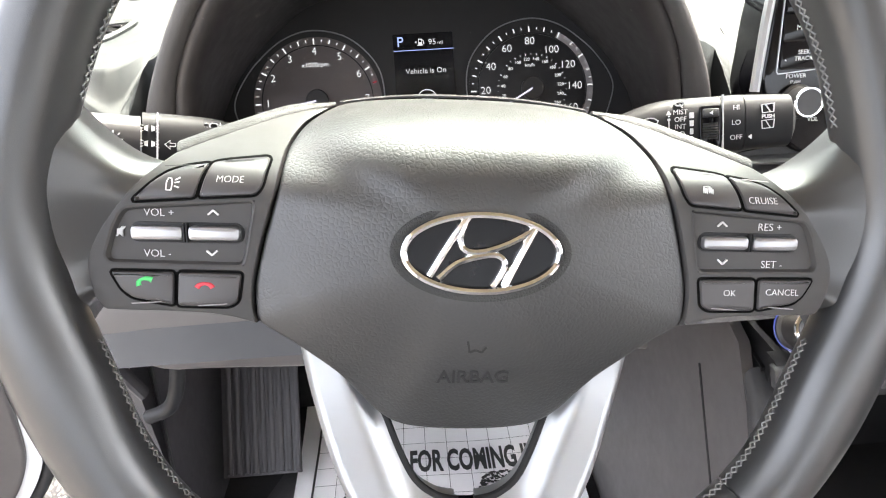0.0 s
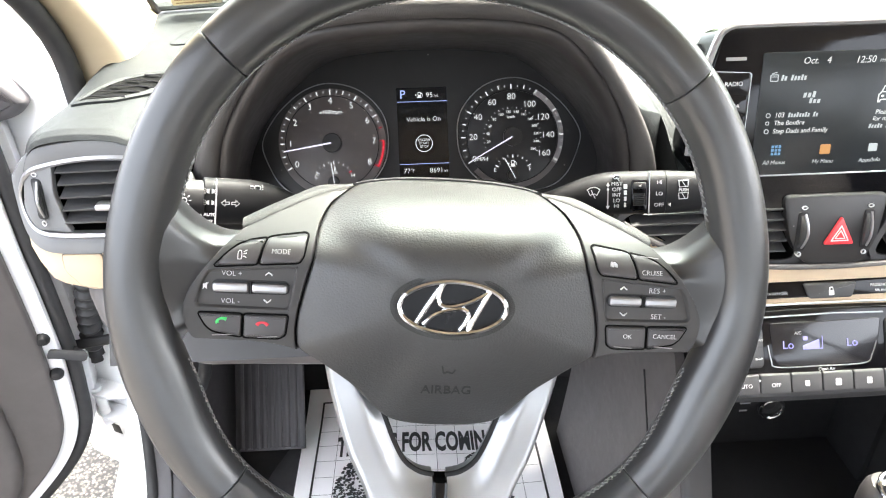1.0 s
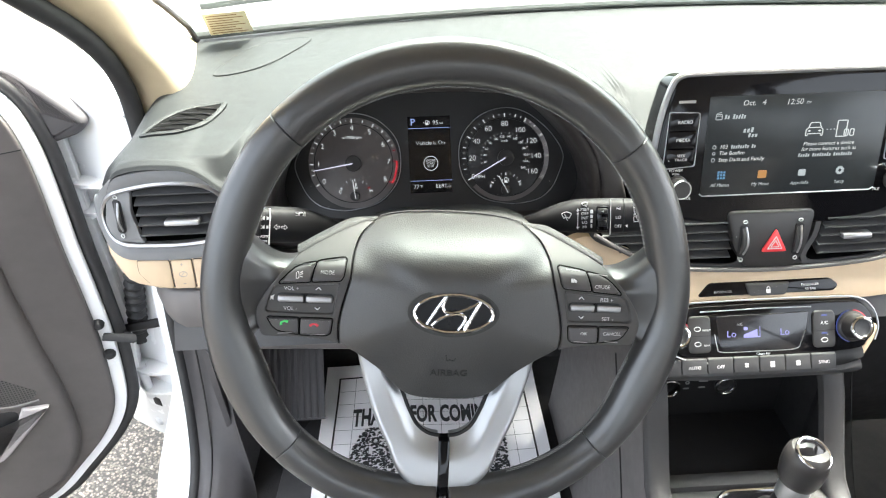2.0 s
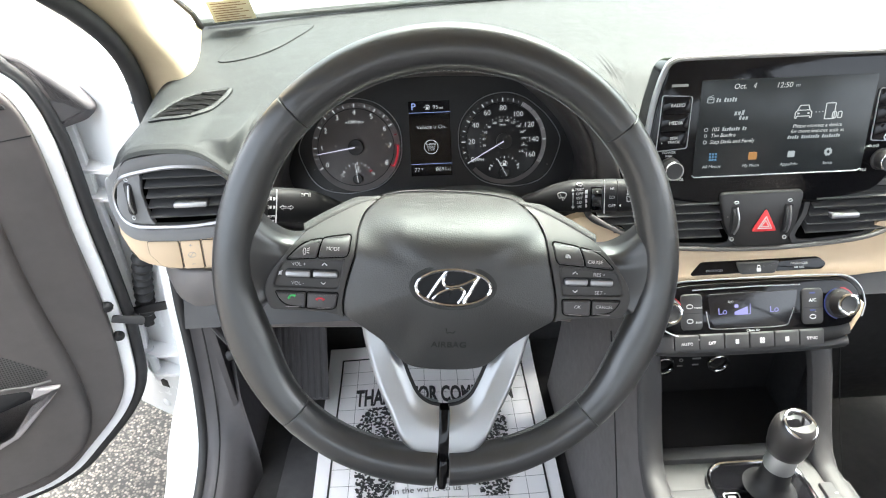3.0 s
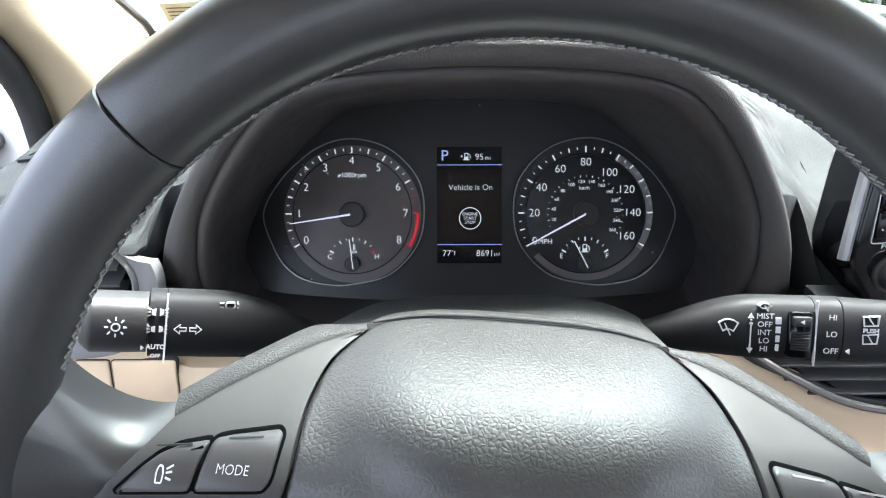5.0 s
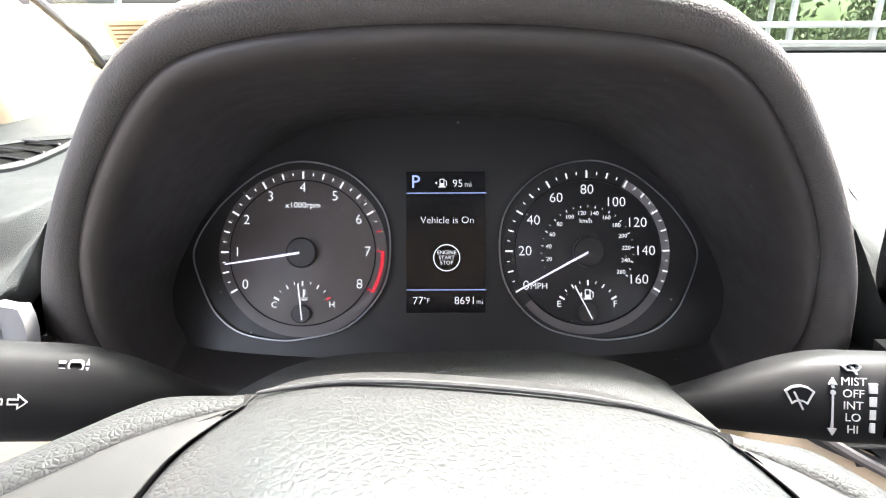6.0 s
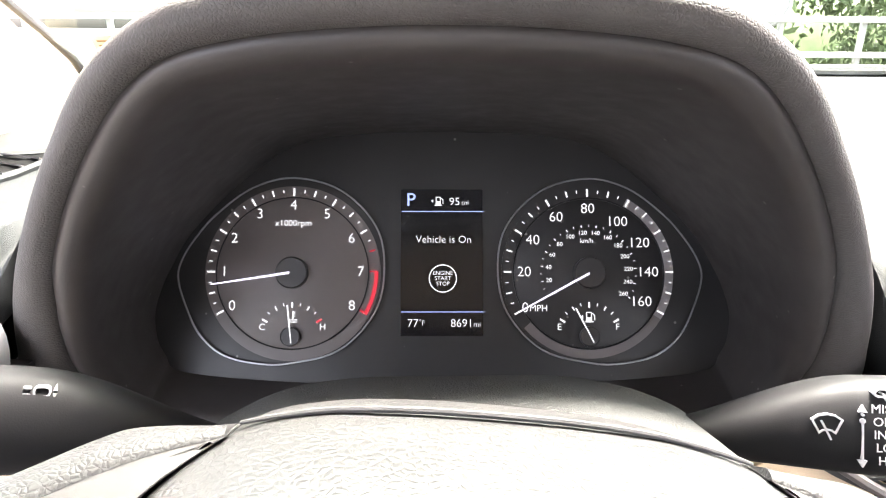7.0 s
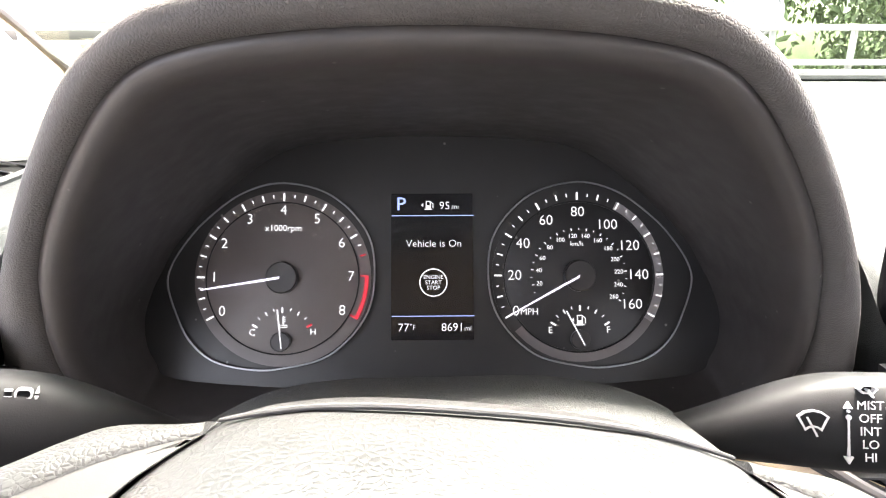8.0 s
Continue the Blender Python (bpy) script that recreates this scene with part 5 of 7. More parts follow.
# buttons in the beige band left of the column
for x0, x1 in ((-0.327, -0.2925), (-0.2905, -0.2685), (-0.2665, -0.2445), (-0.2425, -0.2000)):
    bm = bmesh.new()
    o = round_poly([(x0, 0.8765), (x1, 0.8755), (x1, 0.8430), (x0 + (0.012 if x0 < -0.32 else 0), 0.8470 if x0 < -0.32 else 0.8430), (x0, 0.862)], 0.003) if x0 < -0.32 else rrect(x1 - x0, 0.0325, 0.0015, 3, (x0 + x1) / 2, 0.8593)
    slab(bm, inset(o, -0.0007), -0.002, 0.0020, 0.0, face)
    part("button_gap", bm, M_RUBBER, dash)
    bm = bmesh.new()
    slab(bm, o, -0.002, 0.0032, 0.0008, face)
    part("blank_button", bm, M_BEIGE, dash, "beige switch blank")
bm = bmesh.new()
for a in (-1, 1):
    bar(bm, -0.2795 - 0.0015, 0.8595 + a * 0.011, -0.2795 + 0.0015, 0.8595 + a * 0.011, 0.0005, 0.0030, 0.0035, face)
bar(bm, -0.2795, 0.8690, -0.2795, 0.8720, 0.0005, 0.0030, 0.0035, face)
o = ellipse(0.0045, 0.0032, 20, -0.2795, 0.8595)
frame_ring(bm, o, inset(o, 0.0005), 0.0030, 0.0035, 0.0, face)
bar(bm, -0.2825, 0.8565, -0.2770, 0.8630, 0.0006, 0.0030, 0.0036, face)
part("dimmer_sign", bm, M_PRINT_DIM, dash)


# ---- air vents ----
def vent(name, label, outline, slats, ring=True, surround=M_FACIA, grow=0.006):
    v = thing(name, label, "air vent")
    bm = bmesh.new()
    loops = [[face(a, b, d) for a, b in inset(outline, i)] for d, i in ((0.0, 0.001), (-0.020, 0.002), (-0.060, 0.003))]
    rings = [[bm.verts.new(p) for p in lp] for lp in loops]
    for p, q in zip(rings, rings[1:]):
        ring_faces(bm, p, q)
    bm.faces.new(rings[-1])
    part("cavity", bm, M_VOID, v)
    bm = bmesh.new()
    if ring:      # a rounded roll round the vent
        rolls = [[bm.verts.new(face(a, min(b, pad_front_z(a) - 0.0006), d)) for a, b in inset(outline, -i)] for i, d in ((0.0, 0.0030), (0.004, 0.0042), (0.009, 0.0050), (0.013, 0.0045), (grow, -0.0020))]
        for p, q in zip(rolls, rolls[1:]):
            ring_faces(bm, p, q)
    else:
        frame_ring(bm, inset(outline, -grow), outline, -0.012, 0.0005, 0.0, face)
    part("surround", bm, surround, v, "grey vent surround")
    if ring:
        bm = bmesh.new()
        frame_ring(bm, outline, inset(outline, 0.0042), -0.004, 0.0052, 0.0018, face)
        part("trim_ring", bm, M_TRIMRING, v, "silver trim ring")
    for x0, x1, z0, z1 in slats:
        bm = bmesh.new()
        sheet(bm, lambda a, b: face(x0 + (x1 - x0) * a, z0 + (z1 - z0) * a + 0.0068 * b, 0.0030 - 0.016 * b), 10, 2, (0, 0, -0.0013))
        part("slat", bm, M_FACIA, v)
    return v


SIDE = spline([(-0.3645, 0.9200), (-0.3560, 0.9370), (-0.3400, 0.9510), (-0.3150, 0.9575), (-0.2850, 0.9605), (-0.2520, 0.9590), (-0.2300, 0.9500), (-0.2180, 0.9330), (-0.2210, 0.9130), (-0.2360, 0.8960), (-0.2700, 0.8905), (-0.3100, 0.8905), (-0.3450, 0.8935), (-0.3600, 0.9030)], 5)
side_vent = vent("side_air_vent", "silver ringed driver side air vent with black slats", SIDE, [(-0.3180, -0.2300, z, z + 0.0005) for z in (0.9045, 0.9155, 0.9265, 0.9375, 0.9480)], surround=M_ROLL, grow=0.0155)
bm = bmesh.new()
slab(bm, round_poly([(-0.3590, 0.9130), (-0.3500, 0.9400), (-0.3330, 0.9515), (-0.3195, 0.9535), (-0.3225, 0.9300), (-0.3170, 0.9020), (-0.3125, 0.8955), (-0.3450, 0.8975), (-0.3560, 0.9040)], 0.004), -0.003, 0.0030, 0.001, face)
part("wheel_plate", bm, M_ROLL, side_vent)


def thumb(parent, x, z0, z1, lean=0.0, up=0.0):
    bm = bmesh.new()
    slab(bm, rrect(0.0100, z1 - z0 + 0.005, 0.003, 4, x, (z0 + z1) / 2), 0.002, 0.0034 + up, 0.0004, face)
    part("wheel_slot", bm, M_BLACK, parent)
    bm = bmesh.new()
    sheet(bm, lambda u, v: face(x - 0.0028 + 0.0056 * u + lean * math.sin(math.pi * v), z0 + (z1 - z0) * v, 0.0030 + up + 0.0055 * math.sin(math.pi * v) * (1 - 0.3 * (2 * u - 1) ** 2)), 4, 12, (0, 0.004, 0))
    part("thumb_wheel", bm, M_FACIA, parent)
    bm = bmesh.new()
    tube(bm, [face(x + 0.0016 + lean * math.sin(math.pi * k / 12), z0 + (z1 - z0) * k / 12, 0.0030 + up + 0.0058 * math.sin(math.pi * k / 12)) for k in range(13)], 0.0012, 6)
    part("wheel_edge", bm, M_TRIMRING, parent)
    bm = bmesh.new()
    o = ellipse(0.0024, 0.0024, 16, x, z0 - 0.0060)
    frame_ring(bm, o, inset(o, 0.0008), 0.0025, 0.0036 + up, 0.0, face)
    part("wheel_sign", bm, M_PRINT, parent)
    bm = bmesh.new()
    o = ellipse(0.0028, 0.0018, 12, x, z1 + 0.0060)
    frame_ring(bm, o, inset(o, 0.0006), 0.0025, 0.0036 + up, 0.0, face)
    part("wheel_sign", bm, M_PRINT, parent)


thumb(side_vent, -0.3365, 0.9100, 0.9400)
bm = bmesh.new()
block(bm, -0.289, -0.252, 0.0, 0.012, 0.9150, 0.9205, 0.002, lambda c: face(c.x, c.z, 0.0075 - c.y))
part("slider", bm, M_TRIMRING, side_vent, "silver slider tab")

# demister vent and speaker grille on the dash top
def ontop(a, b, d):
    return (a, b, pad_surface(a, b) + d + 0.001)


dem = thing("demister_vent", "leaf shaped demister vent in the dash top", "air vent")
DEM = spline([(-0.326, 0.523), (-0.316, 0.553), (-0.294, 0.580), (-0.268, 0.592), (-0.248, 0.5955), (-0.250, 0.574), (-0.264, 0.543), (-0.284, 0.522), (-0.305, 0.518)], 5)
bm = bmesh.new()
frame_ring(bm, inset(DEM, -0.002), inset(DEM, 0.0048), -0.006, 0.0026, 0.0014, ontop)
part("vent_frame", bm, M_DASH, dem, "raised grey vent rim")
# Flat black plate on the dash skin paints the shaded opening.
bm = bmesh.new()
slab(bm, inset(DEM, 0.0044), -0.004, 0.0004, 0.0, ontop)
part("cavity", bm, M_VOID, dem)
for k, (x0, x1) in enumerate(((-0.3140, -0.2780), (-0.3090, -0.2690), (-0.3030, -0.2600), (-0.2930, -0.2560), (-0.2790, -0.2530))):
    y = 0.5290 + 0.0130 * k
    bm = bmesh.new()
    sheet(bm, lambda u, v: ontop(x0 + (x1 - x0) * u, y - 0.004 * u + 0.0026 * v, 0.0036 - 0.0014 * v), 6, 2, (0, 0, -0.0010))
    part("slat", bm, M_LOWER, dem)
spk = thing("speaker_grille", "shallow grey speaker grille in the dash top", "speaker grille")
SPK = spline([(-0.282, 0.678), (-0.272, 0.728), (-0.246, 0.785), (-0.205, 0.812), (-0.168, 0.812), (-0.185, 0.760), (-0.215, 0.706), (-0.250, 0.680)], 5)
bm = bmesh.new()
frame_ring(bm, SPK, inset(SPK, 0.003), -0.004, 0.0008, 0.0004, ontop)
part("grille_rim", bm, M_DASH, spk)
bm = bmesh.new()
slab(bm, inset(SPK, 0.003), -0.004, 0.0002, 0.0, ontop)
part("grille", bm, M_DASH, spk)

# centre vents with the hazard switch between
CV_L = spline([(0.178, 0.8830), (0.200, 0.8940), (0.250, 0.9020), (0.322, 0.9030), (0.334, 0.8700), (0.342, 0.8430), (0.300, 0.8425), (0.255, 0.8480), (0.215, 0.8640)], 5)
CV_R = [(0.766 - a, b + (0.0 if b > 0.87 else 0.0)) for a, b in CV_L]
vent("centre_air_vent", "black slatted centre air vent", CV_L, [(0.222, 0.333, 0.8520, 0.8510), (0.205, 0.333, 0.8620, 0.8610), (0.192, 0.331, 0.8715, 0.8710), (0.185, 0.328, 0.8810, 0.8805), (0.195, 0.326, 0.8905, 0.8905)], ring=False)
vr = vent("centre_air_vent", "black slatted centre air vent", CV_R, [(0.766 - b, 0.766 - a, z1, z0) for a, b, z0, z1 in ((0.222, 0.333, 0.8520, 0.8510), (0.205, 0.333, 0.8620, 0.8610), (0.192, 0.331, 0.8715, 0.8710), (0.185, 0.328, 0.8810, 0.8805), (0.195, 0.326, 0.8905, 0.8905))], ring=False)
bm = bmesh.new()
block(bm, 0.458, 0.492, 0.0, 0.012, 0.8675, 0.8735, 0.002, lambda c: face(c.x, c.z, 0.0075 - c.y))
part("slider", bm, M_TRIMRING, vr, "silver slider tab")
edge = thing("vent_edge_trim", "thin grey lip under the centre vents", "trim")
bm = bmesh.new()
tube(bm, spline([face(a, b, 0.004) for a, b in ((0.176, 0.884), (0.205, 0.866), (0.250, 0.8455), (0.300, 0.8380), (0.383, 0.8345), (0.466, 0.838), (0.516, 0.8455), (0.561, 0.866), (0.59, 0.884))], 6, closed=False), 0.0028, 8)
part("lip", bm, M_LOWER, edge)
haz = thing("hazard_switch_panel", "grey panel with red triangular hazard switch", "switch panel")
bm = bmesh.new()
slab(bm, round_poly([(0.3225, 0.9030), (0.4230, 0.9030), (0.4185, 0.8600), (0.4080, 0.8375), (0.3510, 0.8375), (0.3350, 0.8600)], 0.009), -0.004, 0.0055, 0.0025, face)
part("plate", bm, M_BEZEL, haz)
thumb(haz, 0.3440, 0.8545, 0.8860, 0.0012, 0.003)
thumb(haz, 0.4065, 0.8545, 0.8860, -0.0012, 0.003)
TRI = round_poly([(0.3800, 0.8835), (0.3952, 0.8570), (0.3655, 0.8570)], 0.0030)
bm = bmesh.new()
slab(bm, inset(TRI, -0.0012), 0.004, 0.0058, 0.0003, face)
part("triangle_seat", bm, M_BLACK, haz)
bm = bmesh.new()
slab(bm, TRI, 0.004, 0.0078, 0.0010, face)
part("triangle", bm, M_HAZARD, haz, "red triangular push switch")
bm = bmesh.new()
for k, w in ((0.0044, 0.0010), (0.0070, 0.0008)):
    o = round_poly([(0.3803, 0.8835 - 1.75 * k), (0.3952 - 1.35 * k, 0.8570 + 0.8 * k), (0.3655 + 1.35 * k, 0.8570 + 0.8 * k)], 0.001)
    frame_ring(bm, o, inset(o, w), 0.0076, 0.0082, 0.0, face)
part("triangle_lines", bm, M_PRINT, haz)

# ---- touch screen unit (local x right, y up, z towards the driver) ----
SC_M = Matrix.Translation((0.385, 0.452, 0.970)) @ pose(0, 0, 0, 77.4)
scr = thing("infotainment_screen", "free standing glossy black touch screen unit, switched on", "touch screen", SC_M)
HOUSE = round_poly([(-0.130, 0.078), (-0.100, 0.0785), (0.100, 0.0785), (0.130, 0.078), (0.1425, 0.030), (0.146, -0.040), (0.124, -0.074), (0.060, -0.0870), (-0.060, -0.0870), (-0.124, -0.074), (-0.150, -0.030), (-0.1425, 0.030)], 0.014, 5)
bm = bmesh.new()
slab(bm, HOUSE, -0.045, 0.0, 0.004, steps=3, back=True)
part("housing", bm, M_GLOSS, scr, "piano black housing")
bm = bmesh.new()
tube(bm, [(a, b, -0.004) for a, b in spline([(-0.151, -0.030), (-0.1445, 0.030), (-0.1350, 0.066), (-0.125, 0.0775), (-0.100, 0.0795), (0.0, 0.0800), (0.100, 0.0795), (0.125, 0.0775), (0.135, 0.066), (0.1445, 0.030)], 6, closed=False)], 0.0036, 8)
part("silver_edge", bm, M_TRIMRING, scr, "bright silver edge strip")
bm = bmesh.new()
slab(bm, rrect(0.194, 0.106, 0.002, 3, 0.0025, 0.0035), -0.002, 0.0008, 0.0004)
part("display", bm, M_SCREEN, scr, "lit touch display")
bm = bmesh.new()
tube(bm, [(-0.0955, -0.0475, 0.0008), (-0.0925, -0.0500, 0.0012), (0.0945, -0.0500, 0.0012), (0.0985, -0.0475, 0.0008)], 0.0007, 6)
part("lower_edge", bm, M_SATIN, scr)


def stext(txt, size, x, y, mat=None, align="CENTER"):
    lettering(txt, size, at(x, y, 0.0011), mat or G_TEXT, scr, align, depth=0.00008, shear=0.15)


stext("Oct.   4", 0.0078, -0.0470, 0.0486)
stext("12:50", 0.0082, -0.0040, 0.0482)
stext("PM", 0.0038, 0.0110, 0.0470, G_TEXTDIM)
stext("Please connect a device", 0.0058, 0.0400, 0.0032, G_TEXT)
stext("for more features such as", 0.0058, 0.0410, -0.0026, G_TEXT)
stext("103", 0.0060, -0.0790, 0.0033, G_TEXT, "LEFT")
stext("The Bonfire", 0.0058, -0.0790, -0.0035, G_TEXT, "LEFT")
stext("Step Dads and Family", 0.0058, -0.0790, -0.0106, G_TEXT, "LEFT")
stext("All Menus", 0.0052, -0.0742, -0.0385, G_TEXTDIM)
stext("My Menu", 0.0052, -0.0294, -0.0388, G_TEXTDIM)
stext("Apps/Info", 0.0052, 0.0143, -0.0392, G_TEXTDIM)
stext("Setup", 0.0052, 0.0589, -0.0396, G_TEXTDIM)
# short strokes stand for names that are not spelled out
for x0, x1, y, h, wd in ((-0.0775, -0.0540, 0.0351, 0.0046, 0.0029), (-0.0600, -0.0400, 0.0205, 0.0052, 0.0040), (-0.0500, -0.0380, 0.0150, 0.0044, 0.0036), (-0.0670, -0.0385, 0.0033, 0.0040, 0.0025), (0.0080, 0.0690, -0.0088, 0.0038, 0.0026)):
    n = int((x1 - x0) / wd)
    for k in range(n):
        if (k * 7 + n) % 9 == 4:
            continue
        bm = bmesh.new()
        x, w, hh = x0 + wd * (k + 0.5), wd * 0.62, h * (1.0 if (k * 5) % 3 == 0 else 0.76)
        slab(bm, [(x - w / 2, y - h / 2), (x + w / 2, y - h / 2), (x + w / 2 + 0.15 * hh, y - h / 2 + hh), (x - w / 2 + 0.15 * hh, y - h / 2 + hh)], 0.0006, 0.0011)
        part("text_bar", bm, G_TEXTDIM, scr)
bm = bmesh.new()
o = rrect(0.0075, 0.0062, 0.0012, 3, -0.0830, 0.0351)
frame_ring(bm, o, inset(o, 0.0008), 0.0006, 0.0011)
bar(bm, -0.0865, 0.0361, -0.0795, 0.0361, 0.0006, 0.0006, 0.0011)
bar(bm, -0.0855, 0.0388, -0.0805, 0.0401, 0.0006, 0.0006, 0.0011)
part("radio_icon", bm, G_TEXTDIM, scr)
bm = bmesh.new()
CAR = [(0.0125, 0.0115), (0.0125, 0.0185), (0.0148, 0.0205), (0.0170, 0.0262), (0.0272, 0.0262), (0.0294, 0.0205), (0.0317, 0.0185), (0.0317, 0.0115), (0.0290, 0.0115), (0.0290, 0.0135), (0.0152, 0.0135), (0.0152, 0.0115)]
o = round_poly(CAR, 0.0008)
frame_ring(bm, o, inset(o, 0.0010), 0.0006, 0.0011)
bar(bm, 0.0148, 0.0205, 0.0294, 0.0205, 0.0009, 0.0006, 0.0011)
for x in (0.0165, 0.0277):
    slab(bm, ellipse(0.0014, 0.0010, 10, x, 0.0170), 0.0006, 0.0012)
part("car_icon", bm, G_TEXT, scr)
for k in range(3):
    bm = bmesh.new()
    slab(bm, ellipse(0.0007, 0.0007, 8, 0.0360 + 0.0038 * k, 0.0180), 0.0006, 0.0011)
    part("dot", bm, G_TEXTDIM, scr)
bm = bmesh.new()
o = rrect(0.0115, 0.0180, 0.001, 3, 0.0518, 0.0185)
frame_ring(bm, o, inset(o, 0.0010), 0.0006, 0.0011)
for x in (0.0572, 0.0634):
    o = rrect(0.0052, 0.0080, 0.002, 4, x, 0.0140)
    frame_ring(bm, o, inset(o, 0.0010), 0.0006, 0.0012)
part("phone_icon", bm, G_TEXT, scr)
for y, r in ((0.0033, 0.0022), (-0.0035, 0.0018), (-0.0106, 0.0022)):
    bm = bmesh.new()
    o = ellipse(r, r, 14, -0.0845, y)
    frame_ring(bm, o, inset(o, 0.0007), 0.0006, 0.0011)
    part("list_icon", bm, G_TEXTDIM, scr)
bm = bmesh.new()
slab(bm, rrect(0.0080, 0.0070, 0.0008, 3, 0.0157, -0.0279), 0.0006, 0.0011)
part("apps_icon", bm, G_TEXTDIM, scr)
bm = bmesh.new()
for i in range(3):
    for j in range(3):
        slab(bm, rrect(0.0022, 0.0022, 0.0003, 2, -0.0767 + 0.0032 * i, -0.0243 - 0.0032 * j), 0.0006, 0.0011)
part("menu_icon", bm, G_CYAN, scr)
bm = bmesh.new()
slab(bm, rrect(0.0095, 0.0085, 0.001, 3, -0.0283, -0.0280), 0.0006, 0.0011)
part("folder_icon", bm, G_ORANGE, scr)
bm = bmesh.new()
o = [(0.0578 + (0.0050 if k % 2 else 0.0040) * math.cos(math.pi * k / 8), -0.0270 + (0.0050 if k % 2 else 0.0040) * math.sin(math.pi * k / 8)) for k in range(16)]
frame_ring(bm, o, [(0.0578 + 0.0018 * math.cos(math.pi * k / 8), -0.0270 + 0.0018 * math.sin(math.pi * k / 8)) for k in range(16)], 0.0006, 0.0011)
part("gear_icon", bm, G_TEXTDIM, scr)
# side keys
for s in (-1, 1):
    for k in range(3):
        y = 0.0312 - 0.0188 * k
        x = s * (0.1200 + 0.0006 * k)
        w = 0.0310
        bm = bmesh.new()
        slab(bm, rrect(w, 0.0185, 0.0022, 4, x, y), -0.002, 0.0020, 0.0010)
        part("key", bm, M_GLOSS, scr, "black push key")
        if s < 0:
            for n, t in enumerate((("RADIO",), ("MEDIA",), ("SEEK", "TRACK"))[k]):
                lettering(t, 0.0052 if k < 2 else 0.0042, at(x + 0.001, y + (0 if k < 2 else 0.0022 - 0.0044 * n), 0.0023), M_PRINT, scr, depth=0.0001)
    bm = bmesh.new()
    o = round_poly([(s * 0.1365, 0.0425), (s * 0.1030, 0.0405), (s * 0.1040, -0.0165), (s * 0.1390, -0.0190)], 0.003)
    frame_ring(bm, o, inset(o, 0.0008), -0.001, 0.0012)
    part("key_outline", bm, M_TRIMRING, scr, "thin silver outline round the keys")
    bm = bmesh.new()
    lathe(bm, [(0.0125, 0.0), (0.0125, 0.002), (0.0105, 0.003), (0.0105, 0.014), (0.0095, 0.0155), (0.002, 0.0155)], 36, at(s * 0.1215, -0.0385, 0))
    knob = part("knob", bm, M_BEZEL, scr, "black turning knob with chrome rim")
    bm = bmesh.new()
    tube(bm, [(x, y, 0.0152) for x, y in ellipse(0.0097, 0.0097, 36, s * 0.1215, -0.0385)], 0.0010, 6, closed=True)
    part("knob_rim", bm, M_CHROME, knob)
bm = bmesh.new()
tube(bm, [(0.1195, 0.0125 - 0.022, 0.0022), (0.1180, 0.0090 - 0.022, 0.0022), (0.1200, 0.0060 - 0.022, 0.0022)], 0.0008, 6)
for dx in (-0.0085, 0.0105):
    for q in (-1, 1):
        bar(bm, -0.1240 + dx - 0.0012, -0.0090 - q * 0.0004 * (1 if dx < 0 else -1), -0.1240 + dx, -0.0090 - (0.0008 if dx < 0 else -0.0008), 0.0004, 0.0018, 0.0022)
part("key_signs", bm, M_PRINT, scr)
lettering("VOL", 0.0042, at(-0.1080, -0.0520, 0.0003), M_PRINT, scr, depth=0.0001)
lettering("POWER", 0.0044, at(-0.1235, -0.0205, 0.0003), M_PRINT, scr, depth=0.0001)
lettering("PUSH", 0.0032, at(-0.1235, -0.0245, 0.0003), M_PRINT, scr, depth=0.0001)
lettering("TUNE", 0.0044, at(0.1100, -0.0230, 0.0003), M_PRINT, scr, depth=0.0001)
lettering("FILE", 0.0044, at(0.1030, -0.0500, 0.0003), M_PRINT, scr, depth=0.0001)
bm = bmesh.new()
slab(bm, rrect(0.018, 0.0028, 0.0003, 2, -0.118, 0.0520), 0.0, 0.0003)
part("name_bar", bm, M_PRINT_DIM, scr)
bm = bmesh.new()
block(bm, -0.06, 0.06, -0.10, -0.02, -0.09, -0.03, 0.01)
part("stem", bm, M_BLACK, scr)

# ---- airbag indicator strip ----
ind = thing("indicator_strip", "gloss black indicator strip with a lock switch", "switch panel")
bm = bmesh.new()
slab(bm, round_poly([(0.2980, 0.8065), (0.3120, 0.8195), (0.4540, 0.8200), (0.4640, 0.8130), (0.4580, 0.8075)], 0.004), -0.004, 0.0035, 0.0008, face)
part("strip", bm, M_GLOSS, ind)
bm = bmesh.new()
slab(bm, round_poly([(0.3530, 0.8190), (0.4060, 0.8190), (0.4000, 0.8065), (0.3580, 0.8065)], 0.003), -0.002, 0.0060, 0.0014, face)
part("lock_switch", bm, M_BEZEL, ind)
bm = bmesh.new()
slab(bm, rrect(0.0050, 0.0036, 0.0005, 2, 0.3800, 0.8112), 0.005, 0.0063, 0.0, face)
frame_ring(bm, rrect(0.0038, 0.0050, 0.0018, 4, 0.3800, 0.8136), rrect(0.0026, 0.0038, 0.0012, 4, 0.3800, 0.8136), 0.005, 0.0063, 0.0, face)
part("lock_sign", bm, M_PRINT, ind)


def on_face(x, z, d=0.0):
    """Plane on the fascia: x to the right, y up along it."""
    y0, y1 = front_y(x, z - 0.004), front_y(x, z + 0.004)
    tilt = math.degrees(math.atan2(y1 - y0, 0.008))
    return pose(x, front_y(x, z) - d, z, 90 - tilt)


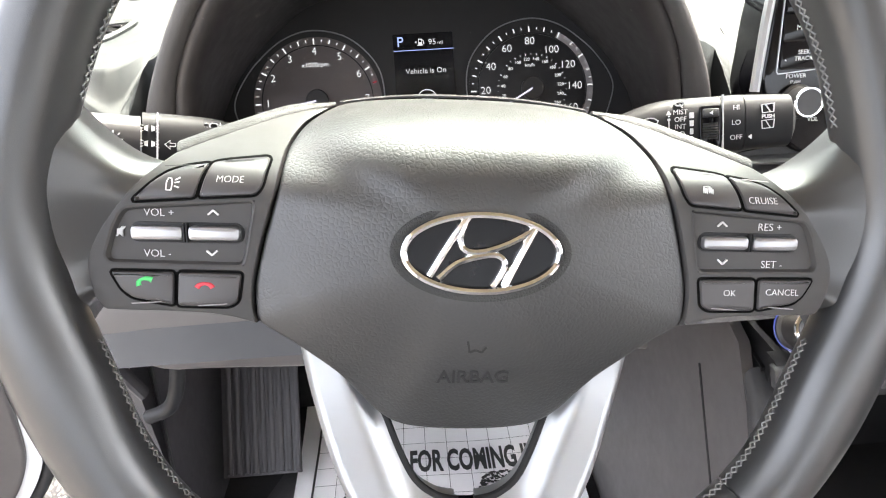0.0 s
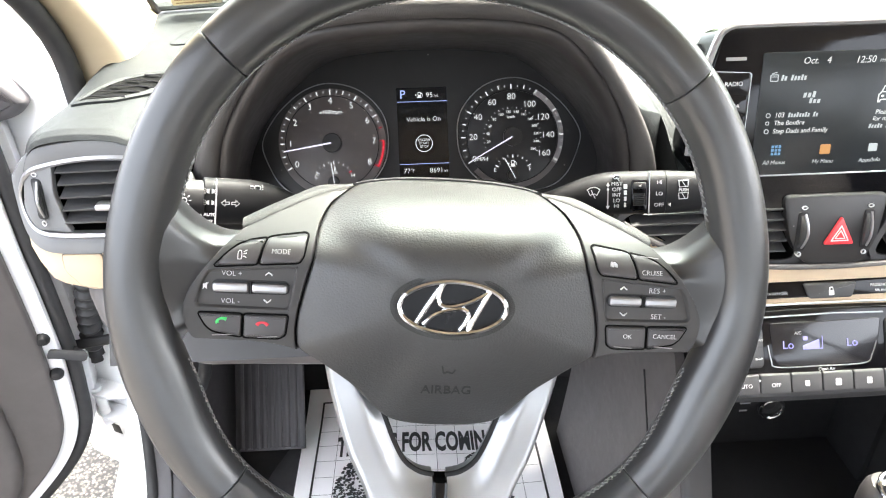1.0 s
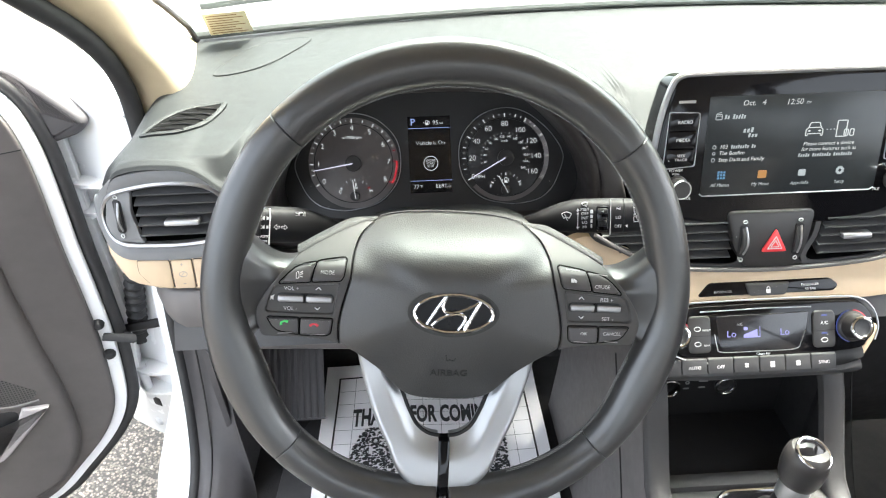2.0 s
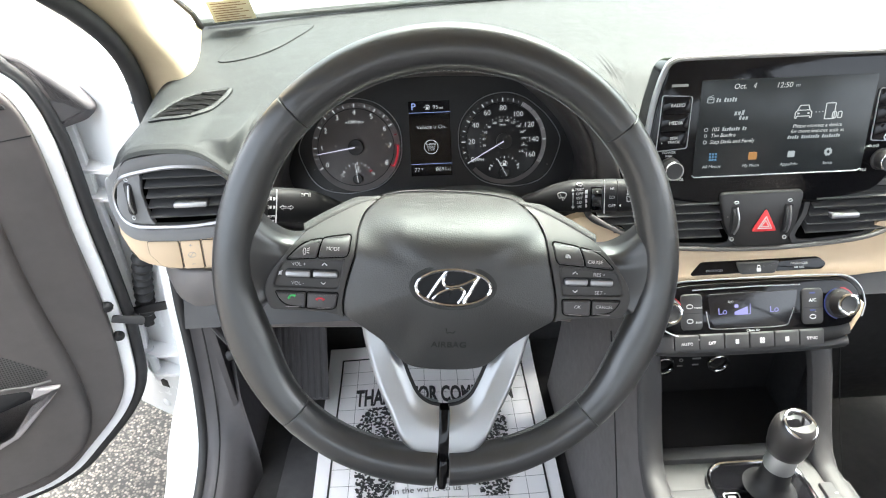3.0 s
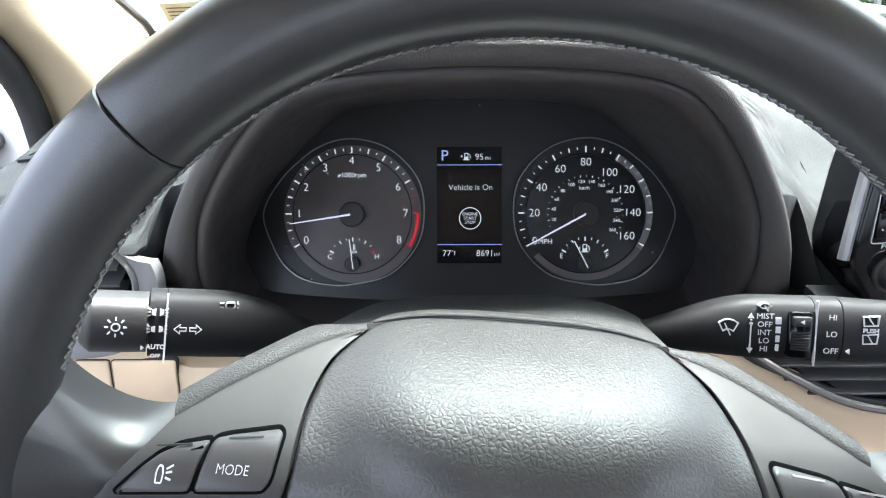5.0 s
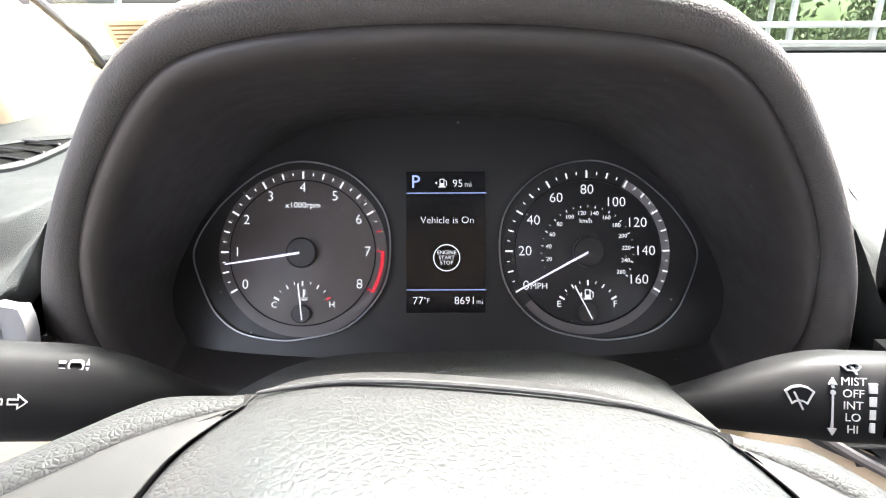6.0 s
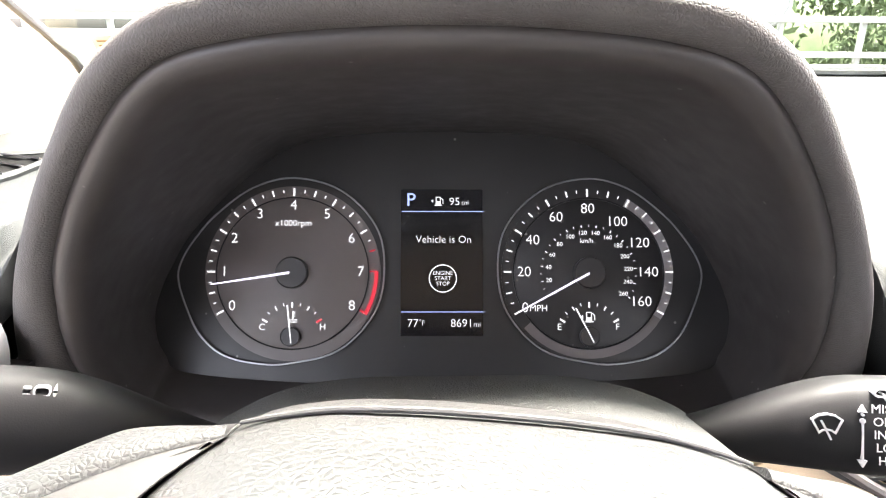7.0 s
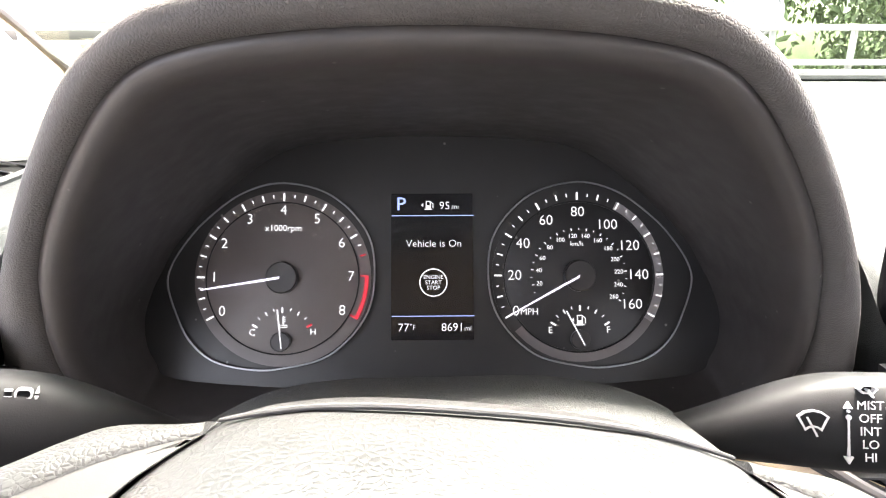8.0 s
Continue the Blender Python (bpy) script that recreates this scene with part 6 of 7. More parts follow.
for txt, x, z, s in (("PASSENGER", 0.3280, 0.8112, 0.0040), ("PASSENGER", 0.4300, 0.8150, 0.0040), ("AIR BAG", 0.4300, 0.8108, 0.0034)):
    lettering(txt, s, on_face(x, z, 0.0040), M_PRINT_DIM if x < 0.4 else M_PRINT, ind, depth=0.0001)

# ---- climate panel ----
clim = thing("climate_panel", "black climate control panel with lit display", "climate panel")
CLIM = spline([(0.262, 0.770), (0.268, 0.788), (0.285, 0.7960), (0.330, 0.7975), (0.380, 0.7980), (0.430, 0.7975), (0.478, 0.7960), (0.497, 0.788), (0.5045, 0.772), (0.496, 0.756), (0.476, 0.748), (0.380, 0.7455), (0.288, 0.748), (0.270, 0.756)], 5)
bm = bmesh.new()
slab(bm, CLIM, -0.006, 0.0040, 0.0015, face)
part("panel", bm, M_GLOSS, clim)
bm = bmesh.new()
OUT = [(0.330, 0.7400), (0.295, 0.7425), (0.272, 0.7490), (0.260, 0.7580), (0.257, 0.768), (0.264, 0.790), (0.282, 0.8005), (0.330, 0.8022), (0.380, 0.8025), (0.430, 0.8022), (0.482, 0.8005), (0.502, 0.790), (0.5090, 0.772), (0.5045, 0.757)]
tube(bm, [face(a, b, 0.0040) for a, b in spline(OUT, 6, closed=False)], 0.0011, 8)
part("silver_edge", bm, M_SATIN, clim, "silver outline strip")
bm = bmesh.new()
fascia_strip(bm, 0.250, 0.492, lambda x: 0.7485 - 0.0005 * math.cos((x - 0.38) * 12), lambda x: 0.7275 + 0.012 * ((x - 0.38) / 0.122) ** 4, 0.0020, 30, 4)
part("button_bed", bm, M_BLACK, clim)
for k in range(7):
    x = 0.2609 + 0.0303 * k
    bm = bmesh.new()
    slab(bm, round_poly([(x - 0.0146, 0.7465), (x + 0.0146, 0.7465), (x + 0.0146, 0.7310), (x - 0.0146, 0.7310)], 0.0015), -0.002, 0.0060, 0.0012, face)
    part("button", bm, M_FACIA, clim, "grey push button")
for txt, k in (("AUTO", 1), ("OFF", 2), ("SYNC", 6)):
    lettering(txt, 0.0052, on_face(0.2609 + 0.0303 * k, 0.7385, 0.0064), M_PRINT, clim, depth=0.0001)
for k, r in ((3, 0.0024), (4, 0.0032), (5, 0.0028)):
    bm = bmesh.new()
    x = 0.2609 + 0.0303 * k
    for a in range(4):
        c = on_circle(x, 0.7388, r * 0.62, 45 + 90 * a)
        o = ellipse(r * 0.45, r * 0.45, 10, *c)
        frame_ring(bm, o, inset(o, r * 0.2), 0.005, 0.0064, 0.0, face)
    part("button_sign", bm, M_PRINT, clim)
DISP = round_poly([(0.3180, 0.7875), (0.4270, 0.7885), (0.4225, 0.7600), (0.4140, 0.7525), (0.3260, 0.7525), (0.3210, 0.7600)], 0.004)
bm = bmesh.new()
slab(bm, DISP, 0.002, 0.0046, 0.0004, face)
part("display", bm, M_LCD, clim)
bm = bmesh.new()
tube(bm, [face(a, b, 0.0046) for a, b in spline([(0.3160, 0.7700), (0.3185, 0.7580), (0.3240, 0.7520), (0.3650, 0.7515), (0.4090, 0.7520), (0.4170, 0.7590), (0.4220, 0.7700)], 5, closed=False)], 0.0006, 6)
tube(bm, [face(0.300, 0.7925, 0.0044), face(0.380, 0.7938, 0.0044), face(0.430, 0.7930, 0.0044)], 0.0008, 6)
part("display_rim", bm, M_TRIMRING, clim)
for x in (0.3355, 0.3980):
    lettering("Lo", 0.0110, on_face(x, 0.7695, 0.0050), G_VIOLET, clim, depth=0.0001)
lettering("A/C", 0.0042, on_face(0.3455, 0.7790, 0.0050), M_PRINT_DIM, clim, depth=0.0001)
bm = bmesh.new()
slab(bm, [(0.3500, 0.7655), (0.3660, 0.7655), (0.3660, 0.7735), (0.3500, 0.7685)], 0.004, 0.0050, 0.0, face)
slab(bm, rrect(0.0045, 0.0030, 0.0003, 2, 0.3525, 0.7745), 0.004, 0.0050, 0.0, face)
bar(bm, 0.3690, 0.7655, 0.3690, 0.7760, 0.0006, 0.004, 0.0050, face)
bar(bm, 0.3665, 0.7658, 0.3690, 0.7658, 0.0006, 0.004, 0.0050, face)
part("fan_bars", bm, G_VIOLET, clim)
lettering("Clean Air", 0.0042, on_face(0.3720, 0.7488, 0.0048), M_PRINT, clim, depth=0.0001)
for s, xc in ((-1, 0.298), (1, 0.4440)):
    bm = bmesh.new()
    slab(bm, rrect(0.0265, 0.0365, 0.005, 5, xc, 0.7705), 0.002, 0.0062, 0.0014, face)
    rk = part("rocker", bm, M_BEZEL, clim, "two way push key")
    bm = bmesh.new()
    bar(bm, xc - 0.0125, 0.7700, xc + 0.0125, 0.7700, 0.0006, 0.005, 0.0064, face)
    part("key_line", bm, M_BLACK, rk)
lettering("A/C", 0.0055, on_face(0.4440, 0.7775, 0.0066), M_PRINT, clim, depth=0.0001)
lettering("FRONT", 0.0030, on_face(0.3060, 0.7755, 0.0066), M_PRINT, clim, depth=0.0001)
lettering("REAR", 0.0030, on_face(0.3060, 0.7605, 0.0066), M_PRINT, clim, depth=0.0001)
bm = bmesh.new()
for z in (0.7850, 0.7672):
    slab(bm, rrect(0.0070, 0.0014, 0.0004, 2, 0.4440, z), 0.005, 0.0065, 0.0, face)
part("led", bm, G_LED, clim, "small blue lamp")
bm = bmesh.new()
for x, z in ((0.2955, 0.7770), (0.2955, 0.7620), (0.4440, 0.7605)):
    bm = bmesh.new()
    o = ellipse(0.0040, 0.0024, 14, x, z)
    frame_ring(bm, o, inset(o, 0.0006), 0.005, 0.0065, 0.0, face)
    part("key_sign", bm, M_PRINT, clim)
for s, xc in ((-1, 0.2680), (1, 0.4775)):
    mk = on_face(xc, 0.7715, 0.0035)
    bm = bmesh.new()
    lathe(bm, [(0.0178, 0.0), (0.0178, 0.003), (0.0150, 0.0045), (0.0145, 0.006), (0.0135, 0.0165), (0.0125, 0.0185), (0.0100, 0.0180), (0.002, 0.0175)], 40, mk)
    knob = part("dial_knob", bm, M_BEZEL, clim, "temperature knob with silver rim")
    bm = bmesh.new()
    tube(bm, [mk @ Vector((x, y, 0.0182)) for x, y in ellipse(0.0112, 0.0112, 40)], 0.0020, 8, closed=True)
    part("knob_rim", bm, M_CHROME, knob)
    bm = bmesh.new()
    tube(bm, [mk @ Vector((*on_circle(0, 0, 0.0185, a), 0.0012)) for a in range(100, 261, 8)], 0.0005, 6)
    part("cold_arc", bm, G_LED, knob)
    bm = bmesh.new()
    tube(bm, [mk @ Vector((*on_circle(0, 0, 0.0185, a), 0.0012)) for a in range(20, 91, 8)], 0.0007, 6)
    part("warm_arc", bm, M_RED, knob)
bm = bmesh.new()
for k in range(3):
    bar(bm, 0.4935 + 0.0006 * k, 0.7790 - 0.0030 * k, 0.5005, 0.7790 - 0.0030 * k, 0.0008, 0.003, 0.0046, face)
part("grip_lines", bm, M_TRIMRING, clim)
bm = bmesh.new()
fascia_strip(bm, 0.258, 0.490, lambda x: 0.7275 + 0.012 * ((x - 0.38) / 0.122) ** 4, lambda x: 0.7060 + 0.012 * ((x - 0.38) / 0.122) ** 4, 0.001, 24, 5)
part("lower_lip", bm, M_FACIA, clim)
bm = bmesh.new()
slab(bm, round_poly([(0.5095, 0.7680), (0.5125, 0.7670), (0.5070, 0.7545), (0.4975, 0.7425), (0.4885, 0.7325), (0.4850, 0.7360), (0.4945, 0.7475), (0.5035, 0.7590)], 0.0012), -0.012, -0.0015, 0.0010, face)
part("end_trim", bm, M_BEIGE, clim, "curved beige trim at the panel's end")

# ---- centre console with storage tray and gear lever ----
con = thing("centre_console", "dark grey centre console with open storage tray", "console")


for s in (-1, 1):
    def side_rail(u, v, s=s):
        y = -0.45 + 0.855 * u
        z = 0.575 if y < 0.30 else 0.575 + 0.145 * smooth(0.30, 0.41, y)
        xo = (0.131 if s < 0 else 0.110) + 0.012 * smooth(0.3, 0.05, y)
        w = 0.024
        prof = [(xo + 0.004, z - 0.020), (xo + 0.002, z - 0.004), (xo - 0.002, z + 0.001), (xo - w * 0.6, z + 0.002), (xo - w, z - 0.003), (xo - w - 0.002, z - 0.02)]
        k = v * 5
        i = min(4, int(k))
        t = k - i
        a = prof[i][0] * (1 - t) + prof[i + 1][0] * t
        b = prof[i][1] * (1 - t) + prof[i + 1][1] * t
        return (0.380 + s * a, y, b)
    bm = bmesh.new()
    sheet(bm, side_rail, 50, 10)
    part("side_rail", bm, M_CONSOLE, con, sharp=60)
    bm = bmesh.new()

    def flank(u, v, s=s):
        y = -0.45 + 1.20 * u
        zt = 0.556 if y < 0.30 else 0.556 + 0.19 * smooth(0.30, 0.44, y)
        return (0.380 + s * ((0.135 if s < 0 else 0.114) + 0.012 * smooth(0.3, 0.05, y) + 0.020 * v - 0.012 * math.sin(3.1 * v) * smooth(0.2, 0.6, y)), y, zt + (0.27 - zt) * v)
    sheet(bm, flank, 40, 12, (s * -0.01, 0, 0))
    # The far flank is black because shade is put into its colour.
    part("flank", bm, M_LOWER if s < 0 else M_BLACK, con, "console side panel, blackened for shade on the passenger side")
    bm = bmesh.new()
    tube(bm, spline([(0.380 + s * 0.1545, 0.44, 0.70), (0.380 + s * 0.1530, 0.36, 0.56), (0.380 + s * 0.1590, 0.26, 0.42), (0.380 + s * 0.1640, 0.16, 0.30)], 8, closed=False), 0.0010, 5)
    part("panel_gap", bm, M_BLACK, con)
bm = bmesh.new()
sheet(bm, lambda u, v: (0.262 + 0.222 * u, -0.45 + 0.785 * v, 0.570 - 0.002 * math.sin(math.pi * u)), 8, 30, (0, 0, -0.012))
part("top_plate", bm, M_CONSOLE, con)
bm = bmesh.new()
block(bm, 0.262, 0.484, 0.325, 0.348, 0.545, 0.578, 0.008)
part("tray_lip", bm, M_CONSOLE, con)
bm = bmesh.new()
sheet(bm, lambda u, v: (0.258 + 0.244 * u, 0.345 + 0.13 * v, 0.552 + 0.01 * v), 4, 4, (0, 0, -0.01))
part("tray_floor", bm, M_BLACK, con, "black open storage tray")
bm = bmesh.new()
sheet(bm, lambda u, v: (0.258 + 0.244 * u, 0.458, 0.552 + 0.19 * v), 4, 4, (0, 0.01, 0))
part("tray_back", bm, M_BLACK, con)
for s in (-1, 1):
    bm = bmesh.new()
    sheet(bm, lambda u, v: (0.380 + s * ((0.118 if s < 0 else 0.098) - 0.006 * v), 0.395 + 0.07 * u, 0.552 + 0.19 * v), 4, 4, (s * 0.006, 0, 0))
    part("tray_side", bm, M_BLACK, con)
bm = bmesh.new()
sheet(bm, lambda u, v: (0.258 + 0.244 * u, 0.402 + 0.08 * v, 0.712 + 0.01 * v), 4, 4, (0, 0, 0.01))
part("tray_roof", bm, M_BLACK, con)
for x in (0.314, 0.393):
    mk = Matrix.Translation((x, 0.4575, 0.618)) @ pose(0, 0, 0, 90)
    sk = thing("power_socket", "round twelve volt socket with chrome ring", "socket", mk, group="power sockets")
    bm = bmesh.new()
    lathe(bm, [(0.0140, -0.004), (0.0150, 0.004), (0.0130, 0.006), (0.0120, 0.004), (0.0120, 0.0), (0.001, -0.001)], 32)
    part("socket_cap", bm, M_RUBBER, sk)
    bm = bmesh.new()
    tube(bm, [(x2, y2, 0.005) for x2, y2 in ellipse(0.0138, 0.0138, 36)], 0.0020, 8, closed=True)
    part("chrome_ring", bm, M_CHROME, sk)
usb = thing("usb_port", "small media socket with white signs", "socket", Matrix.Translation((0.350, 0.4575, 0.623)) @ pose(0, 0, 0, 90))
bm = bmesh.new()
o = ellipse(0.0030, 0.0030, 16, -0.010, 0)
frame_ring(bm, o, inset(o, 0.0012), 0.0, 0.001)
slab(bm, rrect(0.0120, 0.0022, 0.0004, 2, 0.012, 0.002), 0, 0.001)
slab(bm, rrect(0.0080, 0.0022, 0.0004, 2, -0.010, -0.011), 0, 0.0006)
slab(bm, rrect(0.0090, 0.0022, 0.0004, 2, 0.012, -0.010), 0, 0.0006)
part("socket_signs", bm, M_PRINT_DIM, usb)

# gear lever
GL = (0.379, 0.266, 0.597)
lever = thing("gear_lever", "automatic gear lever with satin knob and chrome cap ring", "gear lever", Matrix.Translation(GL) @ pose(0, 0, 0, -4, 4, 0) @ Matrix.Scale(0.84, 4))
bm = bmesh.new()
lathe(bm, [(0.036, 0.0), (0.027, 0.006), (0.0215, 0.018), (0.0195, 0.034), (0.0190, 0.050), (0.017, 0.053)], 32)
part("boot", bm, M_BLACK, lever, "black gathered boot")
bm = bmesh.new()
lathe(bm, [(0.0190, 0.040), (0.0205, 0.044), (0.0195, 0.062), (0.0185, 0.070), (0.0175, 0.072)], 32)
part("collar", bm, M_SATIN, lever, "satin metal collar")
cap = Matrix.Translation((0, 0, 0.112)) @ pose(0, 0, 0, 24, 7)
bm = bmesh.new()
lathe(bm, [(0.0175, 0.066), (0.0228, 0.070), (0.0260, 0.080), (0.0276, 0.094), (0.0275, 0.107), (0.0258, 0.118), (0.0215, 0.125), (0.008, 0.127)], 36)
part("knob", bm, M_DIAL, lever, "satin grey knob")
bm = bmesh.new()
tube(bm, [cap @ Vector((x, y, 0.0132)) for x, y in ellipse(0.0215, 0.0200, 40)], 0.0024, 8, closed=True)
part("cap_ring", bm, M_CHROME, lever)
bm = bmesh.new()
dome(bm, ellipse(0.0210, 0.0195, 36), (0, 0), [(1.0, 0.008), (1.0, 0.0130), (0.8, 0.0155), (0.5, 0.0172), (0.2, 0.0178)], lambda a, b, d: cap @ Vector((a, b, d)))
part("cap", bm, M_GLOSS, lever, "gloss black knob cap")
gate = thing("gear_gate", "gloss black gear gate with chrome frame", "gear gate", Matrix.Translation((0.382, 0.225, 0.5705)))
GATE = rrect(0.118, 0.190, 0.030, 8)
bm = bmesh.new()
slab(bm, GATE, -0.002, 0.003, 0.001)
part("gate_plate", bm, M_GLOSS, gate)
bm = bmesh.new()
tube(bm, [(a, b, 0.003) for a, b in GATE], 0.0028, 8, closed=True)
part("chrome_frame", bm, M_CHROME, gate)
bm = bmesh.new()
o = rrect(0.020, 0.014, 0.003, 4, -0.040, 0.045)
frame_ring(bm, o, inset(o, 0.0015), 0.002, 0.0036)
slab(bm, rrect(0.010, 0.005, 0.001, 3, -0.040, 0.045), 0.002, 0.0036)
part("release_cover", bm, M_PRINT_DIM, gate)
for x0, x1 in ((0.270, 0.322), (0.456, 0.494)):
    sw = thing("console_switch", "grey console push switch with small signs", "switch", group="console switches")
    bm = bmesh.new()
    block(bm, x0, x1, 0.10, 0.285, 0.566, 0.5745, 0.003)
    part("key", bm, M_FACIA, sw)
    bm = bmesh.new()
    for k in range(3):
        slab(bm, rrect(0.004, 0.0015, 0.0003, 2, (x0 + x1) / 2 - 0.006 + 0.006 * k, 0.268), 0.574, 0.5749)
    part("key_signs", bm, M_PRINT_DIM, sw)

# ---- footwell, floor and body round the driver's place ----
floor = thing("floor", "black carpeted car floor", "floor", kind="structure")
bm = bmesh.new()
sheet(bm, lambda u, v: (-0.40 + 1.60 * u, -1.2 + 2.10 * v, 0.285), 8, 8, (0, 0, -0.03))
sheet(bm, lambda u, v: (-0.40 + 1.60 * u, 0.895 + 0.10 * v, 0.285 + 0.42 * v), 8, 8, (0, 0.03, 0))
part("carpet", bm, M_CARPET, floor)
bm = bmesh.new()
sheet(bm, lambda u, v: (-0.40 + 1.60 * u, 0.985, 0.66 + 0.27 * v), 4, 4, (0, 0.03, 0))
part("bulkhead", bm, M_BLACK, floor)

fmat = thing("floor_mat", "black carpet floor mat under the paper", "floor mat")
bm = bmesh.new()
slab(bm, round_poly([(-0.315, 0.02), (0.205, 0.02), (0.205, 0.60), (0.17, 0.84), (-0.20, 0.86), (-0.29, 0.66)], 0.05, 5), 0.285, 0.294, 0.003)
part("mat", bm, M_MAT, fmat)


def paper_pt(a, b, d):
    """The paper lies on the mat, a little wavy, its far end curling up the toe board."""
    w = 0.0025 * math.sin(23 * a + 4 * b) + 0.002 * math.sin(17 * b + 3)
    return (a, b, 0.2985 + w + 0.35 * max(0.0, b - 0.77) ** 1.5 + d)


paper = thing("paper_mat", "printed white paper floor mat with a grid and footprints", "paper mat")
PX0, PX1, PY0, PY1 = -0.232, 0.205, 0.36, 0.872
bm = bmesh.new()
sheet(bm, lambda u, v: paper_pt(PX0 + (PX1 - PX0) * u + 0.012 * (v - 0.5) * (u - 0.5), PY0 + (PY1 - PY0) * v, 0), 30, 36, (0, 0, -0.0008))
part("sheet", bm, M_PAPER, paper)
GX0, GX1, GY0, GY1 = -0.205, 0.180, 0.38, 0.838


def stroke(bm, x0, y0, x1, y1, w, d=0.0006, n=14):
    a, b = Vector((x0, y0)), Vector((x1, y1))
    t = (b - a).normalized()
    p = Vector((-t.y, t.x)) * w / 2
    prev = None
    for i in range(n + 1):
        c = a.lerp(b, i / n)
        pair = [bm.verts.new(paper_pt(*(c + p), d)), bm.verts.new(paper_pt(*(c - p), d))]
        if prev:
            bm.faces.new((prev[0], prev[1], pair[1], pair[0]))
        prev = pair


for k in range(1, 11):
    bm = bmesh.new()
    stroke(bm, GX0 + 0.035 * k, GY0, GX0 + 0.035 * k, GY1, 0.0007)
    part("grid_line", bm, M_INK, paper)
for k in range(1, 13):
    bm = bmesh.new()
    stroke(bm, GX0, GY1 - 0.035 * k, GX1, GY1 - 0.035 * k, 0.0007)
    part("grid_line", bm, M_INK, paper)
bm = bmesh.new()
stroke(bm, GX0, GY0, GX0, GY1 + 0.001, 0.0036, 0.0008)
stroke(bm, GX1, GY0, GX1, GY1 + 0.001, 0.0036, 0.0008)
stroke(bm, GX0, GY1, GX1, GY1, 0.0036, 0.0008)
part("border", bm, M_INK, paper)
lettering("THANKS FOR COMING IN", 0.062, at(-0.010, 0.726, 0.0009), M_INK, paper, depth=0.0001, wide=0.44, f=paper_pt, bold=0.0022)
lettering("in the world to us.", 0.0165, at(-0.030, 0.505, 0.0009), M_INK, paper, depth=0.0001, f=paper_pt)
for sgn in (-1, 1):
    bm = bmesh.new()
    rng = random.Random(5 + sgn)
    out = [(0.0, 0.115), (0.028, 0.105), (0.044, 0.075), (0.046, 0.040), (0.040, 0.0), (0.038, -0.05), (0.030, -0.085), (0.0, -0.098), (-0.030, -0.085), (-0.036, -0.05), (-0.040, 0.0), (-0.044, 0.040), (-0.040, 0.080), (-0.024, 0.105)]
    o = spline([(-0.020 + sgn * 0.105 + sgn * -a * 0.95, 0.585 + b) for a, b in out], 5)
    for k in range(8000):
        x, y = rng.uniform(-0.25, 0.22), rng.uniform(0.47, 0.72)
        inside = False
        for (ax, ay), (bx, by) in zip(o, o[1:] + o[:1]):
            if (ay > y) != (by > y) and x < (bx - ax) * (y - ay) / (by - ay) + ax:
                inside = not inside
        if inside:
            r, t = rng.uniform(0.0018, 0.0042), rng.uniform(0, 6.28)
            bm.faces.new([bm.verts.new(paper_pt(x + r * math.cos(t + q), y + r * 0.8 * math.sin(t + q), 0.0007 + 0.0000002 * k)) for q in (0, 1.4, 2.9, 4.4)])
    part("footprint", bm, M_INK, paper, "speckled black shoe print")

# foot rest and pedal
rest = thing("foot_rest", "ribbed grey accelerator pedal and foot rest", "foot rest")
bm = bmesh.new()
sheet(bm, lambda u, v: (-0.335 + 0.115 * u, 0.70 + 0.155 * v, 0.33 + 0.22 * v), 6, 10, (0, 0.01, -0.01))
part("plate", bm, M_KICK, rest)
for k in range(9):
    bm = bmesh.new()
    x = -0.329 + 0.0128 * k
    sheet(bm, lambda u, v: (x + 0.0085 * u, 0.70 + 0.155 * v, 0.3345 + 0.22 * v + 0.003 * math.sin(math.pi * u)), 3, 8, (0, 0.002, -0.004))
    part("rib", bm, M_KICK, rest)
arm = thing("bonnet_release", "dark grey bonnet release lever in the footwell", "lever")
bm = bmesh.new()
tube(bm, spline([(-0.335, 0.52, 0.72), (-0.318, 0.52, 0.675), (-0.305, 0.52, 0.648)], 6, closed=False), 0.0085, 10, flatten=0.6)
part("lever", bm, M_KICK, arm)
bm = bmesh.new()
tube(bm, spline([(-0.275, 0.535, 0.72), (-0.272, 0.535, 0.67), (-0.290, 0.535, 0.62), (-0.318, 0.535, 0.605)], 8, closed=False), 0.008, 10)
part("bracket", bm, M_BLACK, arm)

# kick panel, sill trim, door seal
kick = thing("sill_trim", "charcoal plastic sill and kick trim", "sill trim")


def sill_path(v):
    """Rear to front along the door opening: x, y, z of the inner edge of the body flange."""
    c = sill_curve
    k = v * (len(c) - 1)
    i = min(len(c) - 2, int(k))
    return Vector(c[i]).lerp(Vector(c[i + 1]), k - i)


sill_curve = spline([(-0.420, -0.60, 0.300), (-0.420, 0.15, 0.300), (-0.420, 0.38, 0.304), (-0.420, 0.50, 0.325), (-0.420, 0.570, 0.370), (-0.421, 0.612, 0.450), (-0.422, 0.635, 0.53), (-0.421, 0.652, 0.64), (-0.41, 0.672, 0.80), (-0.385, 0.66, 0.95)], 8, closed=False)
bm = bmesh.new()


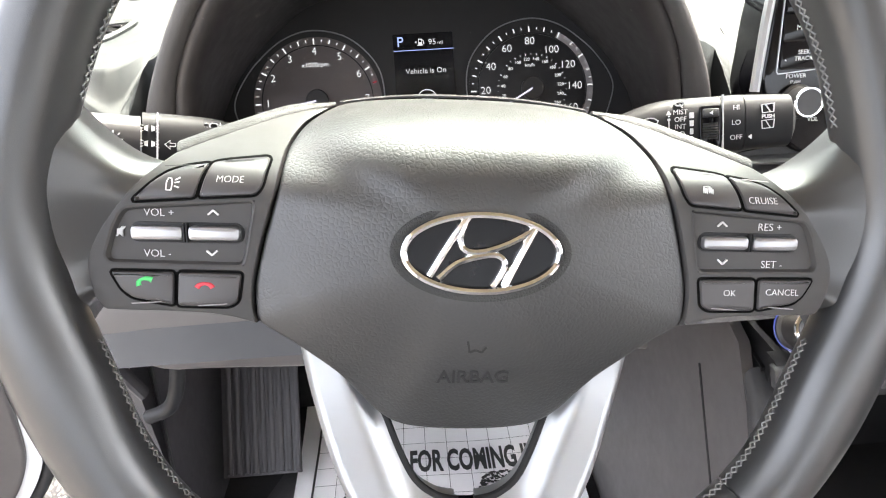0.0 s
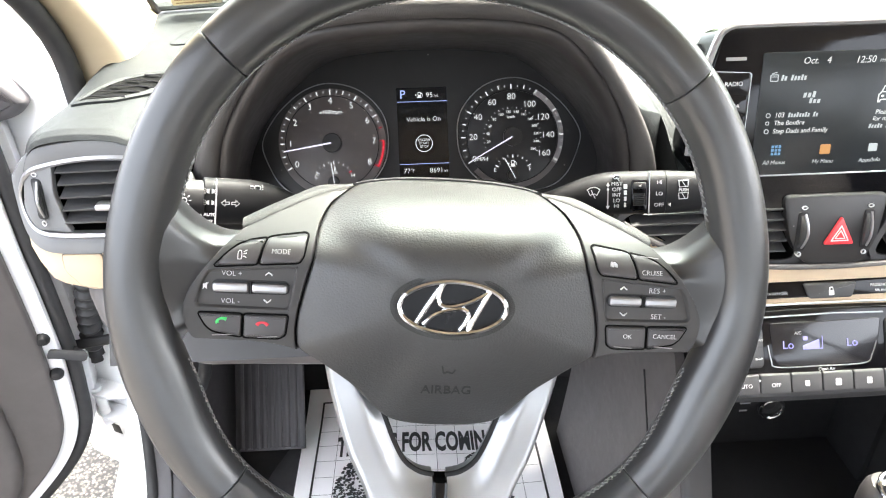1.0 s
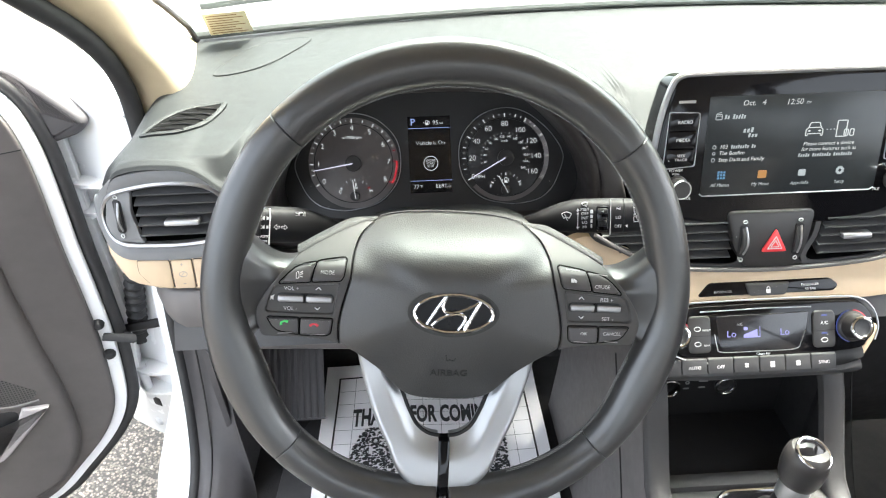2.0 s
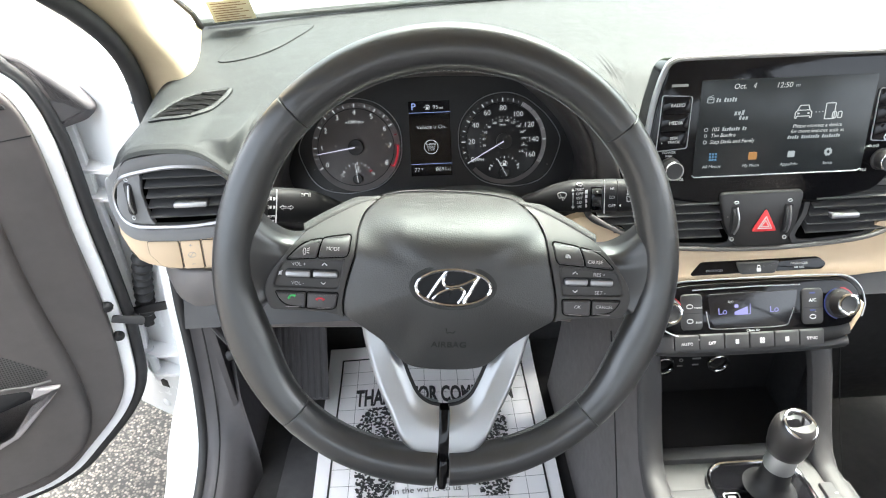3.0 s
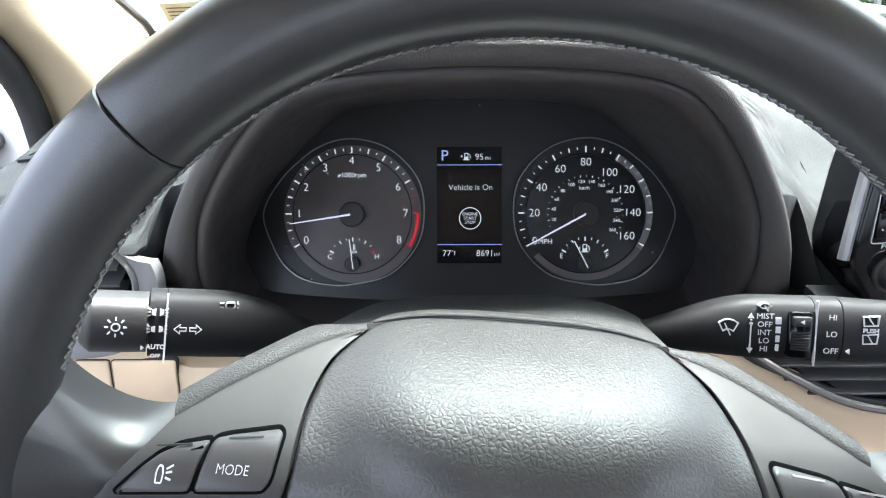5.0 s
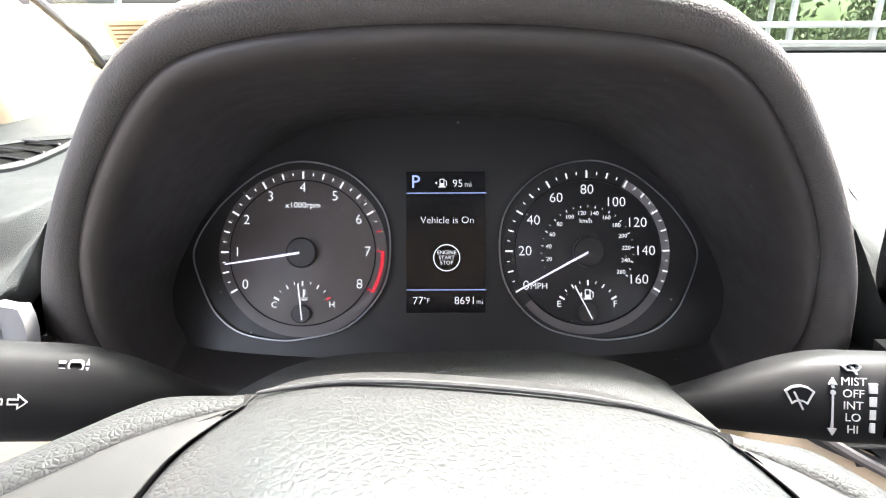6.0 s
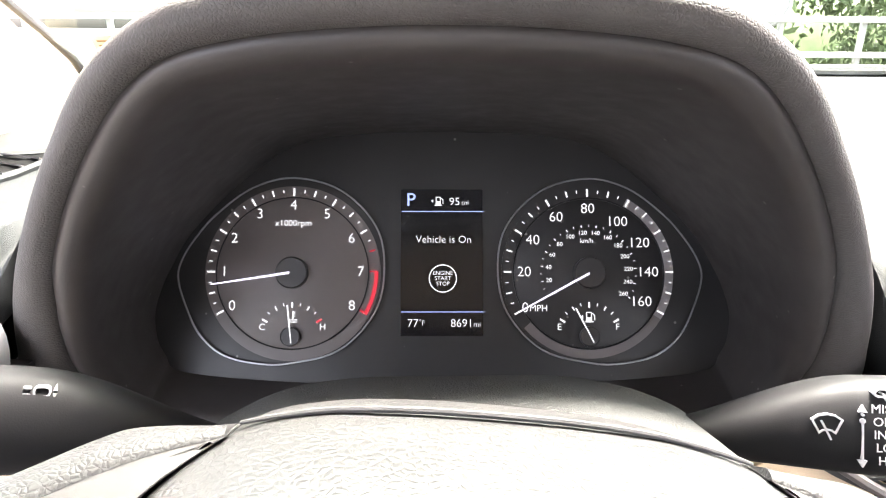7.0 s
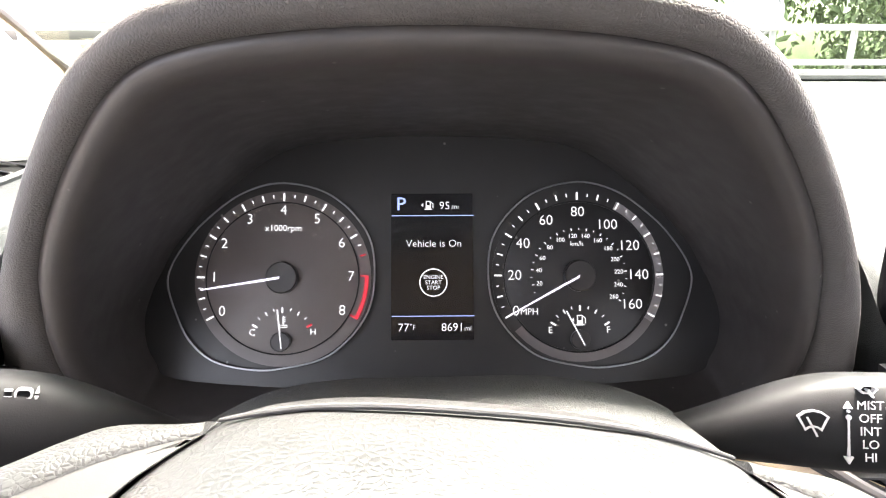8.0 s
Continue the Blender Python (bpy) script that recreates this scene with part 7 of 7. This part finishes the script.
def trim_fn(u, v):
    p = sill_path(v)
    prof = [(0.004, 0.0), (0.020, 0.010), (0.045, 0.006), (0.075, -0.020), (0.090, -0.085)]
    k = u * 4
    i = min(3, int(k))
    t = k - i
    a = prof[i][0] * (1 - t) + prof[i + 1][0] * t
    b = prof[i][1] * (1 - t) + prof[i + 1][1] * t
    up = smooth(0.42, 0.62, v)
    return (p.x + a, p.y - up * -b * 0.6 - 0.004 * up, p.z + b * (1 - up))


sheet(bm, trim_fn, 14, 70)
part("trim", bm, M_KICK, kick, sharp=70)
bm = bmesh.new()
tube(bm, [tuple(Vector((sill_path(v / 60).x + 0.030, sill_path(v / 60).y - 0.006 * smooth(0.42, 0.62, v / 60), sill_path(v / 60).z + 0.0085 * (1 - smooth(0.42, 0.62, v / 60))))) for v in range(61)], 0.0014, 5)
part("trim_gap", bm, M_BLACK, kick)
bm = bmesh.new()
sheet(bm, lambda u, v: (-0.345 - 0.012 * math.sin(2 * v), 0.60 + 0.35 * u, 0.28 + 0.48 * v), 16, 10, (-0.01, 0, 0))
part("kick_panel", bm, M_KICK, kick)
seal = thing("door_seal", "black rubber door opening seal", "seal")
bm = bmesh.new()
tube(bm, [tuple(sill_path(v / 60)) for v in range(61)], 0.0085, 10)
part("seal", bm, M_RUBBER, seal)

# white painted body: sill, hinge pillar, wing behind the open door
body = thing("car_body", "white painted car body round the open door", "car body", kind="structure")
bm = bmesh.new()


def flange(u, v):
    p = sill_path(v)
    up = smooth(0.45, 0.62, v)
    w = 1.0 - 0.55 * up
    prof = [(0.0, 0.0), (-0.012 * w, -0.004), (-0.030 * w, -0.020), (-0.052 * w, -0.030), (-0.075 * w, -0.045), (-0.088 * w, -0.10), (-0.088 * w, -0.20)]
    k = u * 6
    i = min(5, int(k))
    t = k - i
    a = prof[i][0] * (1 - t) + prof[i + 1][0] * t
    b = prof[i][1] * (1 - t) + prof[i + 1][1] * t
    return (p.x + a, p.y + up * (-b * 0.6), p.z + b * (1 - up))


sheet(bm, flange, 24, 70)
part("sill", bm, M_WHITE, body, "white painted door sill", 70)
def pillar_pt(x, z, d=0.0):
    """On the hinge pillar, d towards the rear."""
    return Vector((x, 0.72 - (x + 0.42) * 0.4667, z)) + Vector((-0.423, -0.906, 0.0)) * d


bm = bmesh.new()
sheet(bm, lambda u, v: pillar_pt(-0.41 - 0.25 * u, 0.222 + 0.74 * v, 0.004 * math.sin(9 * v) + 0.010 * math.sin(math.pi * u)), 12, 24, (0, 0.02, 0))
part("hinge_pillar", bm, M_WHITE, body, "white hinge pillar")
bm = bmesh.new()
sheet(bm, lambda u, v: (-0.660 - 0.006 * math.sin(3 * v), 0.835 + 0.9 * u, 0.222 + 0.72 * v), 8, 10, (0.02, 0, 0))
sheet(bm, lambda u, v: (-0.660 + 0.31 * u, 0.80 + 1.3 * v, 0.940 + 0.03 * u), 6, 8, (0, 0, -0.02))
part("front_wing", bm, M_WHITE, body, "white front wing")
for z in (0.415, 0.800):
    hg = new("door_hinge")
    hg.parent = body
    bm = bmesh.new()
    for dz0 in (-0.028, 0.022):
        sheet(bm, lambda u, v: pillar_pt(-0.485 - 0.085 * u, z + dz0 + 0.006 * math.sin(math.pi * u), 0.002 + 0.045 * v * math.sin(math.pi * (0.15 + 0.7 * u))), 10, 5, (0, 0, 0.006))
    part("hinge_leaf", bm, M_WHITE, hg)
    bm = bmesh.new()
    tube(bm, [pillar_pt(-0.535, z - 0.040, 0.036), pillar_pt(-0.535, z + 0.040, 0.036)], 0.0085, 12)
    part("hinge_pin", bm, M_WHITE, hg)
    for zz in (z - 0.085, z + 0.012):
        bm = bmesh.new()
        block(bm, -0.011, 0.011, -0.008, 0.006, -0.013, 0.013, 0.003, lambda c: pillar_pt(-0.556 + c.x, zz + c.z, 0.006 - c.y))
        part("hinge_bolt", bm, M_BLACK, hg)
bm = bmesh.new()
lathe(bm, [(0.010, -0.002), (0.010, 0.003), (0.007, 0.005), (0.002, 0.005)], 16, Matrix.Translation(pillar_pt(-0.575, 0.262, 0.009)) @ pose(0, 0, 0, 90, 0, -25))
part("drain_plug", bm, M_WHITE, body)
bm = bmesh.new()
slab(bm, [(-0.36, 0.70), (-0.10, 0.86), (0.38, 0.95), (0.86, 0.86), (1.12, 0.70), (1.05, 2.0), (-0.29, 2.0)], 0.93, 0.955, 0.0)
part("bonnet", bm, M_WHITE, body, "white bonnet")

# roof, far side and tail close the cabin
bm = bmesh.new()
sheet(bm, lambda u, v: (-0.36 + 1.48 * u, 0.455 - 2.44 * v, 1.415 + 0.03 * math.sin(math.pi * u) + 0.03 * min(1.0, v * 6)), 8, 10, (0, 0, 0.03))
part("roof", bm, M_PILLAR, body, "beige headlining")
bm = bmesh.new()
sheet(bm, lambda u, v: (1.16, 0.9 - 2.9 * u, 0.30 + 0.66 * v), 4, 4, (0.03, 0, 0))
sheet(bm, lambda u, v: (1.10 - 0.06 * v, -0.55 - 0.12 * u, 0.96 + 0.47 * v), 2, 4, (0.03, 0, 0))
sheet(bm, lambda u, v: (-0.44 + 1.64 * u, -1.95, 0.28 + 0.70 * v), 4, 4, (0, -0.03, 0))
sheet(bm, lambda u, v: (-0.44, -0.75 - 1.2 * u, 0.28 + 0.68 * v), 4, 4, (-0.03, 0, 0))
sheet(bm, lambda u, v: (-0.42 + 0.10 * v, -0.62 - 0.14 * u, 0.96 + 0.47 * v), 2, 4, (-0.03, 0, 0))
part("side_panel", bm, M_KICK, body)
# Unseen reflector, added to throw light onto surfaces facing the driver.
bm = bmesh.new()
sheet(bm, lambda u, v: (-0.36 + 1.46 * u, -0.56 - 0.10 * v, 0.32 + 0.62 * v), 6, 4, (0, -0.03, 0))
part("bounce_wall", bm, M_GREYBAND, body, "unseen grey wall added to bounce light onto the dash")

# front pillar with trim and seal
def pil_edges(z):
    """Outer and inner edge of the pillar trim at a height."""
    h = z - 0.985
    bend = 6.3 * min(max(h, 0.0), 0.15) ** 2 + 1.6 * max(0.0, h - 0.15)
    return Vector((-0.358, 0.628 - bend, z)), Vector((-0.333 - 0.036 * smooth(0.02, 0.10, h), 0.840 - 0.92 * h, z))


def pil(v):
    a, b = pil_edges(0.985 + 0.44 * v)
    return (a + b) / 2


pillar = thing("front_pillar", "beige trimmed front roof pillar", "pillar", kind="structure")
bm = bmesh.new()


def pillar_fn(u, v):
    z = 0.955 + 0.48 * v
    a, b = pil_edges(z)
    p = a.lerp(b, u)
    low = 1 - smooth(0.08, 0.30, v)
    return p + Vector((0.030, -0.012, 0)) * math.sin(math.pi * u ** 0.8) * (1 - low) + Vector((0.044, -0.017, 0)) * math.sin(math.pi * u ** 0.45) * low


sheet(bm, pillar_fn, 14, 30, (-0.03, 0.02, 0))
part("trim", bm, M_PILLAR, pillar, "beige fabric textured pillar trim", 70)
bm = bmesh.new()
tube(bm, [tuple(pil_edges(0.93 + 0.02 * i)[0] + Vector((-0.012, -0.009, 0))) for i in range(26)], 0.0118, 10)
part("pillar_seal", bm, M_RUBBER, pillar, "black rubber door seal")
bm = bmesh.new()
sheet(bm, lambda u, v: pil_edges(0.93 + 0.50 * v)[0] + Vector((-0.03 - 0.04 * u, 0.03 + 0.06 * u, 0)), 3, 10, (0.01, 0.03, 0))
part("outer_skin", bm, M_WHITE, pillar, "white outer pillar skin")
pil2 = thing("passenger_pillar", "beige trimmed far roof pillar", "pillar", kind="structure")
bm = bmesh.new()
tube(bm, [(0.76 - pil(i / 12).x, pil(i / 12).y, pil(i / 12).z) for i in range(13)], 0.05, 12)
part("trim", bm, M_PILLAR, pil2)

# windscreen
ws = thing("windscreen", "clear sloping windscreen with black border", "windscreen", kind="structure")


def screen_pt(u, v):
    x = -0.340 + 1.44 * u
    c = 1 - (2 * u - 1) ** 2
    y0, y1 = 0.800 + 0.135 * c, 0.40 + 0.05 * c
    return (x + (0.38 - x) * 0.02 * v, y0 + (y1 - y0) * v, 1.022 + 0.41 * v + 0.02 * math.sin(math.pi * v))


bm = bmesh.new()
sheet(bm, screen_pt, 24, 16)
g = part("pane", bm, M_GLASS, ws, "clear glass", 80)
if g.data.polygons[0].normal.y > 0:      # the pane faces the cabin
    g.data.flip_normals()
g.visible_shadow = False
bm = bmesh.new()
tube(bm, [tuple(Vector(screen_pt(i / 40, 0.0)) + Vector((0, 0.006, 0.006))) for i in range(41)], 0.0065, 8)
tube(bm, [tuple(Vector(screen_pt(0.0, i / 20)) + Vector((0.006 - 0.034 * smooth(0.02, 0.20, i / 20), 0.004, 0))) for i in range(21)], 0.0045, 8)
part("black_border", bm, M_RUBBER, ws)
stick = thing("windscreen_sticker", "cream label stuck inside the windscreen corner", "sticker")


def on_screen(a, b, d):
    p = Vector(screen_pt(a, b))
    return tuple(p + Vector((0, -0.35, -0.25)) * 0.01 * (1 + d))


bm = bmesh.new()
sheet(bm, lambda u, v: on_screen(0.020 + 0.040 * u, 0.020 + 0.075 * v, 0), 3, 3)
part("label", bm, M_STICKER, stick)
for k in range(8):
    bm = bmesh.new()
    sheet(bm, lambda u, v: on_screen(0.023 + (0.033 - 0.005 * (k % 3)) * u, 0.026 + 0.0083 * k + 0.003 * v, 0.15), 2, 1)
    part("print_bar", bm, M_BROWN, stick)

# ---- open driver's door (local x along the door from its front edge, y up, z towards the cabin) ----
OPEN = 72.0
DOOR_M = Matrix.Translation((-0.558, 0.668, -0.006)) @ pose(0, 0, 0, 0, 0, 270 - OPEN) @ pose(0, 0, 0, 90, 0, 0)
door = thing("driver_door", "open white driver door with grey inner trim", "car door", DOOR_M)
DOOR_O = spline([(0.000, 0.680), (0.000, 0.620), (0.001, 0.570), (0.007, 0.500), (0.018, 0.433), (0.050, 0.375), (0.112, 0.311), (0.169, 0.262), (0.25, 0.236), (0.40, 0.225), (0.80, 0.225), (1.02, 0.27), (1.06, 0.60), (1.04, 0.985), (0.60, 1.025), (0.25, 1.025), (0.062, 1.012), (0.026, 0.992), (0.008, 0.962), (0.000, 0.911), (-0.001, 0.849), (0.001, 0.760)], 5)
# inner face towards the cabin is at local z = DS * depth
DS = -1.0


def dz(a, b, d):
    return (a, b, DS * d)


bm = bmesh.new()
slab(bm, inset(DOOR_O, -0.019), -0.105, -0.012, 0.004, dz, back=True)
part("shell", bm, M_WHITE, door, "white painted door shell")
bm = bmesh.new()
slab(bm, inset(DOOR_O, -0.040), -0.110, -0.062, 0.004, dz, back=True)
part("outer_skin", bm, M_WHITE, door)
bm = bmesh.new()
slab(bm, DOOR_O, -0.014, 0.0, 0.005, dz, steps=4)
part("trim_panel", bm, M_DOOR, door, "brownish grey plastic door trim")
bm = bmesh.new()
tube(bm, [dz(a, b, -0.030) for a, b in inset(DOOR_O, -0.0275)], 0.0105, 10, closed=True)
part("door_seal", bm, M_RUBBER, door, "black rubber door seal")
bm = bmesh.new()
slab(bm, spline([(0.083, 0.958), (0.083, 0.86), (0.085, 0.712), (0.082, 0.622), (0.077, 0.522), (0.078, 0.442), (0.086, 0.386), (0.114, 0.325), (0.17, 0.284), (0.26, 0.262), (0.50, 0.25), (0.90, 0.25), (0.96, 0.5), (0.96, 0.90), (0.60, 0.958), (0.25, 0.958)], 6), -0.004, 0.016, 0.015, dz, steps=6)
part("raised_panel", bm, M_DOOR, door, "flat grey main door panel")
bm = bmesh.new()
bar(bm, 0.0005, 0.9215, 0.083, 0.9160, 0.0016, -0.003, 0.0006, dz)
part("panel_joint", bm, M_BLACK, door)
bm = bmesh.new()
slab(bm, round_poly([(0.014, 0.962), (0.060, 0.962), (0.40, 0.966), (0.40, 1.012), (0.070, 1.004), (0.034, 0.990)], 0.008), -0.004, 0.004, 0.003, dz)
part("upper_insert", bm, M_BLACK, door, "dark upper trim insert")
bm = bmesh.new()
slab(bm, round_poly([(0.108, 0.520), (0.174, 0.586), (0.40, 0.690), (0.40, 0.520), (0.199, 0.512), (0.125, 0.505)], 0.008), 0.012, 0.0172, 0.001, dz)
part("speaker_grille", bm, M_PERF, door, "dark perforated speaker grille")
bm = bmesh.new()
tube(bm, spline([dz(a, b, 0.0165) for a, b in ((0.112, 0.503), (0.150, 0.502), (0.199, 0.508), (0.40, 0.514))], 5, closed=False), 0.0024, 6)
part("grille_edge", bm, M_LOWER, door)
# No recess is cut; a proud black slab paints the pocket's shade.
bm = bmesh.new()
slab(bm, round_poly([(0.148, 0.492), (0.202, 0.500), (0.60, 0.505), (0.60, 0.385), (0.245, 0.392), (0.201, 0.411), (0.152, 0.470)], 0.010), 0.010, 0.0168, 0.001, dz)
part("pocket", bm, M_BLACK, door, "black slab for the shade in the door pocket")
# Same trim as the door; paler grey stands in for light on the ledge.
bm = bmesh.new()
slab(bm, round_poly([(0.100, 0.490), (0.140, 0.497), (0.156, 0.468), (0.203, 0.411), (0.247, 0.393), (0.60, 0.386), (0.60, 0.370), (0.243, 0.380), (0.192, 0.402), (0.120, 0.470)], 0.004), 0.010, 0.0245, 0.0035, dz, steps=4)
part("pocket_lip", bm, M_GREYBAND, door, "door pocket lip in paler grey for the light on it")
# sail panel and mirror foot reaching forward over the front edge
bm = bmesh.new()
slab(bm, round_poly([(-0.088, 0.938), (-0.050, 0.985), (-0.014, 1.025), (0.016, 1.040), (0.15, 1.085), (0.15, 1.040), (0.024, 1.026), (-0.012, 1.000), (-0.024, 0.950), (-0.028, 0.912), (-0.071, 0.922)], 0.010), -0.085, -0.026, 0.012, dz, steps=4)
part("sail_panel", bm, M_KICK, door, "dark grey sail panel at the mirror")
for b in (0.607, 0.543):
    bm = bmesh.new()
    lathe(bm, [(0.010, 0.0), (0.010, 0.006), (0.006, 0.012), (0.002, 0.013)], 10, Matrix.Translation(dz(-0.004, b, -0.014)) @ pose(0, 0, 0, 180, 0, 0))
    part("door_bolt", bm, M_BLACK, door)
strap = thing("door_check_strap", "black door check strap across the gap", "check strap")
bm = bmesh.new()
tube(bm, [DOOR_M @ Vector(dz(-0.006, 0.582, -0.008)), DOOR_M @ Vector(dz(-0.050, 0.574, 0.004)), pillar_pt(-0.535, 0.552, 0.055), pillar_pt(-0.462, 0.560, 0.004)], 0.0085, 8, flatten=0.7)
part("strap", bm, M_BLACK, strap)
loom = thing("wiring_conduit", "black corrugated wiring conduit between door and body", "conduit")
bm = bmesh.new()
path = spline([pillar_pt(-0.470, 0.730, 0.004), pillar_pt(-0.483, 0.690, 0.020), pillar_pt(-0.498, 0.630, 0.026), pillar_pt(-0.515, 0.570, 0.024), pillar_pt(-0.545, 0.500, 0.010)], 14, closed=False)
tube(bm, path, lambda u: 0.0150 + 0.0028 * math.sin(u * 56 * 1.6), 12)
part("conduit", bm, M_RUBBER, loom)

# ---- outside ----
ground = thing("ground", "pebbled grey asphalt car park", "ground", kind="structure")
bm = bmesh.new()
slab(bm, ellipse(900, 900, 48), -0.05, 0.0)
part("asphalt", bm, M_ASPHALT, ground)
fence = thing("fence", "pale painted rail fence beyond the bonnet", "fence")
for z, h in ((1.20, 0.07), (0.80, 0.07)):
    bm = bmesh.new()
    block(bm, -8, 16, 8.0, 8.05, z - h / 2, z + h / 2, 0.006)
    part("rail", bm, M_FENCE, fence)
for k in range(25):
    bm = bmesh.new()
    block(bm, -7.9 + k, -7.84 + k, 8.05, 8.11, 0.0, 1.24, 0.006)
    part("post", bm, M_FENCE, fence)
rng = random.Random(11)
hedge = thing("hedge", "sunlit green hedge and scrub behind the fence", "hedge", kind="stuff")
vs, fs = [], []
for k in range(42000):
    x = rng.uniform(1.2, 17)
    h = 3.4 + 0.8 * math.sin(x * 0.9) + 0.5 * math.sin(x * 2.3 + 1)
    z = h * rng.random() ** 0.8
    y = 9.6 + rng.uniform(0, 1.2) + 0.35 * math.sin(x * 3.1 + z * 2.0)
    if noise.noise(Vector((x * 0.8, y * 0.8, z * 1.1))) < -0.35:
        continue
    r = rng.uniform(0.04, 0.10)
    m = Euler((rng.uniform(0, 6), rng.uniform(0, 6), rng.uniform(0, 6))).to_matrix()
    n = len(vs)
    for p in ((-r, 0, 0), (0, -r * 0.45, 0), (r, 0, 0), (0, r * 0.45, 0.02)):
        q = m @ Vector(p)
        vs.append((x + q.x, y + q.y, z + q.z))
    fs.append((n, n + 1, n + 2, n + 3))
me = bpy.data.meshes.new("leaves")
me.from_pydata(vs, [], fs)
me.materials.append(M_LEAF)
lv = new("leaves", me)
lv.parent = hedge
bank = thing("verge", "grassy bank behind the hedge", "verge", kind="structure")
bm = bmesh.new()
sheet(bm, lambda u, v: (1.6 + 40 * u, 11.0 + 6 * v, 0.0 + 4.2 * v ** 0.6 + 0.3 * math.sin(9 * u)), 20, 6, (0, 0, -0.2))
part("bank", bm, M_LEAF, bank)

mirror = thing("traffic_mirror", "round convex traffic mirror on a post by the fence", "mirror", Matrix.Translation((3.95, 8.25, 1.38)) @ pose(0, 0, 0, 84, 0, -20))
bm = bmesh.new()
dome(bm, ellipse(0.30, 0.27, 40), (0, 0), [(1.0, -0.04), (1.0, 0.0), (0.8, 0.03), (0.5, 0.055), (0.2, 0.065)])
part("mirror_face", bm, M_TRIMRING, mirror, "dark convex mirror face")
bm = bmesh.new()
tube(bm, [(a, b, 0.0) for a, b in ellipse(0.31, 0.28, 40)], 0.022, 8, closed=True)
part("mirror_rim", bm, M_FENCE, mirror, "pale rim")
bm = bmesh.new()
tube(bm, [(0, -0.28, -0.06), (0, -1.38, -0.20)], 0.03, 10)
part("post", bm, M_FENCE, mirror)
wiper = thing("windscreen_wiper", "black wiper resting at the foot of the windscreen", "wiper")
bm = bmesh.new()
tube(bm, spline([(-0.36, 0.93, 1.045), (-0.20, 0.975, 1.052), (0.10, 1.02, 1.050), (0.30, 1.03, 1.046)], 6, closed=False), 0.006, 8)
part("blade", bm, M_RUBBER, wiper)
bm = bmesh.new()
tube(bm, spline([(-0.02, 1.005, 1.058), (0.16, 1.04, 1.040), (0.36, 1.06, 1.010)], 6, closed=False), 0.008, 8)
part("arm", bm, M_BLACK, wiper)
